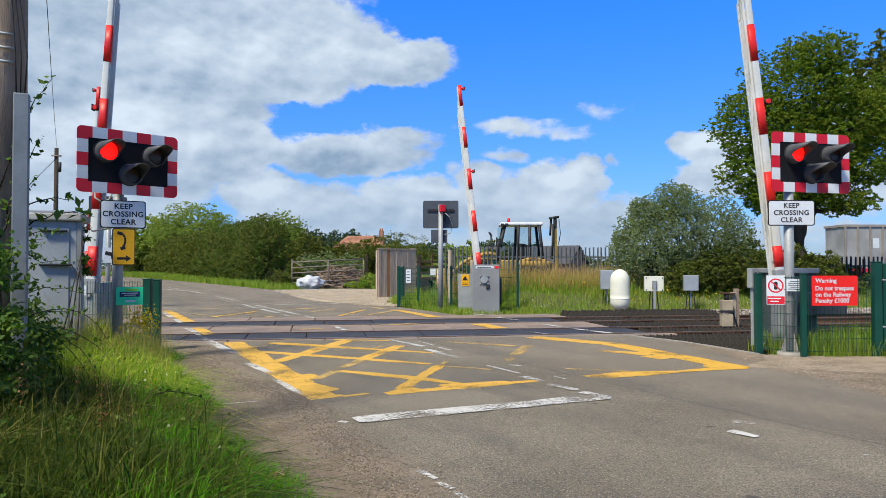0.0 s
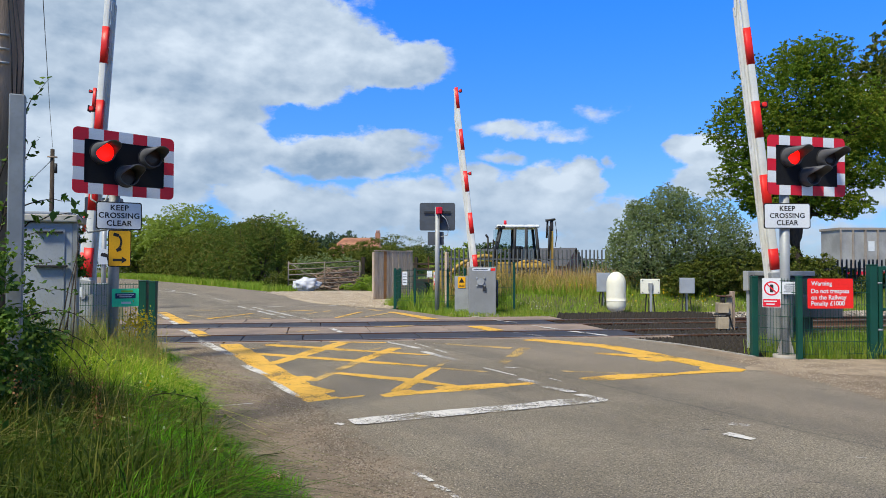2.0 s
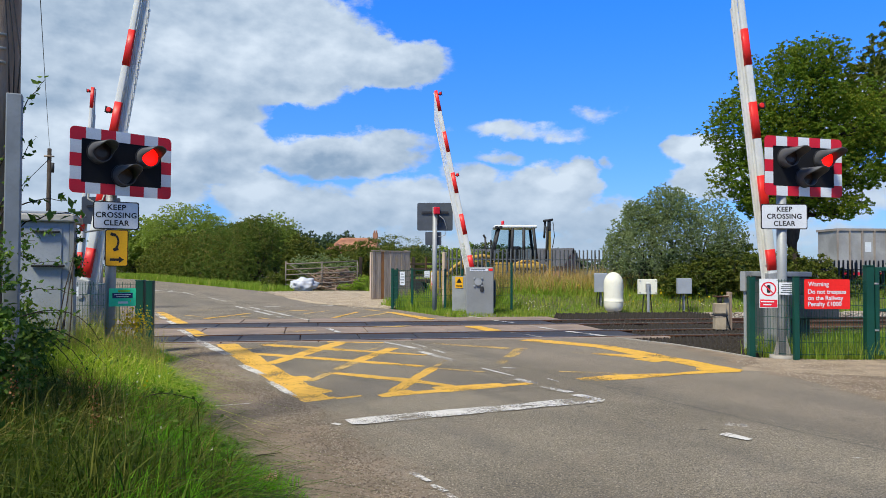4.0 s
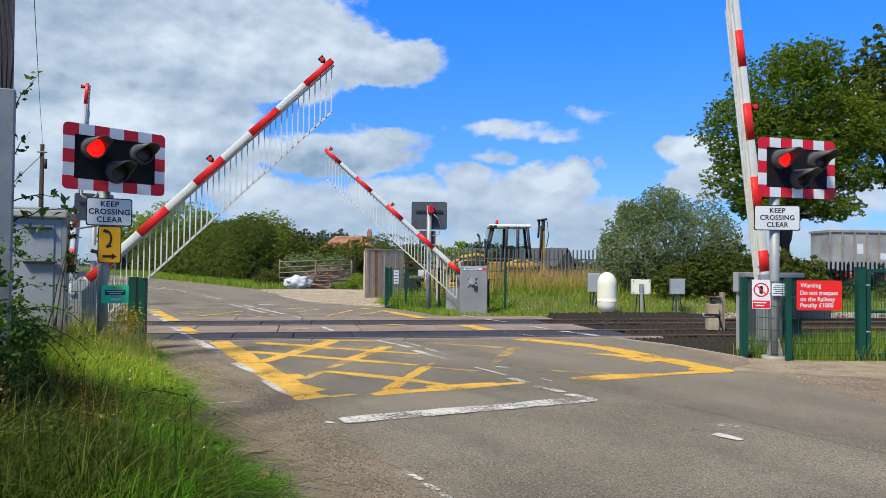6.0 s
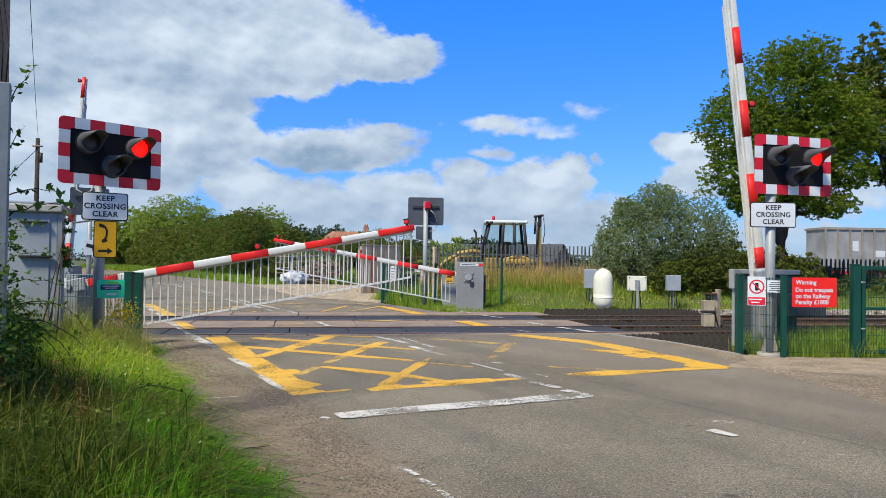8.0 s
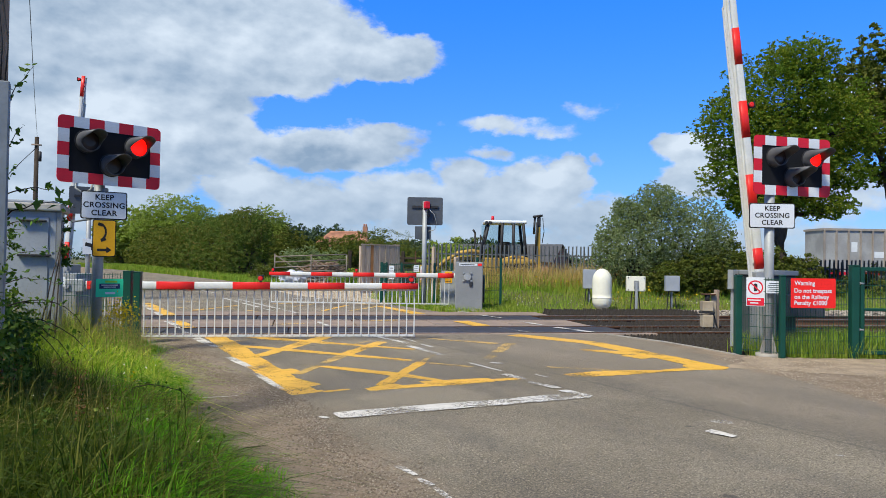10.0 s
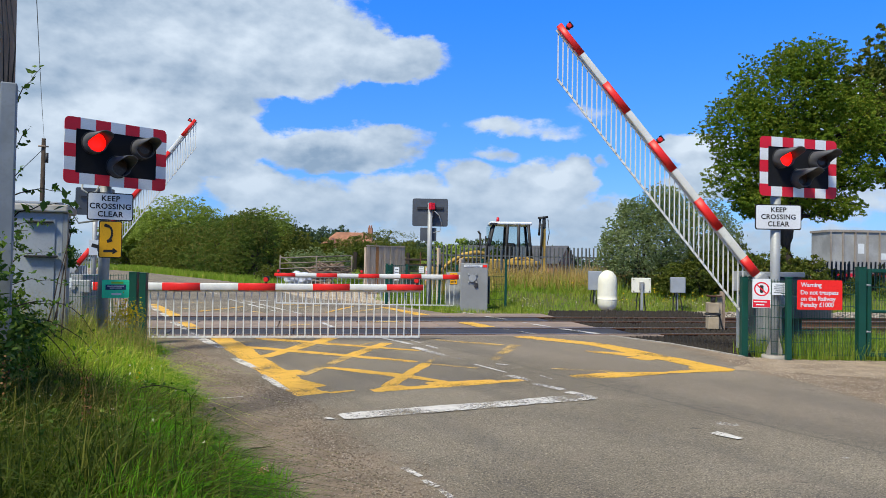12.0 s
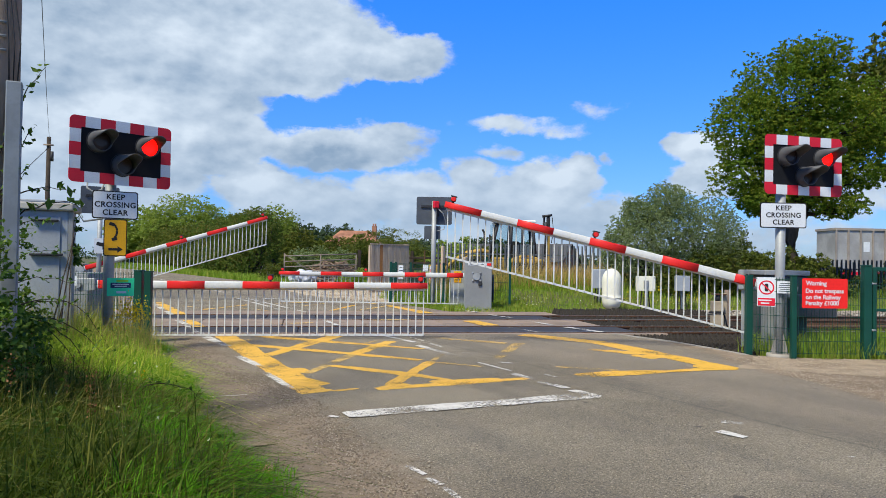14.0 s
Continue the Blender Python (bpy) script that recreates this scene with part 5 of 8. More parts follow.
blades("dry_stalks", P, RNG.uniform(0.4, 0.72, len(P)), RNG.uniform(0.0025, 0.005, len(P)), M_SEED, "dry straw-coloured grass stalks among the green", 1.3)
P = scatter(2200, -0.9, 0.85, 9.0, 12.9, lambda x, y: verge(x, y) & (wobble(np.stack([x, y, 0 * x], 1), 2.0, 19) > -0.4))
blades("seed_stalks", P, RNG.uniform(0.45, 0.95, len(P)), RNG.uniform(0.003, 0.006, len(P)), M_SEED, "tall pale seeding grass at the foot of the fence", 0.55)
P = scatter(5200, -2.2, 0.8, 2.6, 12.0, lambda x, y: verge(x, y) & (x < edge_left(y) - 0.25) & (wobble(np.stack([x, y, 0 * x], 1), 2.6, 77) > 0.15))
v, f = leaf_cards(P + np.array([0, 0, 0.26]) + RNG.normal(0, 0.08, (len(P), 3)), np.tile([0, 0, 1.0], (len(P), 1)), 0.030)
solid("verge_weeds", array_mesh("verge_weeds", v, f, M_IVY), None, "broad-leaved weeds growing through the verge grass", "weeds", None, "", "stuff")
P = scatter(15000, -1.9, 0.8, 2.6, 12.6, lambda x, y: verge(x, y) & (inland(x, y, 58) > 0.45))
# bent blades split likewise, shade and sun put into their colour
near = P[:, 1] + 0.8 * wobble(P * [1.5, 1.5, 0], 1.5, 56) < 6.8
for name, k, m, label in (("bent_tangle", near, M_OLIVE_SHADED, "arching olive grass bent over the bank, darkened in colour for shade"), ("bent_grass", ~near, M_GRASS, "arching yellow-green grass bent over the bank, brightened in colour as sunlit")):
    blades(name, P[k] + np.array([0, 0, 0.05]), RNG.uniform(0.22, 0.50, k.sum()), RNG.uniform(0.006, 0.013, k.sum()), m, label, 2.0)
# yellow ragwort by the signal pole, and a few more heads down the bank
P = np.concatenate([np.array(c) + RNG.normal(0, 1, (n, 3)) * s for c, n, s in (((0.60, 11.2, 0.62), 420, [0.10, 0.12, 0.10]), ((0.38, 11.2, 0.52), 60, [0.08, 0.1, 0.07]), ((0.45, 7.0, 0.30), 10, [0.12, 0.14, 0.05]))])
v, f = leaf_cards(P, np.tile([0, 0, 1.0], (len(P), 1)), 0.034, long=1.0)
solid("yellow_flowers", array_mesh("yellow_flowers", v, f, M_FLOWER), None, "yellow ragwort flowers in the long grass", "flowers", None, "", "stuff")
P = scatter(60, -0.8, 0.95, 4.5, 10.5, lambda x, y: verge(x, y))
v, f = leaf_cards(P + np.array([0, 0, 0.34]), np.tile([0, 0, 1.0], (len(P), 1)), 0.022, long=1.0)
solid("white_weed_flowers", array_mesh("white_weed_flowers", v, f, M_PALEFLOWER), None, "a few small white flowers in the verge", "flowers", None, "", "stuff")
# rusty dock seed spikes
P = scatter(40, -1.0, 0.1, 4.6, 8.5, lambda x, y: verge(x, y) & (wobble(np.stack([x, y, 0 * x], 1), 2.0, 33) > 0.1))
Q = np.repeat(P, 45, 0)
Q = Q + np.stack([RNG.normal(0, 0.018, len(Q)), RNG.normal(0, 0.018, len(Q)), RNG.uniform(0.3, 0.62, len(Q))], 1)
v, f = leaf_cards(Q, unit(RNG.normal(size=(len(Q), 3))), 0.013, long=1.1)
solid("dock_seed_heads", array_mesh("dock_seed_heads", v, f, leaf_mat("rusty seed heads", (0.20, 0.085, 0.035), (0.28, 0.13, 0.05), (0.3, 0.17, 0.07), 0.2)), None, "rust-brown dock seed spikes in the verge", "weeds", None, "", "stuff")


def lumpy_bush(name, lumps, n, size, material, label, seed, category="bush", twigs=True, floor=0.0, rag=0.28, spray=45):
    """A bush without a clear trunk: stems from the ground into each mass, and separate leaves."""
    c0 = np.mean([l[0] for l in lumps], 0)
    gz = ground_z(c0[0], c0[1])
    root = thing(name, pose(c0[0], c0[1], gz), label, category)
    off = np.array([c0[0], c0[1], gz])
    if twigs:
        rnd = random.Random(seed)
        for c, r in lumps:
            c = Vector(c) - Vector(off)
            for _ in range(4):
                bm = bmesh.new()
                limb(bm, (c.x * 0.6 + rnd.uniform(-0.2, 0.2), c.y * 0.6 + rnd.uniform(-0.2, 0.2), -0.15), c + Vector((rnd.uniform(-1, 1) * r[0], rnd.uniform(-1, 1) * r[1], rnd.uniform(0, 0.9) * r[2])) * 0.8,
                     (0.03 + 0.02 * max(r)) if max(r) > 1.2 else 0.008 + 0.008 * max(r), 0.004, 0.12 * max(r), rnd)
                part("stem", bm, M_BARK, root, "woody stem")
    p, d = crown_points(lumps, n, seed, floor=floor, rag=rag, spray=spray)
    v, f = leaf_cards(p - off, d, size)
    part("foliage", array_mesh("foliage", v, f, material), None, root, "separate leaves")
    return root


# ivy and bramble that smother the pole and the cabinet beside it
lumpy_bush("bramble_bush", [((-0.95, 6.5, 1.15), (0.42, 0.5, 0.62)), ((-0.72, 6.5, 0.62), (0.45, 0.5, 0.45)), ((-0.72, 7.3, 0.72), (0.38, 0.6, 0.48)), ((-0.95, 8.3, 1.1), (0.38, 0.6, 0.62)),
                            ((-1.5, 7.6, 0.8), (0.55, 0.8, 0.6)), ((-0.72, 8.7, 0.55), (0.30, 0.6, 0.42)), ((-0.98, 5.2, 0.75), (0.5, 0.8, 0.55)), ((-1.1, 9.6, 1.75), (0.30, 0.35, 0.30)), ((-0.66, 5.5, 1.2), (0.24, 0.3, 0.42)), ((-0.58, 5.45, 0.72), (0.3, 0.4, 0.4)), ((-0.92, 8.9, 1.5), (0.28, 0.4, 0.35)), ((-0.15, 10.75, 1.6), (0.04, 0.12, 0.4)), ((-0.98, 9.9, 0.7), (0.4, 0.3, 0.6)), ((-0.5, 6.0, 0.40), (0.3, 0.5, 0.28)), ((-0.4, 5.0, 0.34), (0.3, 0.6, 0.22))],
           54000, 0.030, M_IVY, "dark green ivy and bramble thicket on the verge", 21, rag=0.34)


def sprig(at, to, label, seed, n=16, size=0.06):
    """A lone arching shoot with leaves."""
    rnd = random.Random(seed)
    root = thing("bramble_shoot", pose(*at), label, "branch", "bramble shoots")
    d = Vector(to) - Vector(at)
    pts = [d * (i / 8) + Vector((0, 0, 0.16 * d.length * math.sin(math.pi * i / 8))) + Vector((rnd.uniform(-1, 1), rnd.uniform(-1, 1), rnd.uniform(-1, 1))) * 0.012 for i in range(9)]
    bm = bmesh.new()
    tube_path(bm, pts, [0.007 - 0.0007 * i for i in range(9)], 6)
    part("stem", bm, M_BARK, root)
    q = np.array([pts[1 + (i * 7) // n] .lerp(pts[min(8, 2 + (i * 7) // n)], rnd.random()) for i in range(n)]) + RNG.normal(0, 0.022, (n, 3))
    v, f = leaf_cards(q, unit(RNG.normal(size=(n, 3))), size)
    part("leaves", array_mesh("leaves", v, f, M_IVY), None, root, "small dark leaves")


SH = "thin leafy shoot reaching out of the thicket"
sprig((-0.62, 6.0, 1.95), (-0.30, 6.0, 2.78), SH, 1, 24, 0.035)
sprig((-0.60, 6.0, 1.7), (-0.36, 5.95, 2.32), SH, 2, 22, 0.035)
sprig((-0.62, 6.0, 1.6), (-0.38, 5.9, 2.02), SH, 3, 22, 0.035)
sprig((-0.60, 6.1, 1.75), (-0.10, 6.0, 1.86), SH, 4, 18, 0.05)
sprig((-0.55, 6.2, 1.62), (-0.02, 6.1, 1.78), SH, 5, 16, 0.05)
for k, (a, b) in enumerate((((-0.75, 8.0, 1.2), (-0.25, 8.2, 1.45)), ((-0.75, 7.8, 1.05), (-0.12, 8.0, 1.12)), ((-0.7, 7.6, 0.8), (-0.10, 7.7, 0.95)), ((-0.8, 8.2, 1.5), (-0.35, 8.5, 1.75)), ((-0.7, 7.2, 0.6), (-0.15, 7.2, 0.75)), ((-0.8, 7.0, 1.3), (-0.42, 7.0, 1.62)))):
    sprig(a, b, SH, 20 + k, 34, 0.034)
sprig((-0.47, 7.16, 0.86), (0.06, 7.56, 0.3), "long bare bramble runner arching over the grass", 30, 6, 0.03)
sprig((-0.5, 6.9, 0.9), (0.0, 7.0, 0.35), "long bare bramble runner arching over the grass", 31, 5, 0.03)
sprig((0.30, 6.4, 0.30), (0.97, 6.55, 0.16), "bramble runner trailing over the grass edge", 32, 26, 0.032)
sprig((-0.5, 6.6, 0.9), (0.15, 6.9, 0.55), SH, 6, 8, 0.04)
sprig((-0.55, 7.4, 0.95), (0.2, 8.6, 0.5), SH, 7, 8, 0.04)

# bush added out of view beside the bank for its shade, kept low
lumpy_bush("bramble_bush", [((-1.35, 4.0, 0.6), (0.4, 0.7, 0.45)), ((-1.5, 2.6, 0.6), (0.5, 0.9, 0.45)), ((-2.2, 3.4, 0.8), (0.6, 1.2, 0.6)), ((-2.4, 5.2, 0.9), (0.6, 0.9, 0.7))],
           16000, 0.045, M_IVY, "added bramble thicket, out of view, to shade the bank", 22, rag=0.34)


# ---- beside the near lane ----
M_CABINET = mat("dull blue-grey cabinet paint", (0.31, 0.335, 0.37), (0.24, 0.26, 0.29), 1.0, 0.6, 0, 0.06, 35.0)


def location_cabinet():
    """A tall lineside cabinet with an overhanging lid, door edges, hinges and a hasp."""
    root = thing("lineside_cabinet", pose(-0.745, 10.98, 0.0, 0, 0, -7), "tall blue-grey lineside cabinet overgrown with ivy", "cabinet")
    part("body", rslab((-0.55, -0.32, 0.06), (0.55, 0.32, 1.98), 0.012), M_CABINET, root)
    part("plinth", slab(bmesh.new(), (-0.6, -0.37, -0.2), (0.6, 0.37, 0.06)), M_CONCRETE, root)
    part("lid", rslab((-0.61, -0.39, 1.98), (0.61, 0.39, 2.08), 0.02), mat("lichened lid", (0.46, 0.44, 0.40), (0.30, 0.27, 0.23), 4.0, 0.8, 0, 0.3, 40.0), root, "weathered pale lid")
    part("lid_cap", rslab((-0.50, -0.30, 2.08), (0.50, 0.30, 2.12), 0.015), M_CABINET, root)
    door = part("door", rslab((-0.50, -0.335, 0.12), (0.46, -0.318, 1.90), 0.006), M_CABINET, root, "flush door")
    part("hasp", rslab((0.12, -0.40, 1.40), (0.50, -0.335, 1.43), 0.008), M_HOOD, door, "dark latch bar")
    part("hasp", rslab((0.14, -0.40, 1.84), (0.44, -0.335, 1.865), 0.008), M_HOOD, door, "dark latch bar")
    part("corner_trim", slab(bmesh.new(), (0.55, -0.33, 0.06), (0.60, -0.22, 1.97)), M_GREYPAINT, root, "grey edge strip")


location_cabinet()


def utility_pole(x, y, top, r, label, duct):
    root = thing("utility_pole", pose(x, y, 0), label, "utility pole", "poles")
    part("shaft", rod(bmesh.new(), (0, 0, -0.5), (0, 0, top), r, r * 0.72, 18), M_WOOD if duct else M_BARK, root, "brown weathered timber")
    if duct:
        part("cable_duct", rslab((0.075, -0.28, 0.0), (0.175, -0.17, 2.62), 0.008), M_BACKGREY_L, root, "grey steel cable guard")
        for k, dx in enumerate((0.09, 0.115, 0.14)):
            bm = tube_path(bmesh.new(), [(dx, -0.22, 2.6), (dx + 0.012 * k - 0.01, -0.21, 2.9), (dx - 0.04, -0.17, 3.3), (dx - 0.05, -0.15, 4.5), (dx - 0.05, -0.14, top - 0.4)], 0.005, 6)
            part("cable", bm, M_PRINT, root, "black cable")
        for z in (2.86, 2.96, 3.06):
            part("cable_clip", rod(bmesh.new(), (-0.03, -0.165, z), (0.06, -0.15, z), 0.010, n=8), M_GALV, root)
    else:
        part("crosspiece", rod(bmesh.new(), (-0.28, -0.15, top - 0.5), (0.28, -0.15, top - 0.5), 0.05, n=8), M_WOOD, root)
        part("insulator", rod(bmesh.new(), (0.2, -0.2, top - 1.5), (0.2, -0.2, top - 0.9), 0.09, n=10), M_HOOD, root)
    return root


M_BACKGREY_L = mat("grey galvanised guard", (0.24, 0.26, 0.275), (0.18, 0.195, 0.21), 3.0, 0.55, 0.2, 0.1, 30.0)
utility_pole(-0.62, 6.17, 7.6, 0.16, "thick brown timber pole with grey cable guard", True)
utility_pole(-2.34, 50.9, 8.7, 0.16, "slim weathered telegraph pole standing beyond the crossing", False)


def wire(a, b, sag, r, label):
    bm = bmesh.new()
    a, b = Vector(a), Vector(b)
    pts = [a.lerp(b, i / 24) - Vector((0, 0, sag * 4 * (i / 24) * (1 - i / 24))) for i in range(25)]
    tube_path(bm, pts, r, 5)
    solid("overhead_wire", bm, M_PRINT, label, "cable", None, "overhead wires")


wire((-2.3, 50.8, 8.5), (-0.62, 6.1, 7.5), 0.45, 0.009, "thin black overhead wire between two poles")
wire((-2.4, 50.9, 8.0), (-9.5, 54, 0.0), 0.0, 0.02, "slanting stay wire of the telegraph pole")


# ---- fences ----
def mesh_panel(root, a, b, h, z0=0.06, step=0.042, rows=6, wire_r=0.0036):
    """Welded wire between two posts: upright wires and doubled cross wires."""
    bm = bmesh.new()
    a, b = Vector((*a, 0)), Vector((*b, 0))
    L = (b - a).length
    n = max(2, int(L / step))
    for i in range(n + 1):
        p = a.lerp(b, i / n)
        rod(bm, (p.x, p.y, z0), (p.x, p.y, h), wire_r, n=4, caps=False)
    for j in range(rows + 1):
        z = z0 + 0.02 + (h - z0 - 0.05) * j / rows
        rod(bm, (a.x, a.y, z), (b.x, b.y, z), wire_r * 1.1, n=4, caps=False)
    return part("wire_mesh", bm, M_GREEN, root, "green welded wire")


def fence_post(root, x, y, h, w=0.07, turn=0.0):
    bm = rslab((-w / 2, -w / 2, -0.2), (w / 2, w / 2, h), 0.006, 1)
    p = part("post", bm, M_GREEN, root, "", pose(x, y, 0, 0, 0, turn))
    part("post_cap", rslab((-w / 2 - 0.004, -w / 2 - 0.004, h), (w / 2 + 0.004, w / 2 + 0.004, h + 0.02), 0.005, 1), M_GREEN, p)
    return p


def mesh_fence(pts, h, label, posts=None, step=0.042):
    root = thing("mesh_fence", pose(0, 0, 0), label, "fence", "green mesh fences")
    for i, (x, y) in enumerate(pts):
        hh, w = (posts or {}).get(i, (h + 0.02, 0.07))
        fence_post(root, x, y, hh, w, -25)
    for a, b in zip(pts, pts[1:]):
        d = (Vector((*b, 0)) - Vector((*a, 0))).normalized() * 0.04
        mesh_panel(root, (a[0] + d.x, a[1] + d.y), (b[0] - d.x, b[1] - d.y), h, step=step)
    return root


f_left = mesh_fence([(-0.45, 13.5), (0.76, 12.95)], 1.15, "dark green welded mesh fence panel beside the signal", {1: (1.17, 0.13)})
fence_post(f_left, 0.90, 12.87, 1.16, 0.11, -25)
f_right = mesh_fence([(9.63, 8.45), (9.86, 7.80), (10.98, 7.38)], 1.25, "dark green welded mesh fence beside the barrier", {0: (1.26, 0.10), 1: (1.27, 0.08), 2: (1.45, 0.12)})


def mesh_gate():
    root = thing("mesh_gate", pose(11.08, 7.35, 0, 0, 0, -24), "dark green steel mesh gate in the lineside fence", "gate")
    for n, lo, hi in (("gate_stile", (0.0, -0.03, 0.06), (0.06, 0.03, 1.44)), ("gate_stile", (1.9, -0.03, 0.06), (1.96, 0.03, 1.44)), ("gate_rail", (0.06, -0.03, 1.38), (1.9, 0.03, 1.44)), ("gate_rail", (0.06, -0.03, 0.06), (1.9, 0.03, 0.12)), ("gate_rail", (0.06, -0.02, 0.75), (1.9, 0.02, 0.79))):
        part(n, rslab(lo, hi, 0.006, 1), M_GREEN, root)
    mesh_panel(root, (0.08, 0), (1.88, 0), 1.38, 0.12)
    for z in (0.45, 1.18):
        part("hinge", rod(bmesh.new(), (-0.05, -0.02, z), (0.05, -0.02, z), 0.018, n=8), M_GALV, root, "galvanised hinge")


mesh_gate()


def warning_sign():
    w, h = 0.74, 0.46
    root = thing("trespass_sign", pose(10.26, 7.58, 1.02, 0, 0, -20.5) @ pose(0, -0.03, 0), "red trespass warning sign with white words on the fence", "sign")
    part("plate", plate(w, h, 0.006, 0.02), M_SIGNRED, root, "bright red plate")
    for text, z in (("Warning", 0.152), ("Do not trespass", 0.035), ("on the Railway", -0.062), ("Penalty £1000", -0.155)):
        t = lettering(text, 0.096, M_SIGNWHITE, root, pose(0, -0.005, z), "lettering", 1.0, 0.002)
        lo = min(v.co.x for v in t.data.vertices)
        t.location.x = -w / 2 + 0.055 - lo


warning_sign()


def no_entry_notice(m, w=0.27, h=0.46, label="white and red no-pedestrians notice on the fence"):
    root = thing("prohibition_sign", m, label, "sign", "prohibition notices")
    part("plate", plate(w, h, 0.006, 0.006), M_SIGNWHITE, root, "white plate")
    part("lower_panel", plate(w * 0.93, h * 0.26, 0.003), M_BORDER_R, root, "red panel", pose(0, -0.005, -h * 0.345))
    for k in range(2):
        part("text_bar", plate(w * (0.7, 0.45)[k], 0.018, 0.002), M_SIGNWHITE, root, "", pose(-0.02, -0.0075, -h * (0.29 + 0.1 * k)))
    bm = bmesh.new()
    R, r = w * 0.42, w * 0.34
    n = 32
    o = [bm.verts.new((R * math.sin(2 * math.pi * i / n), -0.005, h * 0.15 + R * math.cos(2 * math.pi * i / n))) for i in range(n)]
    q = [bm.verts.new((r * math.sin(2 * math.pi * i / n), -0.005, h * 0.15 + r * math.cos(2 * math.pi * i / n))) for i in range(n)]
    for i in range(n):
        bm.faces.new((o[i], o[(i + 1) % n], q[(i + 1) % n], q[i]))
    part("ring", bm, M_BORDER_R, root, "red ring")
    part("symbol", plate(w * 0.2, w * 0.46, 0.002, 0.02), M_PRINT, root, "plain dark symbol", pose(0, -0.0045, h * 0.15))
    part("slash", plate(w * 0.74, w * 0.07, 0.002), M_BORDER_R, root, "", pose(0, -0.0065, h * 0.15, 0, 45, 0))


no_entry_notice(pose(9.72, 8.19, 1.02, 0, 0, -70 + 24) @ pose(0, -0.05, 0))


def notice(m, w, h, label, bars=5, face=None):
    root = thing("notice", m, label, "sign", "notices")
    part("plate", plate(w, h, 0.006, 0.004), face or M_SIGNWHITE, root)
    for k in range(bars):
        part("text_bar", plate(w * (0.8 if k % 3 else 0.6), h * 0.06, 0.002), M_BACKGREY, root, "", pose(0, -0.005, h * (0.32 - 0.64 * k / max(1, bars - 1))))


notice(pose(9.85, 7.95, 1.10, 0, 0, -46) @ pose(0, -0.05, 0), 0.23, 0.19, "white printed notice with a dark edge on the fence")
notice(pose(-0.22, 13.36, 1.0, 0, 0, -24) @ pose(0, -0.04, 0), 0.17, 0.16, "small white and orange notice on the fence", 3)


def relay_post():
    root = thing("lineside_post", pose(10.75, 9.55, 0), "short grey post with a small lineside box", "post")
    part("shaft", rslab((-0.03, -0.03, -0.3), (0.03, 0.03, 1.1), 0.005, 1), M_GALV, root)
    part("box", rslab((-0.08, -0.06, 1.0), (0.08, 0.06, 1.36), 0.012), M_GALV, root, "grey box")
    for z in (1.1, 1.18, 1.26):
        part("knob", rod(bmesh.new(), (0, -0.075, z), (0, -0.06, z), 0.028, n=10), M_HOOD, root)


relay_post()
P = scatter(15000, 9.95, 13.5, 5.4, 9.2, lambda x, y: (y > 7.72 - 0.42 * (x - 9.9) + 0.05 * np.sin(x * 9)) & (y < 9.0) & (x > 10.0) | ((x > 11.5) & (y > 6.6 - 0.55 * (x - 11.5))))
blades("fence_grass", P, RNG.uniform(0.2, 0.5, len(P)), RNG.uniform(0.005, 0.011, len(P)), M_MEADOW, "bright green grass tufts along the fence", 0.45)
P = scatter(500, 10.2, 11.2, 6.6, 7.0, lambda x, y: np.hypot((x - 10.7) / 0.4, (y - 6.75) / 0.12) < 1)
blades("gravel_tuft", P, RNG.uniform(0.03, 0.09, len(P)), 0.006, M_GRASS, "sparse green tuft growing in the gravel", 0.6)


# ---- pebbles and ballast ----
def stones(name, n, place, size, material, label):
    """Loose stones: squashed, tilted eight-sided lumps."""
    base = np.array([(1, 0, 0), (-1, 0, 0), (0, 1, 0), (0, -1, 0), (0, 0, 1), (0, 0, -1)], float)
    tri = np.array([(0, 2, 4), (2, 1, 4), (1, 3, 4), (3, 0, 4), (2, 0, 5), (1, 2, 5), (3, 1, 5), (0, 3, 5)])
    c = place(n)
    n = len(c)
    a = RNG.uniform(0, 6.28, n)
    s = size * RNG.uniform(0.5, 1.5, (n, 1, 1)) * RNG.uniform(0.6, 1.3, (n, 6, 3)) * np.array([1, 0.8, 0.6])
    v = base[None] * s
    x = v[..., 0] * np.cos(a)[:, None] - v[..., 1] * np.sin(a)[:, None]
    y = v[..., 0] * np.sin(a)[:, None] + v[..., 1] * np.cos(a)[:, None]
    v = np.stack([x, y, v[..., 2]], -1) + c[:, None]
    f = (np.arange(n)[:, None, None] * 6 + tri[None]).reshape(-1, 3)
    return solid(name, array_mesh(name, v.reshape(-1, 3), f, material), None, label, "stones", None, "", "stuff")


def island_mat(name, c1, c2, c3):
    m, t, b, _ = nodes_of(name)
    geo = t.nodes.new("ShaderNodeNewGeometry")
    r = geo.outputs["Random Per Island"]
    t.links.new(mixed(t, ramp(t, r, 0.55, 1.0), mixed(t, r, c1, c2), c3), b.inputs["Base Color"])
    b.inputs["Roughness"].default_value = 0.9
    relief(t, b, grain(t, 60.0), 0.4, 0.004)
    return m


M_STONE = island_mat("ballast stones", (0.16, 0.13, 0.11), (0.30, 0.25, 0.21), (0.50, 0.45, 0.39))
M_PEBBLE = island_mat("roadside grit", (0.13, 0.098, 0.07), (0.27, 0.21, 0.155), (0.38, 0.32, 0.25))


def along_track(n):
    x = RNG.uniform(9.9, 30, n)
    c = RNG.uniform(14.2, 22.3, n)
    return on_ground(x, c + SKEW * x) + np.array([0, 0, 0.02])


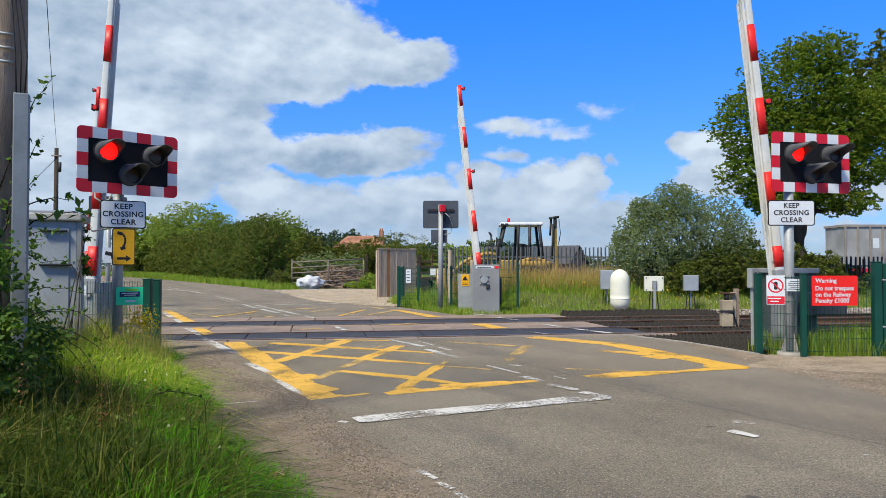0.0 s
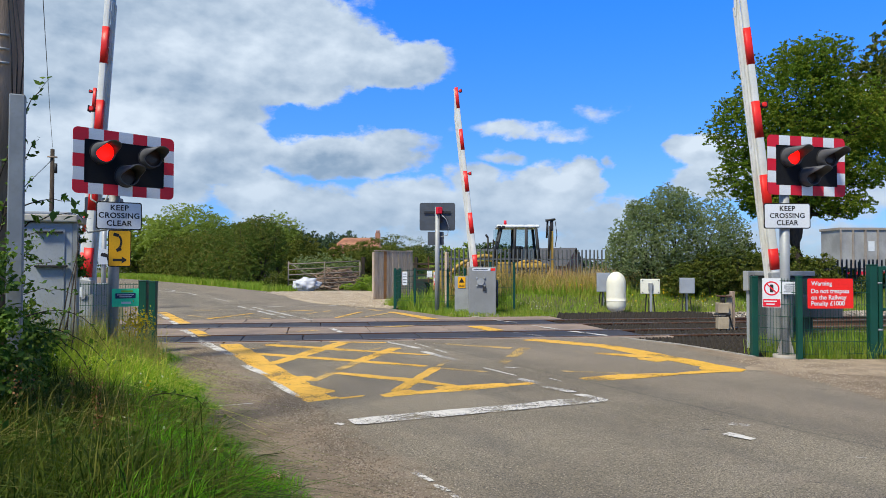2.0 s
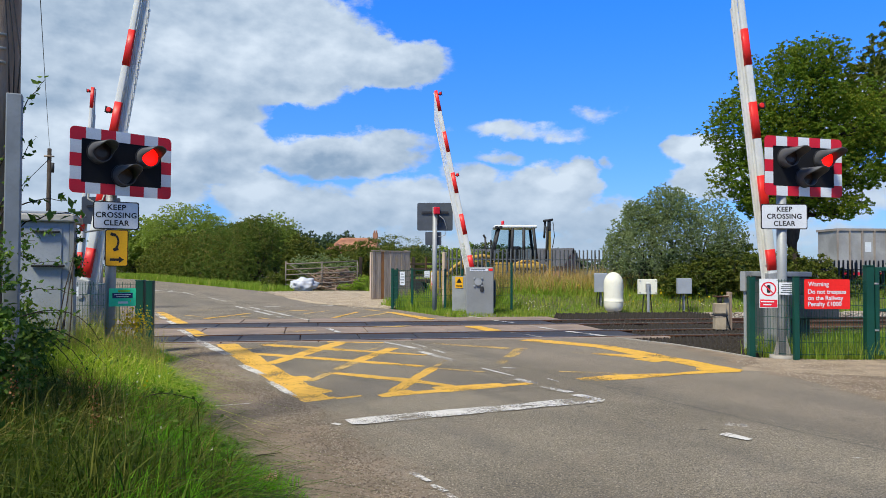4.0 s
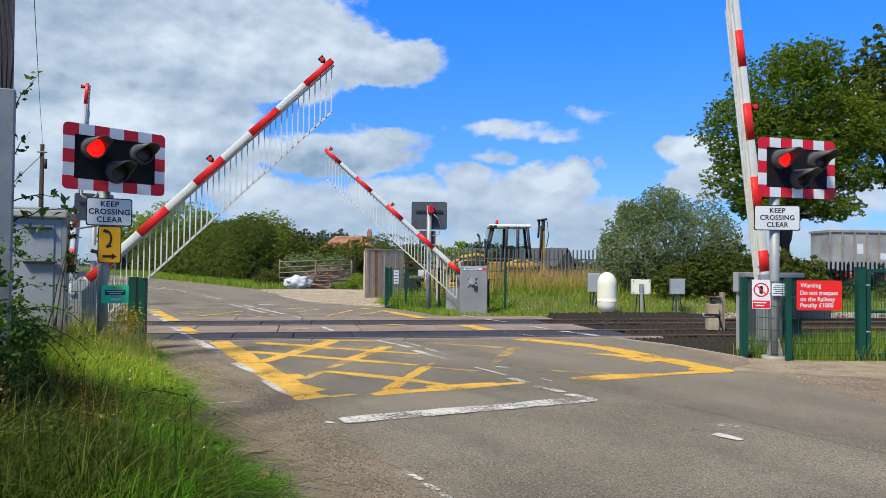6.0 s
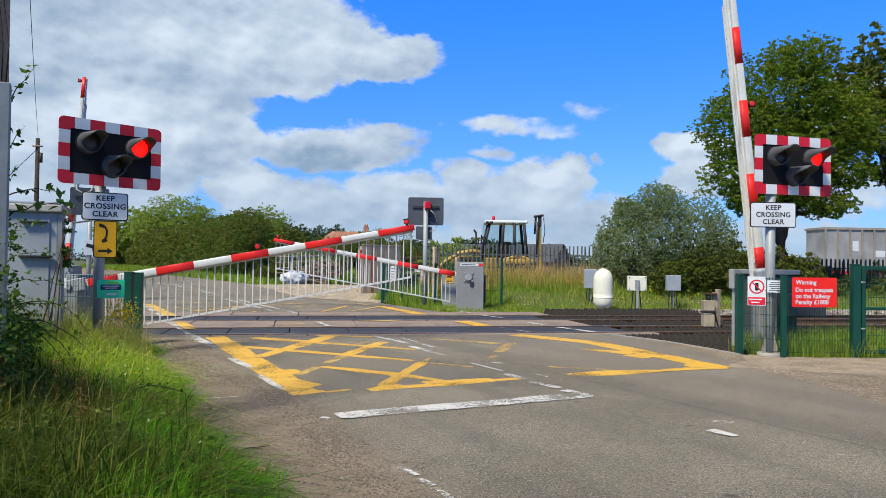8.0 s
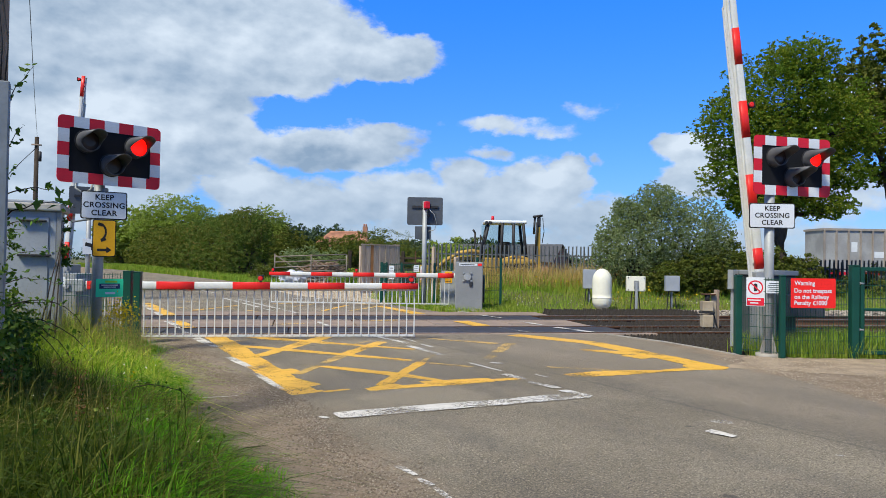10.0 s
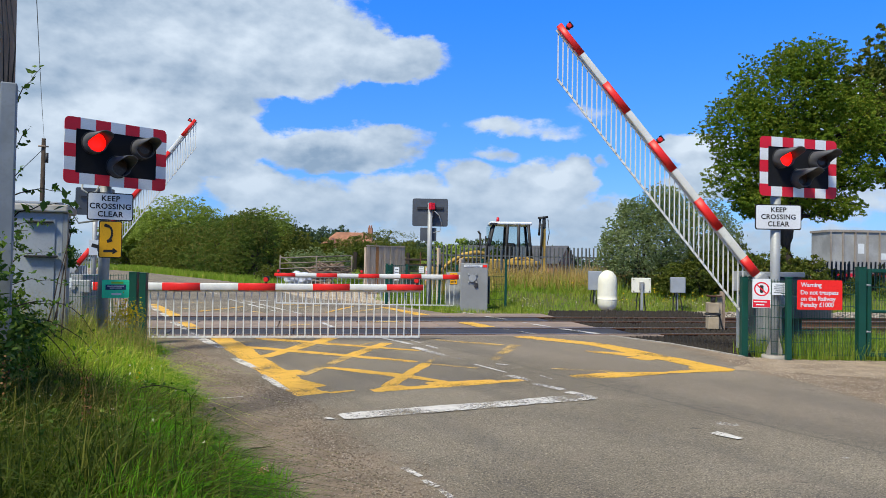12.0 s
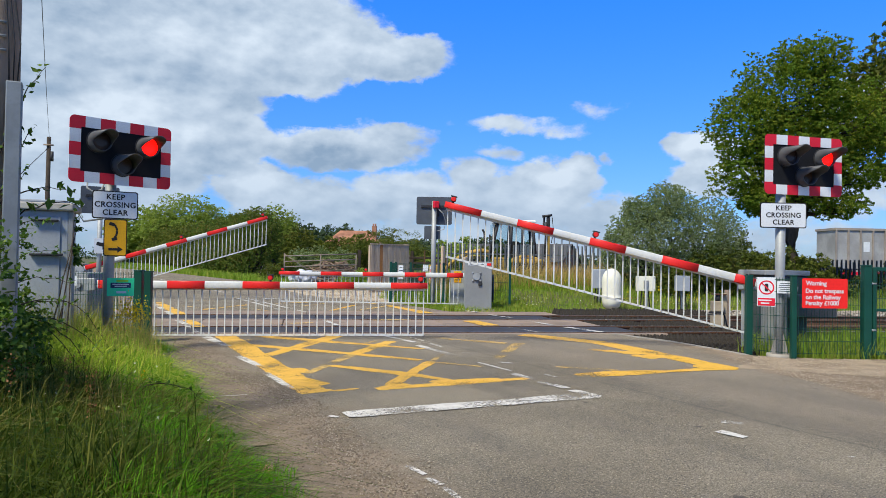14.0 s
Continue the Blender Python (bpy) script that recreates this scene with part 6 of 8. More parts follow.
stones("track_ballast", 22000, along_track, 0.035, M_STONE, "grey-brown broken ballast stones round the rails")


def shoulder(n):
    """A low bank of clean stone between the far rail and the grass."""
    x = RNG.uniform(13.6, 32, n)
    c = RNG.normal(21.3, 0.42, n)
    return np.stack([x, c + SKEW * x, -0.13 + 0.16 * np.exp(-((c - 21.4) / 0.5) ** 2) + RNG.uniform(-0.02, 0.02, n)], 1)


stones("ballast_shoulder", 9000, shoulder, 0.045, island_mat("clean ballast", (0.22, 0.18, 0.145), (0.34, 0.29, 0.24), (0.46, 0.41, 0.35)), "pale clean ballast stones banked beside the track")


def grit(n):
    """Thick along the lane's edge, thin over the dirt shoulder."""
    y = 2.6 + 10.9 * RNG.random(n) ** 1.25
    band = RNG.random(n) < 0.72
    x = np.where(band, RNG.normal(1.78, 0.13, n) + 0.10 * np.sin(y * 1.1) - 0.10 * np.clip(y - 7.5, 0, 3), edge_left(y) + RNG.random(n) * 1.0)
    return np.stack([x, y, 0 * x + 0.003], 1)[x > edge_left(y) - 0.05]


def grit_right(n):
    y = RNG.uniform(4.5, 8.2, n)
    x = 8.75 + np.abs(RNG.normal(0, 1.1, n)) + 0.37 * (y - 8)
    k = y < 8.2 - 0.65 * (x - 9.6)
    return np.stack([x, y, 0 * x + 0.003], 1)[k]


def drive_gravel(n):
    x, y = RNG.uniform(8.2, 14.2, n), RNG.uniform(24.0, 42.5, n)
    k = (x > 8.2 + 0.02 * (y - 24)) & (x < 10.6 + 0.22 * (y - 26))
    return np.stack([x, y, 0 * x + 0.014], 1)[k]


stones("driveway_gravel", 9000, drive_gravel, 0.024, island_mat("dusty drive stones", (0.32, 0.25, 0.18), (0.46, 0.38, 0.29), (0.58, 0.50, 0.40)), "loose stones over the dusty yard entrance")
stones("roadside_grit", 13000, grit, 0.0075, M_PEBBLE, "loose grit and pebbles along the road edge")
stones("apron_grit", 8000, grit_right, 0.0085, island_mat("tan apron stones", (0.20, 0.15, 0.105), (0.33, 0.26, 0.19), (0.44, 0.37, 0.29)), "loose gravel on the apron before the fence")


def litter():
    """A crumpled wrapper and a dry twig on the road edge."""
    bm = bmesh.new()
    bmesh.ops.create_icosphere(bm, subdivisions=3, radius=0.05)
    for v in bm.verts:
        v.co = v.co * (1 + 0.6 * noise.noise(v.co * 40))
        v.co.z = max(-0.012, v.co.z * 0.45)
        v.co.x *= 1.3
    solid("litter", bm, mat("faded orange wrapper", (0.55, 0.16, 0.09), (0.62, 0.42, 0.36), 25.0, 0.5, 0, 0.3, 60.0), "crumpled faded orange wrapper at the grass edge", "litter", pose(LITTER[0], LITTER[1], 0.014, 0, 0, 20))
    bm = tube_path(bmesh.new(), [(-0.12, 0, 0.006), (-0.03, 0.015, 0.014), (0.06, 0.005, 0.012), (0.14, 0.03, 0.006)], [0.004, 0.0045, 0.004, 0.002], 6)
    rod(bm, (-0.03, 0.015, 0.014), (0.05, -0.05, 0.01), 0.004, 0.002, 6)
    solid("twig", bm, M_BARK, "dry brown twig lying on the grit", "twig", pose(TWIG[0], TWIG[1], 0.002, 0, 0, 10))


LITTER, TWIG = (1.08, 4.86), (1.19, 5.46)
litter()


# ---- trees and hedges ----
tree("oak_tree", (22.7, 18.0, 0.1), 9.8, 0.34, [((0.2, 0.3, 7.6), (2.1, 2.1, 1.7)), ((-1.4, 0.8, 6.4), (1.45, 1.5, 1.35)), ((1.6, -0.7, 6.6), (1.8, 1.7, 1.5)), ((-1.5, 0.9, 4.7), (1.05, 1.1, 0.95)),
     ((0.3, 0.0, 5.3), (1.9, 1.8, 1.2)), ((1.9, -0.9, 4.8), (1.3, 1.2, 0.7)), ((0.4, -0.6, 8.7), (1.2, 1.2, 0.85)), ((-0.5, 0.9, 3.7), (0.9, 0.9, 0.6)), ((-0.2, -0.6, 4.1), (1.3, 1.1, 0.6)), ((-1.1, 0.3, 3.75), (0.9, 0.9, 0.5)), ((1.2, -0.7, 3.6), (1.4, 1.0, 0.5))],
     260000, 0.047, M_OAK, "tall sunlit oak with a broad uneven green crown", "tree", 3)
# this oak takes the darker hedge leaves, so its shade sits in the colour
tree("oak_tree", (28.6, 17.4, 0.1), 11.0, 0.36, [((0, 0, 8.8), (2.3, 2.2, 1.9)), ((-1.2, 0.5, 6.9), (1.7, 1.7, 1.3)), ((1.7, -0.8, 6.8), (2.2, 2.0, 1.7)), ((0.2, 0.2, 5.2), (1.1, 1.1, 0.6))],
     62000, 0.09, M_HEDGE, "second green oak at the lineside, darkened in colour for shade", "tree", 4)
lumpy_bush("willow_bush", [((17.5, 20.1, 2.3), (1.1, 1.0, 1.5)), ((16.7, 20.3, 2.1), (0.6, 0.8, 1.0)), ((18.6, 19.8, 2.6), (1.1, 1.0, 1.6)), ((18.4, 19.8, 3.7), (0.85, 0.8, 0.75)), ((19.7, 19.2, 2.5), (1.0, 0.9, 1.45)), ((20.4, 18.9, 2.1), (0.7, 0.7, 1.2)), ((17.4, 20.2, 3.3), (0.6, 0.6, 0.6))],
           150000, 0.033, M_WILLOW, "grey-green willow bush with an airy outline", 31, rag=0.40, spray=8)
# dark bush added to stand for the willow's shaded inside, low on the right
lumpy_bush("willow_shade_bush", [((19.3, 18.8, 1.2), (1.0, 0.7, 0.8)), ((20.4, 18.4, 1.2), (1.0, 0.7, 0.85)), ((18.3, 19.0, 1.0), (0.9, 0.6, 0.6))], 26000, 0.045, M_HEDGE, "dense dark green bush added for the willow's shaded lower right", 33, spray=14)
lumpy_bush("thicket", [((21.2, 19.3, 1.4), (1.3, 0.9, 1.2)), ((21.4, 17.6, 1.35), (0.9, 0.6, 0.7)), ((22.5, 17.0, 1.4), (0.7, 0.5, 0.7)), ((24.5, 17.6, 0.7), (1.6, 0.6, 0.45)), ((23.6, 20.6, 1.0), (1.6, 0.6, 0.75)), ((26.6, 19.8, 1.0), (1.7, 0.6, 0.7)), ((30.0, 19.0, 0.95), (2.0, 0.6, 0.65)), ((28, 16.6, 0.7), (2.0, 0.6, 0.45))], 42000, 0.06, M_HEDGE, "dark undergrowth below the lineside trees", 32, "thicket")

HEDGE_L = "tall dense field hedge of mixed green shrubs"
M_HAW = leaf_mat("hawthorn hedge leaves", (0.060, 0.108, 0.018), (0.122, 0.172, 0.030), (0.21, 0.15, 0.045), 0.35, 0.75)
for k, (x, y, rx, ry, h) in enumerate(((11.8, 58.5, 2.2, 4.2, 5.5), (11.7, 66, 2.4, 5.2, 5.5), (11.6, 75, 2.7, 6.0, 5.4), (11.4, 86, 3.0, 7.0, 5.4), (11.2, 99, 3.4, 8.5, 5.6), (10.8, 115, 4.0, 11, 5.9), (8.5, 134, 6, 12, 6.4))):
    lumpy_bush("hedge", [((x, y, h * 0.52), (rx, ry, h * 0.46)), ((x - rx * 0.35, y - ry * 0.45, h * 0.36), (rx * 0.7, ry * 0.6, h * 0.42)), ((x + rx * 0.2, y + ry * 0.5, h * 0.66), (rx * 0.8, ry * 0.5, h * 0.33)), ((x - rx * 0.3, y + ry * 0.35, h * 0.30), (rx * 0.8, ry * 0.7, h * 0.34)), ((x - rx * 0.1, y - ry * 0.55, h * 0.70), (rx * 0.75, ry * 0.5, h * 0.27))],
               max(22000, 52000 - 4500 * k), 0.075 + 0.018 * k, M_HAW if k < 3 else M_HEDGE, HEDGE_L, 40 + k, "hedge", True, 0.0, 0.16, 14)
# broad round crowns over the hedge: place, height, half-width, leaves, leaf size
for k, (x, y, h, w, n, sz) in enumerate(((13.4, 118, 11.4, 6.6, 76000, 0.13), (17.7, 77, 7.3, 2.7, 46000, 0.085), (7.0, 124, 9.4, 5.0, 22000, 0.22))):
    tree("field_tree", (x, y, 0), h, 0.3, [((0, 0, h * 0.70), (w * 0.62, w * 0.62, h * 0.29)), ((-w * 0.60, 0, h * 0.60), (w * 0.40, w * 0.45, h * 0.24)), ((w * 0.56, 0, h * 0.60), (w * 0.42, w * 0.45, h * 0.27)), ((0.2 * w, -w * 0.3, h * 0.46), (w * 0.7, w * 0.6, h * 0.26)), ((-w * 0.35, -w * 0.3, h * 0.42), (w * 0.6, w * 0.5, h * 0.22))],
         n, sz, M_TREE, "rounded pale green tree rising behind the hedge", "tree", 60 + k, 0.2)
lumpy_bush("shrub", [((16.9, 64, 2.6), (1.7, 1.6, 2.0)), ((18.2, 64.5, 2.0), (1.5, 1.3, 1.6)), ((15.9, 63.4, 1.6), (1.2, 1.2, 1.5))], 24000, 0.085, M_HEDGE, "dark green bush at the end of the hedge", 71, "shrub", True, 0.0, 0.28, 14)
lumpy_bush("shrub", [((15.7, 43.5, 0.45), (0.8, 0.6, 0.5)), ((16.6, 43.0, 0.35), (0.7, 0.5, 0.4)), ((14.6, 43.6, 0.2), (0.7, 0.4, 0.22))], 9000, 0.05, M_MEADOW, "low green weeds growing beside the gateway", 72, "weeds", False, 0.0, 0.3, 10)
lumpy_bush("shrub", [((10.6, 46.6, 0.5), (0.8, 0.9, 0.6)), ((11.6, 47.2, 0.9), (0.6, 0.8, 0.7))], 9000, 0.06, M_HEDGE, "dark weedy bush at the foot of the hedge", 73, "shrub", True, 0.0, 0.3, 10)
lumpy_bush("flowering_shrub", [((13.1, 49.0, 1.4), (0.9, 0.8, 0.8)), ((15.8, 48.6, 1.35), (1.0, 0.8, 0.75)), ((14.6, 50.0, 1.5), (0.9, 0.7, 0.8))], 15000, 0.06, M_WILLOW, "pale flowering scrub behind the brush pile", 74, "shrub", True, 0.0, 0.3, 10)
for k, (x, y, rx, rz) in enumerate(((19.5, 62, 2.0, 2.6), (23, 66, 2.4, 2.9), (27.5, 72, 3.2, 3.3), (33, 80, 3.0, 3.0), (26.5, 52, 2.0, 2.4), (30.5, 54, 1.6, 2.5), (17, 56, 1.6, 1.7), (37, 92, 5, 4.0))):
    lumpy_bush("shrub", [((x, y, rz * 0.6), (rx, rx, rz * 0.75)), ((x - rx * 0.6, y, rz * 0.4), (rx * 0.6, rx * 0.6, rz * 0.5)), ((x + rx * 0.5, y - 0.3, rz * 0.45), (rx * 0.7, rx * 0.6, rz * 0.55))],
               11000, 0.13, M_TREE if k == 4 else M_HEDGE, "bushy green shrub on the rough field edge", 80 + k, "shrub", True)


def far_wood():
    """A dark belt of distant woodland."""
    lumps = []
    rnd = random.Random(5)
    for i in range(46):
        d = rnd.uniform(215, 260)
        a = radians(25.4) + math.atan((470 + i * 11.5 - 784) / 1290)
        h = rnd.uniform(7.5, 10.5) + (2.5 if i < 16 else 0) - 0.06 * i
        lumps.append(((d * math.sin(a), d * math.cos(a), h * 0.55), (rnd.uniform(5, 8), 6, h * 0.5)))
    p, dd = crown_points(lumps, 90000, 91, shell=0.4, spray=14)
    v, f = leaf_cards(p, dd, 0.5)
    solid("distant_wood", array_mesh("distant_wood", v, f, M_FARWOOD), None, "dark belt of distant woodland on the horizon", "woodland", None, "", "stuff")
    lumps = []
    for i in range(70):
        d = rnd.uniform(330, 420)
        a = rnd.uniform(-0.35, 1.35)
        h = rnd.uniform(3.5, 6)
        lumps.append(((d * math.sin(a), d * math.cos(a), h * 0.5), (rnd.uniform(10, 18), 8, h * 0.5)))
    p, dd = crown_points(lumps, 50000, 92, shell=0.4, spray=14)
    v, f = leaf_cards(p, dd, 0.7)
    solid("horizon_trees", array_mesh("horizon_trees", v, f, M_FARWOOD), None, "low line of trees along the horizon", "woodland", None, "", "stuff")


far_wood()

# ---- meadow beyond the tracks ----
def beyond(lo, hi, x0=9.9, x1=27):
    def keep(x, y):
        c = y - SKEW * x
        return (c > lo + 0.15 * np.sin(x * 3)) & (c < hi) & (x > x0) & (x < x1)
    return keep


P = scatter(150000, 9.9, 30, 13, 26, beyond(22.25, 25.2, 10.9, 30))
blades("meadow_grass", P, RNG.uniform(0.06, 0.22, len(P)) * (1 + 0.25 * np.clip(P[:, 1] - SKEW * P[:, 0] - 22.5, 0, 2) * (P[:, 0] < 21)), RNG.uniform(0.008, 0.016, len(P)), M_MEADOW, "short bright green grass beside the railway", 0.5, fine=False)
P = scatter(110000, 9.9, 30, 14, 27, lambda x, y: beyond(24.6, 27.6, 11.6, 20)(x, y) & ((x < 16.8) | (y - SKEW * x > 25.2)) & (wobble(np.stack([x, y, 0 * x], 1), 1.2, 15) > -0.7))
blades("tall_meadow_grass", P, RNG.uniform(0.40, 0.92, len(P)) * (1 + 0.5 * np.clip((P[:, 1] - SKEW * P[:, 0] - 25.2) / 2, 0, 1)), RNG.uniform(0.007, 0.014, len(P)), M_STRAW, "tall dry golden grass before the palisade fence", 0.6, fine=False)
P = scatter(40000, 9.9, 30, 14, 28, beyond(24.2, 27.8, 11.4, 22))
blades("rough_meadow_grass", P, RNG.uniform(0.3, 0.8, len(P)), RNG.uniform(0.008, 0.016, len(P)), M_MEADOW, "rough green grass mixed through the dry stalks", 0.4, fine=False)
P = scatter(3200, 12, 20, 16, 24, lambda x, y: beyond(22.4, 25.0, 11, 20)(x, y) & (wobble(np.stack([x, y, 0 * x], 1), 2.0, 25) > 0.35))
v, f = leaf_cards(P + np.array([0, 0, 0.36]) + RNG.normal(0, 0.06, (len(P), 3)), np.tile([0, 0, 1.0], (len(P), 1)), 0.05, long=1.0)
solid("meadow_flowers", array_mesh("meadow_flowers", v, f, M_FLOWER), None, "yellow wild flowers scattered in the meadow", "flowers", None, "", "stuff")
P = scatter(5000, 12, 20, 16, 24, lambda x, y: beyond(22.1, 23.4, 11, 20)(x, y) & (wobble(np.stack([x, y, 0 * x], 1), 2.0, 26) > 0.35))
v, f = leaf_cards(P + np.array([0, 0, 0.24]) + RNG.normal(0, 0.05, (len(P), 3)), np.tile([0, 0, 1.0], (len(P), 1)), 0.035, long=1.0)
solid("white_flowers", array_mesh("white_flowers", v, f, M_PALEFLOWER), None, "low white flowers in the railway grass", "flowers", None, "", "stuff")
P = scatter(26000, 8.9, 12.5, 18.0, 27.5, lambda x, y: (y - SKEW * x > 21.35) & (x > 9.35 + 0.10 * np.clip(y - 20, 0, 6) + 0.07 * np.sin(y * 5) + 0.25 * (y < 20)) & ((y < 26) | (x > 10.9)))
blades("cabinet_grass", P, RNG.uniform(0.06, 0.26, len(P)) * (1 + 0.9 * (P[:, 1] > 22.3)), RNG.uniform(0.008, 0.016, len(P)), M_MEADOW, "weedy green grass round the far fence", 0.45, fine=False)
P = scatter(90000, -2, 15, 42.5, 125, lambda x, y: (x > np.interp(y, [42, 43, 54, 68, 90, 120], [9.4, 9.3, 8.6, 7.35, 4.9, 0.1]) + 0.15 * np.sin(y * 1.3)) & (x < 12.5) & ~((y < 45.0) & (x > 11.0) & (x < 12.5)))
blades("hedge_verge_grass", P, RNG.uniform(0.2, 0.5, len(P)) * (1 + P[:, 1] / 200), 0.02 + P[:, 1] / 2600, M_MEADOW, "bright green grass strip between road and hedge", 0.4, fine=False)
P = scatter(15000, 10.5, 22, 24, 60, lambda x, y: (x > 11.2 + 0.25 * np.clip(y - 26, 0, 50)) & (wobble(np.stack([x, y, 0 * x], 1), 0.5, 35) > -0.2))
blades("yard_grass", P, RNG.uniform(0.2, 0.7, len(P)), 0.03, M_MEADOW, "rough grass at the edge of the yard", 0.4, fine=False)


# ---- lineside equipment beyond the tracks ----
def vent_bollard():
    """A squat capsule with a domed top and a waist seam, on a short stand."""
    root = thing("domed_bollard", pose(14.62, 18.05, -0.17), "cream domed fibreglass bollard standing by the railway", "bollard")
    bm = bmesh.new()
    prof = [(0.0, 0.22), (0.16, 0.23), (0.25, 0.30), (0.298, 0.42), (0.30, 0.54), (0.30, 0.55), (0.306, 0.555), (0.306, 0.575), (0.30, 0.58)] + [(0.30, 0.6 + 0.09 * i) for i in range(1, 6)] + [(0.30 * math.cos(a), 1.10 + 0.37 * math.sin(a)) for a in [radians(v) for v in (12, 28, 44, 60, 75, 90)]]
    rings = [[bm.verts.new((max(r, 0.002) * math.cos(2 * math.pi * i / 32), max(r, 0.002) * math.sin(2 * math.pi * i / 32), z)) for i in range(32)] for r, z in prof]
    for a, b in zip(rings, rings[1:]):
        for i in range(32):
            bm.faces.new((a[i], a[(i + 1) % 32], b[(i + 1) % 32], b[i])).smooth = True
    part("shell", bm, M_CREAM, root)
    part("stand", rod(bmesh.new(), (0, 0, -0.2), (0, 0, 0.26), 0.12, n=14), M_GREYPAINT, root, "grey stand")


vent_bollard()


def junction_box(x, y, w, h, z, material, label, plain=False, turn=-30):
    root = thing("junction_box", pose(x, y, 0, 0, 0, turn), label, "junction box", "lineside boxes")
    body = part("box", rslab((-w / 2, -0.09, z - h / 2), (w / 2, 0.09, z + h / 2), 0.015), material, root)
    part("post", rslab((-0.035, 0.05 if plain else -0.16, -0.2), (0.035, 0.11 if plain else -0.10, z + 0.05), 0.006, 1), M_GALV, root)
    if not plain:
        part("bracket", rslab((-0.07, -0.13, z - 0.14), (0.07, -0.09, z + 0.1), 0.006, 1), M_GREYPAINT, root)
        for sx in (-1, 1):
            for sz in (-1, 1):
                part("bolt", rod(bmesh.new(), (sx * w * 0.42, -0.105, z + sz * h * 0.4), (sx * w * 0.42, -0.09, z + sz * h * 0.4), 0.016, n=8), M_HOOD, body)
    bm = bmesh.new()
    for k in (-0.1, -0.03, 0.09):
        tube_path(bm, [(k, 0, z - h / 2), (k * 1.2, 0.02, z - h / 2 - 0.2), (k * 1.5, -0.03, 0.1), (k * 2.4, -0.05, -0.15)], 0.016, 6)
    part("cables", bm, M_PRINT, root, "black cables")
    part("footing", rslab((-0.22, -0.22, -0.25), (0.22, 0.12, -0.02), 0.02), M_CONCRETE, root)


junction_box(15.17, 17.15, 0.56, 0.45, 0.86, M_CREAM, "cream lineside junction box on a post")
junction_box(17.28, 17.81, 0.46, 0.50, 0.85, M_BLUEGREY, "blue-grey lineside junction box on a post", True)
junction_box(14.95, 19.1, 0.42, 0.62, 0.95, M_BLUEGREY, "blue-grey lineside cabinet partly behind the bollard", True)


def treadle_unit():
    root = thing("track_equipment", pose(13.28, 12.46, -0.05, 0, 0, -28), "weathered tan lineside equipment boxes bolted to a timber post", "track equipment")
    tan = mat("tan weathered casing", (0.42, 0.34, 0.24), (0.30, 0.24, 0.17), 3.0, 0.7, 0, 0.2, 40.0)
    part("timber_post", rslab((0.12, 0.0, -0.2), (0.22, 0.12, 0.92), 0.01, 1), M_WOOD, root)
    part("back_plate", rslab((0.02, -0.03, 0.0), (0.14, 0.03, 0.84), 0.008), tan, root)
    for z0, z1 in ((0.05, 0.34), (0.42, 0.66)):
        part("casing", rslab((-0.22, -0.16, z0), (0.03, 0.06, z1), 0.015), tan, root)
    part("shelf_plate", rslab((-0.24, -0.18, 0.37), (0.06, 0.08, 0.41), 0.006), M_HOOD, root)
    part("top_plate", rslab((-0.20, -0.12, 0.80), (0.10, 0.08, 0.83), 0.006), M_RUST, root)
    part("neck", rod(bmesh.new(), (-0.08, -0.04, 0.66), (-0.08, -0.04, 0.80), 0.06, n=10), M_HOOD, root)
    bm = tube_path(bmesh.new(), [(0.05, -0.05, 0.4), (0.08, -0.1, 0.25), (0.12, -0.1, 0.1), (0.2, -0.08, -0.1)], 0.015, 6)
    part("cable", bm, M_PRINT, root)
    part("footing", slab(bmesh.new(), (-0.25, -0.2, -0.3), (0.25, 0.15, 0.0)), M_CONCRETE, root)


treadle_unit()


M_GUARD = mat("dark studded guard", (0.030, 0.025, 0.021), (0.050, 0.042, 0.035), 5.0, 0.9, 0, 0.5, 30.0, 0.01)


def trespass_guard(c0, c1, x0, x1, label, pitch=0.15, rise=0.015):
    """Panels of dark studs, row on row of blunt pyramids, that make the track awkward to walk on."""
    co = math.cos(radians(TURN))
    root = thing("trespass_guard", pose(0, (c0 + c1) / 2, -0.02, 0, 0, TURN), label, "trespass guard", "trespass guards")
    w = (c1 - c0) * co
    n = max(3, round(w / 0.15))
    bm = bmesh.new()
    edge = [[bm.verts.new((x, -w / 2 + w * k / n, -0.13)) for x in (0, pitch * 0.96)] for k in range(n + 1)]
    for k in range(n):
        ym, xm = -w / 2 + w * (k + 0.5) / n, pitch * 0.48
        lo = [edge[k][0], edge[k][1], edge[k + 1][1], edge[k + 1][0]]
        hi = [bm.verts.new((xm + dx, ym + dy, rise)) for dx, dy in ((-0.012, -0.02), (0.012, -0.02), (0.012, 0.02), (-0.012, 0.02))]
        bm.faces.new(hi)
        for i in range(4):
            bm.faces.new((lo[i], lo[(i + 1) % 4], hi[(i + 1) % 4], hi[i]))
    bmesh.ops.recalc_face_normals(bm, faces=bm.faces[:])
    me = mesh_of("ridge", bm, M_GUARD)
    x = x0 / co
    while x < x1 / co:
        part("ridge", me, None, root, "", pose(x, 0, random.uniform(-0.012, 0.008), random.uniform(-1, 1), 0, random.uniform(-1, 1)))
        x += pitch
    part("bearer", slab(bmesh.new(), (x0 / co, -w / 2, -0.24), (x1 / co, w / 2, -0.125)), M_GUARD, root)


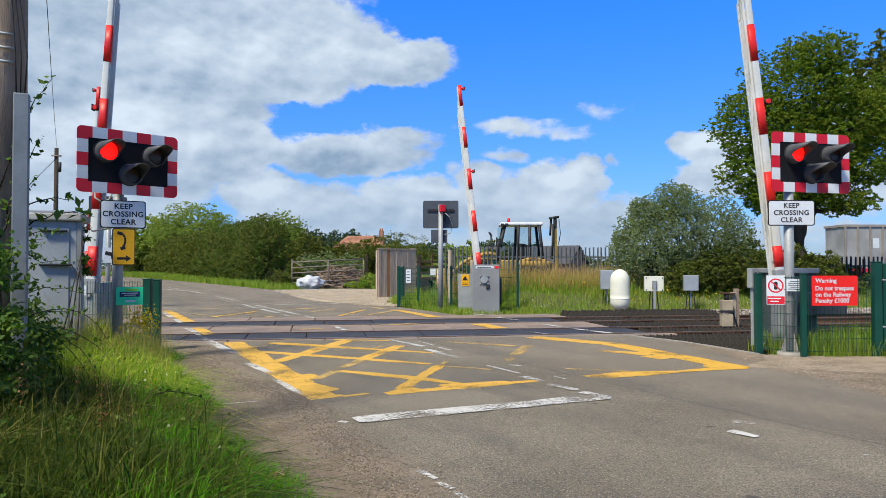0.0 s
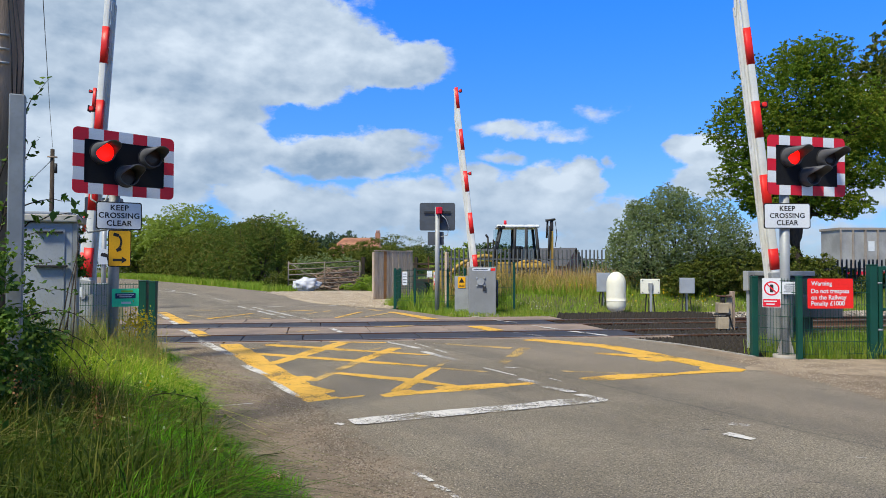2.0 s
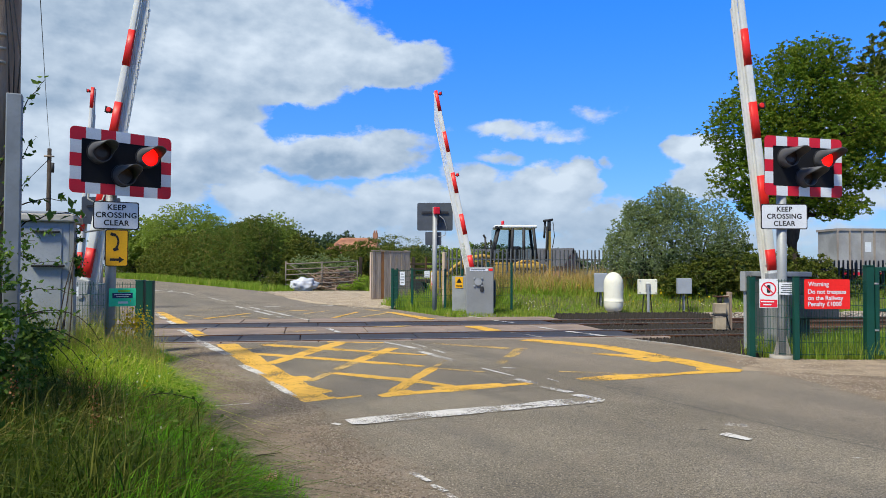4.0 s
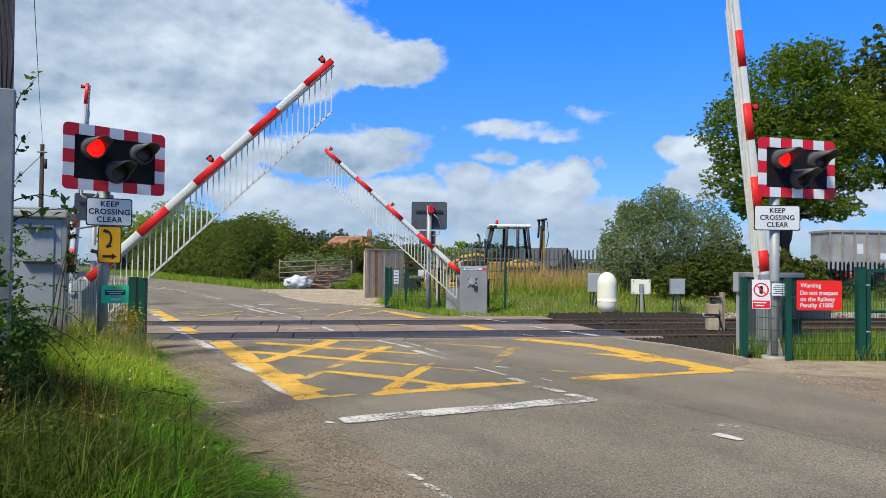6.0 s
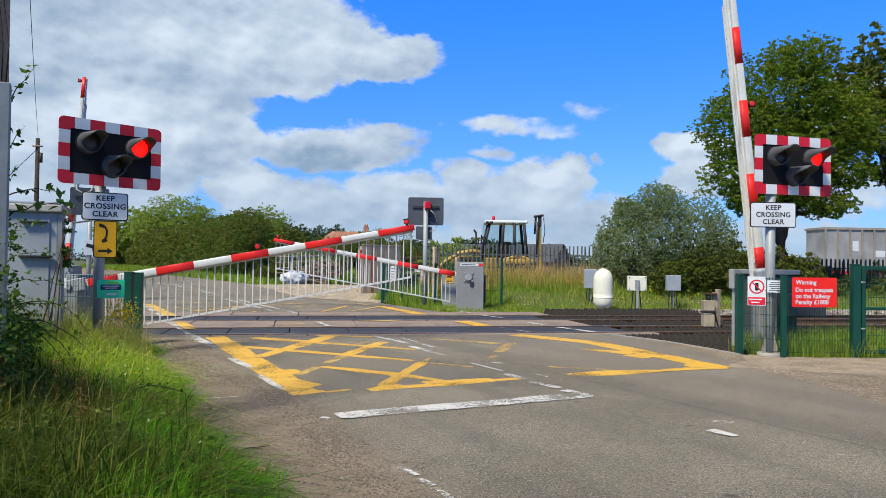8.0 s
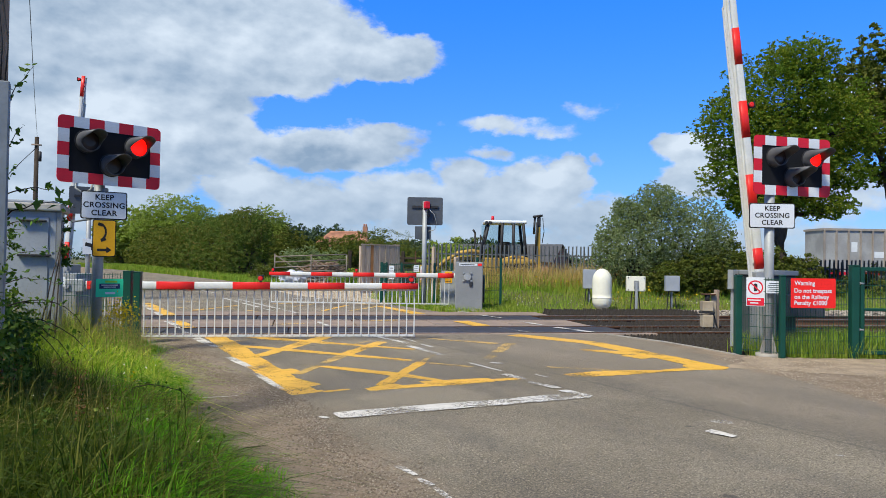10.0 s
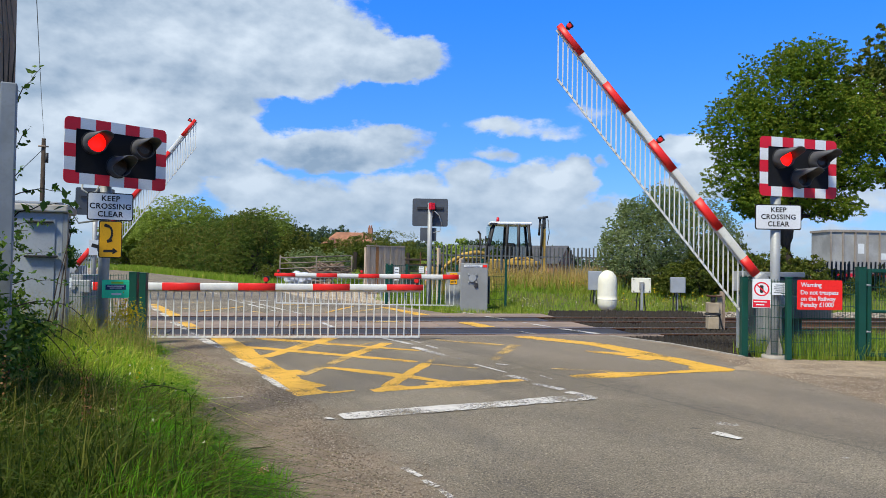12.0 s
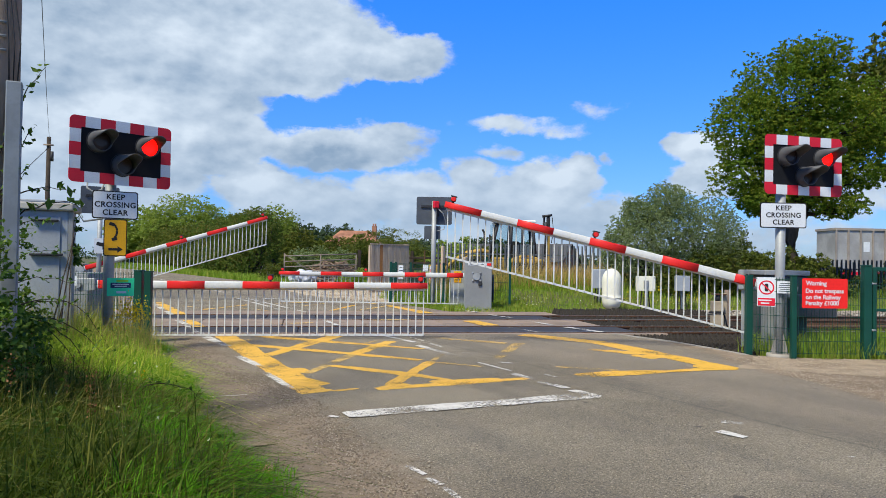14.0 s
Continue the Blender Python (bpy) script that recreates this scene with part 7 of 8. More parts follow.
TG = "dark studded guard panels laid beside the rails"
trespass_guard(14.95, 16.2, 10.95, 15.4, TG)
trespass_guard(13.55, 14.75, 9.95, 13.9, TG)
trespass_guard(12.4, 13.5, 9.95, 13.4, TG)
trespass_guard(11.4, 12.35, 9.95, 12.2, TG)
trespass_guard(16.4, 18.15, 11.05, 15.6, TG)
trespass_guard(18.35, 19.62, 11.05, 15.6, TG)
trespass_guard(19.85, 21.1, 12.0, 16.2, TG, 0.2, 0.15)
for k in range(22):
    bmx = rslab((-0.13, -1.25, -0.2), (0.13, 1.25, -0.06), 0.012, 1) if k == 0 else None
    if k == 0:
        SLEEPER = mesh_of("sleeper", bmx, M_CONCRETE)
    for c in (15.575, 18.985):
        x = 15.9 + 0.68 * k
        solid("sleeper", SLEEPER, None, "grey concrete sleeper under the rails", "sleeper", pose(x, rail_y(c, x), -0.1, 0, 0, TURN), "sleepers")

def camera_notice():
    part("camera_plate", plate(0.42, 0.5, 0.01, 0.02), M_SIGNWHITE, sig_fl, "white plate with a dark camera symbol", pose(0.05, -0.09, 1.75))
    part("camera_symbol", plate(0.24, 0.12, 0.004, 0.02), M_PRINT, sig_fl, "", pose(0.03, -0.098, 1.80, 0, 14, 0))
    part("camera_symbol", plate(0.06, 0.14, 0.004), M_PRINT, sig_fl, "", pose(0.12, -0.098, 1.70))
    part("yellow_box", rslab((0.2, -0.12, 1.2), (0.34, 0.0, 1.62), 0.02), M_SIGNYELLOW, sig_fl, "small yellow box")


camera_notice()
# fittings of the far barrier cabinet
part("name_strip", plate(0.54, 0.07, 0.006), M_SIGNWHITE, far_right, "white strip with unreadable print", pose(-0.11, 1.095, 1.36, 0, 0, 180))
part("strip_text", plate(0.42, 0.022, 0.004), M_BACKGREY, far_right, "", pose(-0.09, 1.100, 1.36, 0, 0, 180))
part("strip_end", plate(0.12, 0.07, 0.006), M_SIGNRED, far_right, "red end of the strip", pose(-0.46, 1.095, 1.36, 0, 0, 180))
wheel = part("crank_boss", rod(bmesh.new(), (-0.09, 1.09, 1.0), (-0.09, 1.15, 1.0), 0.11, n=18), M_GALV, far_right, "round crank boss")
for k in range(4):
    a = radians(45 + 90 * k)
    part("boss_bolt", rod(bmesh.new(), (-0.09 + 0.16 * math.cos(a), 1.09, 1.0 + 0.16 * math.sin(a)), (-0.09 + 0.16 * math.cos(a), 1.13, 1.0 + 0.16 * math.sin(a)), 0.028, n=8), M_GALV, wheel)
part("lock", rslab((-0.25, 1.09, 0.72), (-0.15, 1.13, 0.86), 0.01), M_HOOD, far_right)
bm = bmesh.new()
rod(bm, (-0.58, 0.42, 0.62), (-0.62, 0.42, 0.62), 0.42, n=20)
part("counterweight_disc", bm, M_BACKGREY, far_right, "dark round counterweight plate")

f_far = mesh_fence([(9.35, 23.25), (9.85, 22.72), (10.35, 22.1), (10.62, 21.75), (11.0, 21.25)], 1.35, "dark green welded mesh fence round the far signal", None, 0.07)
f_far2 = mesh_fence([(11.0, 19.55), (12.0, 19.8)], 1.55, "dark green mesh panel beside the far barrier cabinet", None, 0.07)
f_far3 = mesh_fence([(9.35, 23.3), (10.4, 25.4), (12.0, 25.0)], 1.35, "dark green mesh fence enclosing the far compound", None, 0.08)
no_entry_notice(pose(10.35, 22.05, 1.05, 0, 0, -30) @ pose(0, -0.06, 0), 0.18, 0.44, "small red and white prohibition notice on the far fence")
notice(pose(9.6, 22.95, 1.05, 0, 0, -38) @ pose(0, -0.06, 0), 0.17, 0.46, "narrow white notice on the far mesh fence", 4)
notice(pose(10.2, 22.25, 1.2, 0, 0, -38) @ pose(0, -0.06, 0), 0.18, 0.22, "small white notice on the far mesh fence", 3)


def hazard_plate():
    root = thing("hazard_sign", pose(10.55, 20.6, 0, 0, 0, -28), "yellow hazard sign on a grey post plate", "sign")
    part("back_plate", rslab((-0.22, 0.0, 0.0), (0.22, 0.03, 1.15), 0.006, 1), M_GALV, root, "grey plate")
    part("plate", plate(0.24, 0.36, 0.006, 0.008), M_SIGNYELLOW, root, "yellow plate", pose(0, -0.01, 0.95))
    bm = bmesh.new()
    bm.faces.new([bm.verts.new(p) for p in ((-0.09, -0.0145, 0.94), (0.09, -0.0145, 0.94), (0, -0.0145, 1.09))])
    part("triangle", bm, M_PRINT, root, "black triangle")
    for z in (0.86, 0.82):
        part("text_bar", plate(0.18, 0.018, 0.003), M_PRINT, root, "", pose(0, -0.013, z))


hazard_plate()
for x, y, h in ((11.0, 22.6, 1.95), (11.55, 22.0, 1.6)):
    bm = rslab((-0.06, -0.06, -0.2), (0.06, 0.06, h), 0.012, 1)
    solid("timber_post", bm, M_BOARD, "square pale timber post by the far fence", "post", pose(x, y, 0, 0, 0, 20), "timber posts")


def palisade(x0, x1, c, top, material, label, pitch=0.155, z0=0.05, width=0.07):
    """Steel palisade: pales with pointed, splayed heads on two rails between posts."""
    root = thing("palisade_fence", pose(0, c, 0, 0, 0, TURN), label, "fence", "palisade fences")
    co = math.cos(radians(TURN))
    h = top - z0
    bm = bmesh.new()
    w = width / 2
    prof = [(-w, 0.015), (-w * 0.35, -0.012), (w * 0.35, -0.012), (w, 0.015)]
    for k in range(3):
        (xa, ya), (xb, yb) = prof[k], prof[k + 1]
        tips = [(h - 0.16, h - 0.02), (h - 0.04, h - 0.04), (h - 0.02, h - 0.16)][k]
        v = [bm.verts.new(p) for p in ((xa, ya, 0), (xb, yb, 0), (xb, yb, tips[1]), ((xa + xb) / 2 + (k - 1) * 0.012, (ya + yb) / 2, h), (xa, ya, tips[0]))]
        b = [bm.verts.new((p.co.x, p.co.y + 0.006, p.co.z)) for p in v]
        bm.faces.new(v)
        bm.faces.new(b[::-1])
        for i in range(5):
            bm.faces.new((v[i], b[i], b[(i + 1) % 5], v[(i + 1) % 5]))
    me = mesh_of("pale", bm, material)
    n = int((x1 - x0) / co / pitch)
    for i in range(n):
        part("pale", me, None, root, "", pose(x0 / co + i * pitch, 0, z0 + random.uniform(-0.012, 0.012), 0, random.uniform(-0.6, 0.6), 0))
    for z in (z0 + 0.35, top - 0.38):
        part("rail", slab(bmesh.new(), (x0 / co - 0.1, 0.022, z - 0.025), (x1 / co + 0.1, 0.06, z + 0.025)), material, root)
    post = mesh_of("post", slab(bmesh.new(), (-0.04, 0.06, -0.3), (0.04, 0.14, top - 0.1)), material)
    for i in range(int((x1 - x0) / co / 2.75) + 1):
        part("post", post, None, root, "", pose(x0 / co + i * 2.75, 0, 0))


palisade(11.5, 21.5, 27.5, 2.12, mat("dulled galvanised steel", (0.15, 0.16, 0.165), (0.11, 0.118, 0.12), 2.0, 0.6, 0.3), "grey galvanised steel palisade fence before the yard", 0.16, 0.1, 0.055)
palisade(19.5, 42, 26.4, 1.78, mat("dark painted steel", (0.03, 0.035, 0.035), (0.05, 0.05, 0.048), 2.0, 0.6), "dark painted steel palisade fence under the trees", 0.2, 0.05, 0.08)


# ---- yard, machine and buildings ----
def backhoe():
    """A wheeled digger with a glazed cab: only its upper half shows over the fence."""
    yel = mat("digger yellow paint", (0.50, 0.31, 0.05), (0.30, 0.19, 0.05), 1.5, 0.6, 0, 0.08, 25.0)
    tyre = mat("tyre rubber", (0.02, 0.02, 0.02), (0.035, 0.033, 0.03), 4.0, 0.85, 0, 0.4, 30.0)
    m_glass, t, b, _ = nodes_of("tinted glass")
    b.inputs["Base Color"].default_value = (0.75, 0.85, 0.88, 1)
    b.inputs["Transmission Weight"].default_value, b.inputs["Roughness"].default_value, b.inputs["IOR"].default_value = 1.0, 0.02, 1.05
    root = thing("backhoe_loader", pose(16.35, 26.9, 0.1, 0, 0, -27), "yellow backhoe loader with a dark glazed cab in the yard", "digger")
    part("chassis", rslab((-2.0, -0.45, 0.55), (1.5, 0.45, 1.05), 0.05), yel, root)
    bonnet = part("bonnet", rslab((-2.2, -0.5, 1.0), (-0.75, 0.5, 1.62), 0.12, 3), yel, root, "yellow engine cover")
    for k in range(5):
        part("grille_slot", slab(bmesh.new(), (-1.9 + 0.2 * k, -0.508, 1.15), (-1.78 + 0.2 * k, -0.49, 1.45)), M_HOOD, bonnet)
    cab = part("cab_floor", rslab((-0.8, -0.72, 1.0), (0.9, 0.72, 1.55), 0.04), yel, root)
    part("roof", rslab((-0.82, -0.78, 3.0), (0.98, 0.78, 3.13), 0.05, 3), M_BORDER_W, root, "pale cab roof")
    for x0, x1, y in ((-0.95, -0.62, -0.7), (-0.95, -0.62, 0.7), (-0.1, -0.05, -0.72), (-0.1, -0.05, 0.72), (0.98, 0.82, -0.7), (0.98, 0.82, 0.7), (0.42, 0.42, -0.72)):
        part("cab_pillar", rod(bmesh.new(), (x0, y, 1.5), (x1, y, 3.02), 0.065, n=8), M_HOOD, root, "black pillar")
    for lo, hi in (((-0.9, -0.71, 1.6), (-0.12, -0.70, 2.98)), ((-0.04, -0.71, 1.6), (0.86, -0.70, 2.98)), ((-0.9, 0.70, 1.6), (0.86, 0.71, 2.98))):
        part("window", slab(bmesh.new(), lo, hi), m_glass, root, "tinted cab glass").visible_shadow = False
    part("seat", rslab((-0.1, -0.28, 1.5), (0.35, 0.28, 2.25), 0.1, 3), M_HOOD, root, "black seat")
    part("steering_column", rod(bmesh.new(), (-0.5, 0, 1.5), (-0.38, 0, 2.1), 0.04, n=8), M_HOOD, root)
    part("exhaust", rod(bmesh.new(), (-1.15, -0.3, 1.6), (-1.18, -0.3, 2.62), 0.045, n=10), M_HOOD, root, "black exhaust stack")
    part("exhaust_cap", rod(bmesh.new(), (-1.18, -0.3, 2.6), (-1.27, -0.3, 2.74), 0.045, n=10), M_HOOD, root)
    part("mirror", rslab((-1.0, -0.98, 2.1), (-0.94, -0.82, 2.5), 0.02), M_HOOD, root)
    part("mirror_arm", rod(bmesh.new(), (-0.75, -0.72, 2.4), (-0.97, -0.9, 2.42), 0.02, n=6), M_HOOD, root)
    part("beacon", rod(bmesh.new(), (-0.45, -0.5, 3.13), (-0.45, -0.5, 3.32), 0.07, 0.055, n=12), M_BORDER_R, root, "red beacon")
    for x in (-0.72, -0.55):
        part("work_lamp", rslab((x - 0.07, -0.85, 2.96), (x + 0.07, -0.75, 3.08), 0.02), M_HOOD, root)
    arm = part("boom_arm", rslab((1.48, -0.11, 0.9), (1.64, 0.11, 2.9), 0.03), yel, root, "raised yellow digging arm")
    part("ram", rod(bmesh.new(), (1.42, -0.2, 1.6), (1.46, -0.2, 3.1), 0.045, n=10), M_HOOD, arm)
    part("dipper", rslab((1.50, -0.10, 2.9), (1.64, 0.10, 3.34), 0.03), M_HOOD, arm, "dark folded dipper")
    part("dipper_head", rod(bmesh.new(), (1.30, -0.1, 3.34), (1.72, -0.1, 3.40), 0.05, n=8), M_HOOD, arm)
    part("link", rod(bmesh.new(), (1.36, 0.0, 2.6), (1.40, 0.0, 3.36), 0.045, n=8), M_HOOD, arm, "dark link bar")
    part("hose", tube_path(bmesh.new(), [(1.70, -0.12, 2.2), (1.78, -0.14, 2.7), (1.72, -0.12, 3.3)], 0.02, 6), M_HOOD, arm, "black hose")
    for y in (-0.66, 0.66):
        part("loader_arm", tube_path(bmesh.new(), [(-3.0, y, 0.8), (-2.5, y, 1.35), (-1.9, y, 1.72), (-1.3, y, 1.82), (-0.75, y, 1.72)], [0.07, 0.085, 0.095, 0.095, 0.08], 8), yel, root, "bent yellow loader arm")
        part("loader_ram", rod(bmesh.new(), (-0.9, y, 1.15), (-2.1, y, 1.45), 0.05, n=8), M_HOOD, root, "dark hydraulic ram")
    part("fender_arch", tube_path(bmesh.new(), [(-0.2, -0.85, 1.15), (0.05, -0.85, 1.5), (0.55, -0.85, 1.66), (1.05, -0.85, 1.5), (1.3, -0.85, 1.15)], 0.06, 8), yel, root, "yellow wheel arch")
    part("bucket", rslab((-3.5, -1.0, 0.35), (-2.85, 1.0, 1.2), 0.06), yel, root)
    for x, y, r in ((0.55, -0.85, 0.75), (0.55, 0.85, 0.75), (-1.6, -0.8, 0.55), (-1.6, 0.8, 0.55)):
        w = part("wheel", rod(bmesh.new(), (x, y - 0.2, r - 0.05), (x, y + 0.2, r - 0.05), r, n=24), tyre, root, "black tyre")
        part("rim", rod(bmesh.new(), (x, y - 0.22, r - 0.05), (x, y + 0.22, r - 0.05), r * 0.52, n=18), yel, w, "yellow rim")
    part("mudguard", rslab((-0.1, -1.08, 1.3), (1.3, -0.65, 1.5), 0.06), yel, root)


backhoe()


def tiled_house():
    brick = mat("weathered brick", (0.30, 0.14, 0.09), (0.38, 0.20, 0.13), 1.5, 0.85, 0, 0.2, 12.0)
    tile = mat("orange clay tiles", (0.42, 0.20, 0.12), (0.27, 0.125, 0.08), 0.8, 0.8, 0, 0.6, 6.0, 0.05)
    root = thing("house", pose(49.2, 142.7, 0, 0, 0, -30), "brick farmhouse with an orange clay-tiled roof", "house")
    part("walls", slab(bmesh.new(), (-5.2, -3.5, -0.5), (5.2, 3.5, 4.9)), brick, root, "red brick walls")
    bm = bmesh.new()
    v = [bm.verts.new(p) for p in ((-5.6, -3.9, 4.8), (5.6, -3.9, 4.8), (5.6, 3.9, 4.8), (-5.6, 3.9, 4.8), (-3.0, 0, 7.6), (3.0, 0, 7.6))]
    for f in ((0, 1, 5, 4), (1, 2, 5), (2, 3, 4, 5), (3, 0, 4), (3, 2, 1, 0)):
        bm.faces.new([v[i] for i in f])
    roof = part("roof", bm, tile, root, "orange clay tiles")
    for i in range(10):
        z = 4.95 + i * 0.26
        k = (z - 4.8) / 2.8
        part("tile_course", slab(bmesh.new(), (-5.6 + 2.6 * k, -3.95 + 3.9 * k, z - 0.03), (5.6 - 2.6 * k, -3.85 + 3.9 * k, z + 0.04)), tile, roof)
    bm = bmesh.new()
    v = [bm.verts.new(p) for p in ((-4.3, -4.9, 4.4), (-1.7, -4.9, 4.4), (-3.0, -4.9, 6.3), (-4.3, -2, 4.4), (-1.7, -2, 4.4), (-3.0, -1.6, 6.3))]
    for f in ((0, 1, 2), (0, 2, 5, 3), (2, 1, 4, 5), (3, 4, 1, 0)):
        bm.faces.new([v[i] for i in f])
    part("gable", bm, tile, root, "small front gable")
    ch = part("chimney", slab(bmesh.new(), (3.6, -0.5, 5.8), (4.5, 0.5, 8.6)), brick, root, "brick chimney")
    for x in (3.85, 4.25):
        part("chimney_pot", rod(bmesh.new(), (x, 0, 8.6), (x, 0, 9.1), 0.16, n=10), tile, ch)
    for x in (-3, 0, 3):
        w = part("window", slab(bmesh.new(), (x - 0.6, -3.56, 1.0), (x + 0.6, -3.5, 2.3)), M_SIGNWHITE, root, "white window frame")
        part("pane", slab(bmesh.new(), (x - 0.5, -3.6, 1.1), (x + 0.5, -3.565, 2.2)), M_LENS_OFF, w)


tiled_house()


def barn():
    brick = mat("barn brick", (0.30, 0.15, 0.11), (0.36, 0.20, 0.15), 1.5, 0.85, 0, 0.2, 12.0)
    slate = mat("grey slate", (0.085, 0.085, 0.095), (0.06, 0.06, 0.067), 1.5, 0.7, 0, 0.4, 8.0)
    root = thing("barn", pose(39.6, 59.0, -0.35, 0, 0, -54), "low brick barn with a grey slate roof", "barn")
    part("wall_block", slab(bmesh.new(), (-8, -2.6, -0.5), (2.6, 2.6, 2.0)), brick, root, "brick walls")
    bm = bmesh.new()
    v = [bm.verts.new(p) for p in ((-8.3, -2.9, 1.95), (2.8, -2.9, 1.95), (2.8, 2.9, 1.95), (-8.3, 2.9, 1.95), (-8.3, 0, 3.7), (2.8, 0, 3.7))]
    for f in ((0, 1, 5, 4), (2, 3, 4, 5), (3, 2, 1, 0)):
        bm.faces.new([v[i] for i in f])
    part("roof", bm, slate, root, "grey slates")
    for x in (-7.98, 2.58):
        bm = bmesh.new()
        bm.faces.new([bm.verts.new(p) for p in ((x, -2.6, 2.0), (x, 2.6, 2.0), (x, 0, 3.6))])
        part("gable_end", bm, brick, root, "brick gable")
    # no holes cut: dark slabs on the wall give the shade of openings
    for x in (-6, -3, 0):
        part("opening", slab(bmesh.new(), (x - 0.6, -2.64, 0.3), (x + 0.6, -2.58, 1.5)), M_HOOD, root, "dark slab for the shade in an opening")


barn()


def freight_wagon():
    side = mat("grey wagon side", (0.36, 0.355, 0.35), (0.25, 0.245, 0.24), 0.6, 0.6, 0.1, 0.15, 8.0, 0.01)
    rib = mat("brownish wagon rib", (0.34, 0.29, 0.25), (0.26, 0.22, 0.19), 1.0, 0.7, 0.1, 0.1, 12.0)
    root = thing("freight_wagon", pose(60.5, 36.95, 0, 0, 0, -24), "long grey ribbed freight wagon standing in a siding", "wagon")
    part("body", slab(bmesh.new(), (-7, -1.4, 1.2), (7, 1.4, 4.5)), side, root, "grey panelled side")
    part("top_rail", slab(bmesh.new(), (-7.1, -1.5, 4.5), (7.1, 1.5, 4.68)), rib, root)
    part("sole_bar", slab(bmesh.new(), (-7.1, -1.45, 0.95), (7.1, 1.45, 1.2)), M_BORDER_R, root, "red lower beam")
    for i in range(15):
        part("rib", slab(bmesh.new(), (-7 + i - 0.06, -1.52, 1.2), (-7 + i + 0.06, -1.4, 4.5)), rib, root)
    for x, z, w, h in ((-4.5, 3.2, 0.5, 0.8), (-2.4, 2.6, 0.9, 0.5), (0.6, 3.4, 0.6, 0.6), (3.3, 2.9, 0.5, 0.9)):
        part("data_panel", plate(w, h, 0.01), M_SIGNWHITE, root, "pale marking panel", pose(x, -1.41, z))
    for x in (-5.5, -3.9, 3.9, 5.5):
        part("wheel", rod(bmesh.new(), (x, -0.9, 0.46), (x, -0.75, 0.46), 0.46, n=18), M_RUST, root)


freight_wagon()


def board_fence():
    a, b = Vector((11.25, 30.4, 0)), Vector((13.35, 31.1, 0))
    root = thing("board_fence", pose(a.x, a.y, 0, 0, 0, math.degrees(math.atan2(b.y - a.y, b.x - a.x))), "tall silvered timber board fence by the yard entrance", "fence")
    n, L = 13, (b - a).length
    for i in range(n):
        h = 2.12 + random.uniform(-0.03, 0.03) + 0.006 * i
        part("board", rslab((i * L / n + 0.004, -0.012, 0.02), ((i + 1) * L / n - 0.006, 0.012, h), 0.003, 1), M_BOARD if i != 3 else mat("rusty stained board", (0.45, 0.20, 0.07), (0.34, 0.16, 0.07), 3.0, 0.85), root, "", pose(0, random.uniform(-0.006, 0.006), 0, 0, random.uniform(-0.4, 0.4), 0))
    part("cap_rail", slab(bmesh.new(), (-0.03, -0.03, 2.14), (L + 0.03, 0.03, 2.19)), M_BOARD, root)
    for x in (0, L / 2, L):
        part("post", slab(bmesh.new(), (x - 0.05, 0.02, -0.3), (x + 0.05, 0.12, 2.1)), M_BOARD, root)


board_fence()


M_GATE = mat("dull rusting gate steel", (0.26, 0.23, 0.19), (0.19, 0.15, 0.115), 2.0, 0.7, 0.2)


def field_gate(a, b, h, label):
    a, b = Vector((*a, 0)), Vector((*b, 0))
    L = (b - a).length
    root = thing("field_gate", pose(a.x, a.y, 0, 0, 0, math.degrees(math.atan2(b.y - a.y, b.x - a.x))), label, "gate", "field gates")
    for k in range(6):
        z = 0.2 + (h - 0.2) * (k / 5) ** 1.15
        part("bar", rod(bmesh.new(), (0, 0, z - 0.12), (L, 0, z + 0.1), 0.035, n=8), M_GATE, root)
    for x in (0, L / 2, L):
        part("stile", rod(bmesh.new(), (x, 0, 0.0), (x, 0, h + 0.06), 0.04, n=8), M_GATE, root)
    part("brace", rod(bmesh.new(), (0, 0.02, h), (L / 2, 0.02, 0.25), 0.03, n=8), M_GATE, root)
    part("hanging_post", rslab((L + 0.1, -0.1, -0.3), (L + 0.3, 0.1, h + 0.35), 0.02, 1), M_TEETH, root, "dark timber post")


field_gate((11.2, 46.0), (15.6, 44.9), 1.75, "galvanised tubular field gate before a brush pile")
field_gate((16.6, 44.5), (18.6, 43.2), 1.75, "weathered rail hurdle beside the field gate")


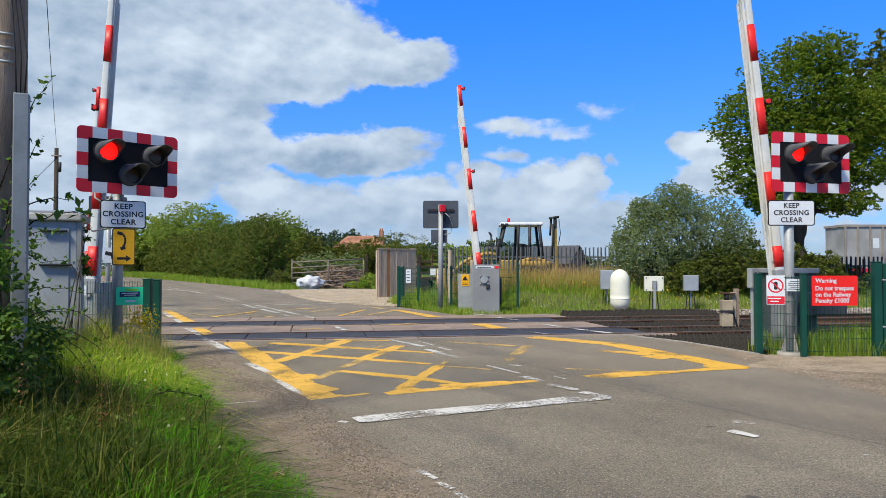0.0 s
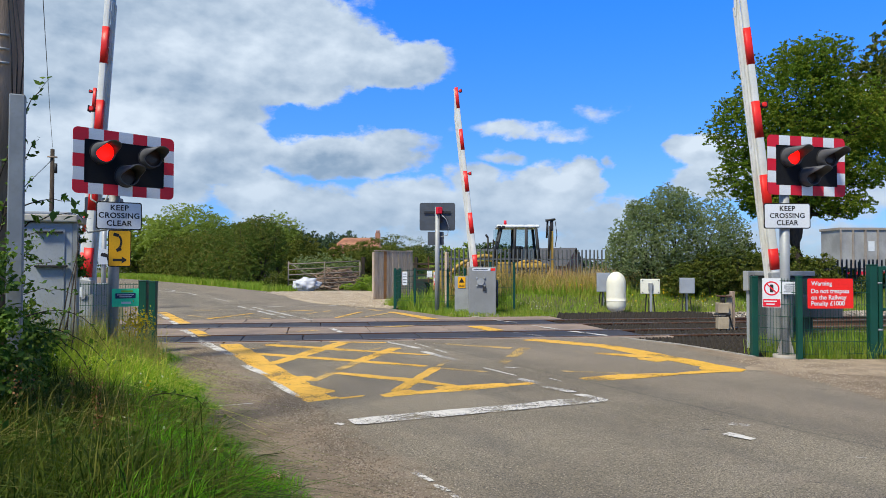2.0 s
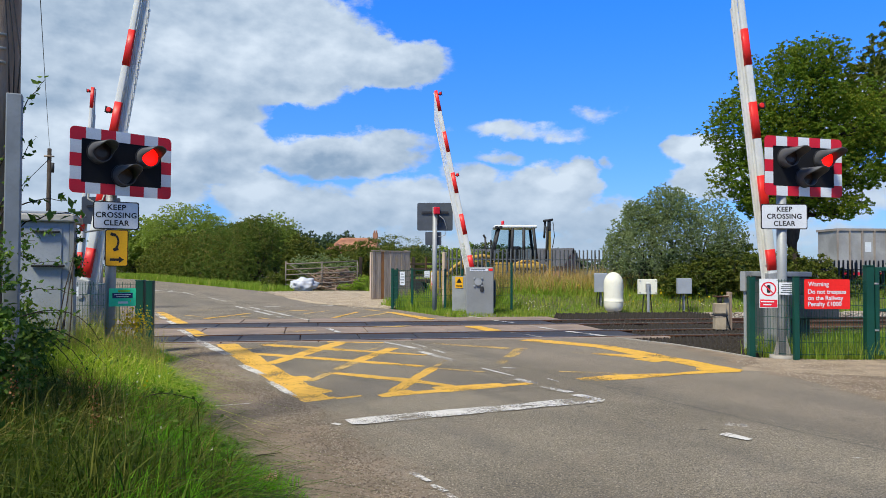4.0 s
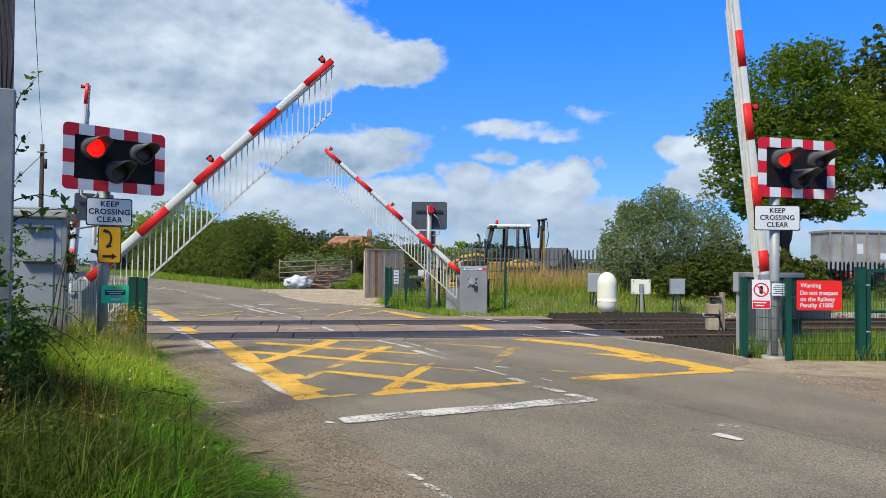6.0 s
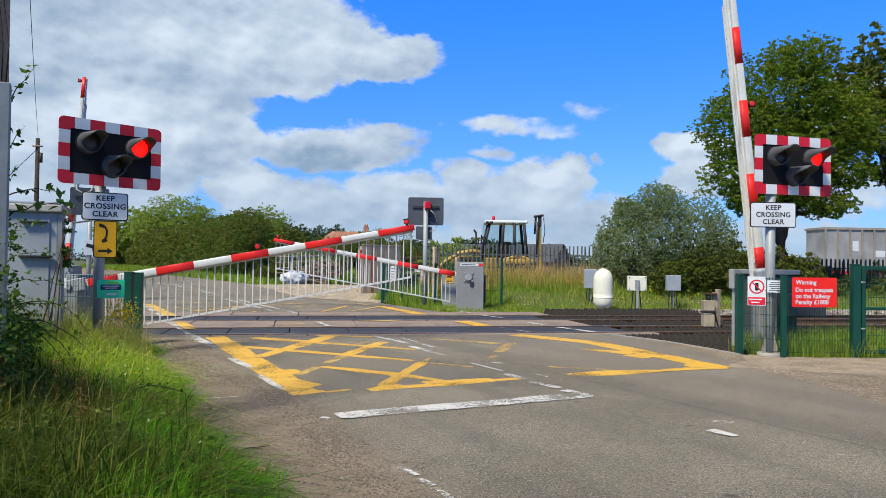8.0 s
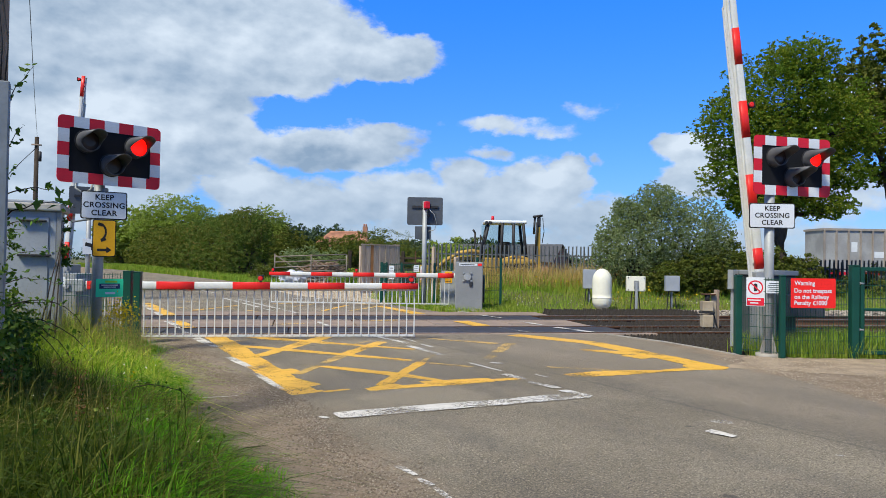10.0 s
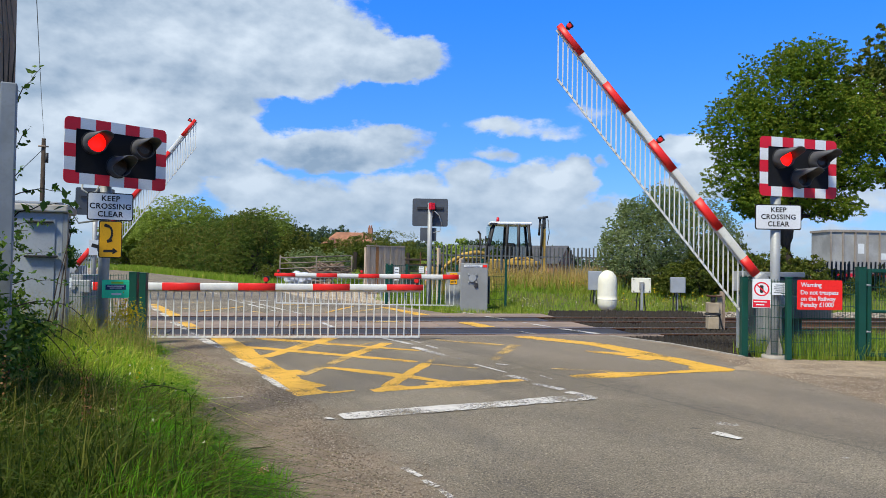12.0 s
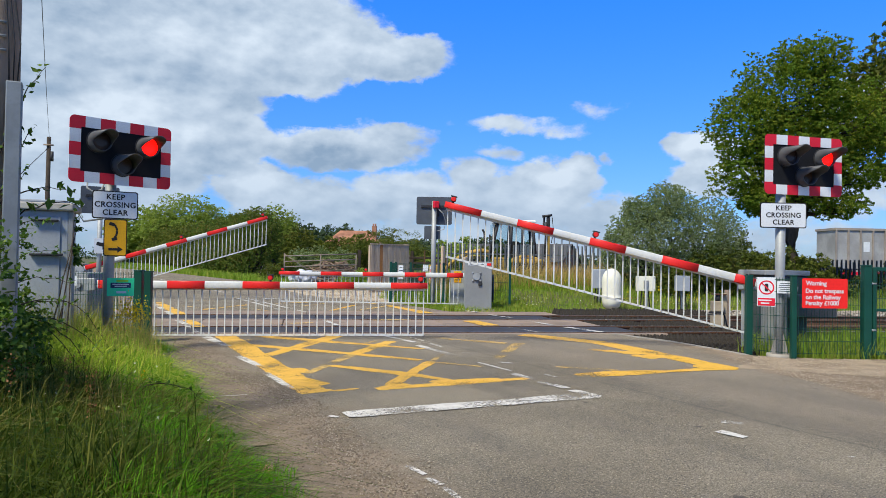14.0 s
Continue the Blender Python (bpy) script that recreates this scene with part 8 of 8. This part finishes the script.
def brush_pile():
    rnd = random.Random(12)
    bm = bmesh.new()
    for _ in range(420):
        x, y = rnd.gauss(0, 1.3), rnd.gauss(0, 1.0)
        z = max(0.05, 1.5 * math.exp(-(x * x + y * y) / 3.2) * rnd.random())
        a, e, l = rnd.uniform(0, 6.28), rnd.uniform(-0.5, 0.5), rnd.uniform(0.5, 1.6)
        d = Vector((math.cos(a) * math.cos(e), math.sin(a) * math.cos(e), math.sin(e))) * l / 2
        rod(bm, Vector((x, y, z)) - d, Vector((x, y, z)) + d, rnd.uniform(0.02, 0.06), rnd.uniform(0.01, 0.03), 5, False)
    solid("brush_pile", bm, mat("cut brown branches", (0.30, 0.21, 0.15), (0.19, 0.13, 0.10), 2.0, 0.9), "heap of cut brown branches behind the gate", "brush pile", pose(14.8, 47.4, 0), "", "stuff")


brush_pile()


def rubble_sack():
    bm = bmesh.new()
    bmesh.ops.create_icosphere(bm, subdivisions=4, radius=1)
    for v in bm.verts:
        n = noise.noise(v.co * 2.1) * 0.35 + noise.noise(v.co * 5.3) * 0.16 + abs(noise.noise(v.co * 9)) * 0.1
        v.co = v.co * (1 + n)
        v.co = Vector((v.co.x * 0.78, v.co.y * 0.5, max(-0.4, v.co.z * 0.42)))
    for f in bm.faces:
        f.smooth = True
    solid("builders_sack", bm, mat("white woven plastic", (0.56, 0.57, 0.61), (0.40, 0.42, 0.47), 2.0, 0.5, 0, 0.4, 14.0, 0.03), "crumpled white builders' sack lying by the road", "sack", pose(11.75, 43.6, 0.36, 0, 0, -20))


rubble_sack()


def trailer():
    root = thing("farm_trailer", pose(14.6, 33.0, 0, 0, 0, -30), "dark low farm trailer parked in the yard", "trailer")
    part("bed", rslab((-1.6, -0.9, 0.7), (1.6, 0.9, 0.85), 0.03, 1), M_TEETH, root)
    for z in (1.0, 1.3, 1.55):
        part("side_rail", rslab((-1.6, -0.92, z), (1.6, -0.88, z + 0.1), 0.01, 1), M_TEETH, root)
    for x in (-1.55, -0.5, 0.5, 1.55):
        part("stanchion", rod(bmesh.new(), (x, -0.92, 0.7), (x, -0.92, 1.95), 0.03, n=6), M_RUST, root)
    for y in (-0.85, 0.85):
        part("wheel", rod(bmesh.new(), (0, y - 0.12, 0.4), (0, y + 0.12, 0.4), 0.42, n=18), M_HOOD, root)
    part("red_crate", rslab((0.9, -0.8, 0.85), (1.35, -0.4, 1.3), 0.02), M_BORDER_R, root, "red crate")


trailer()


def motions():
    for ob, rows in MOVES:
        walk(ob, rows)


motions()
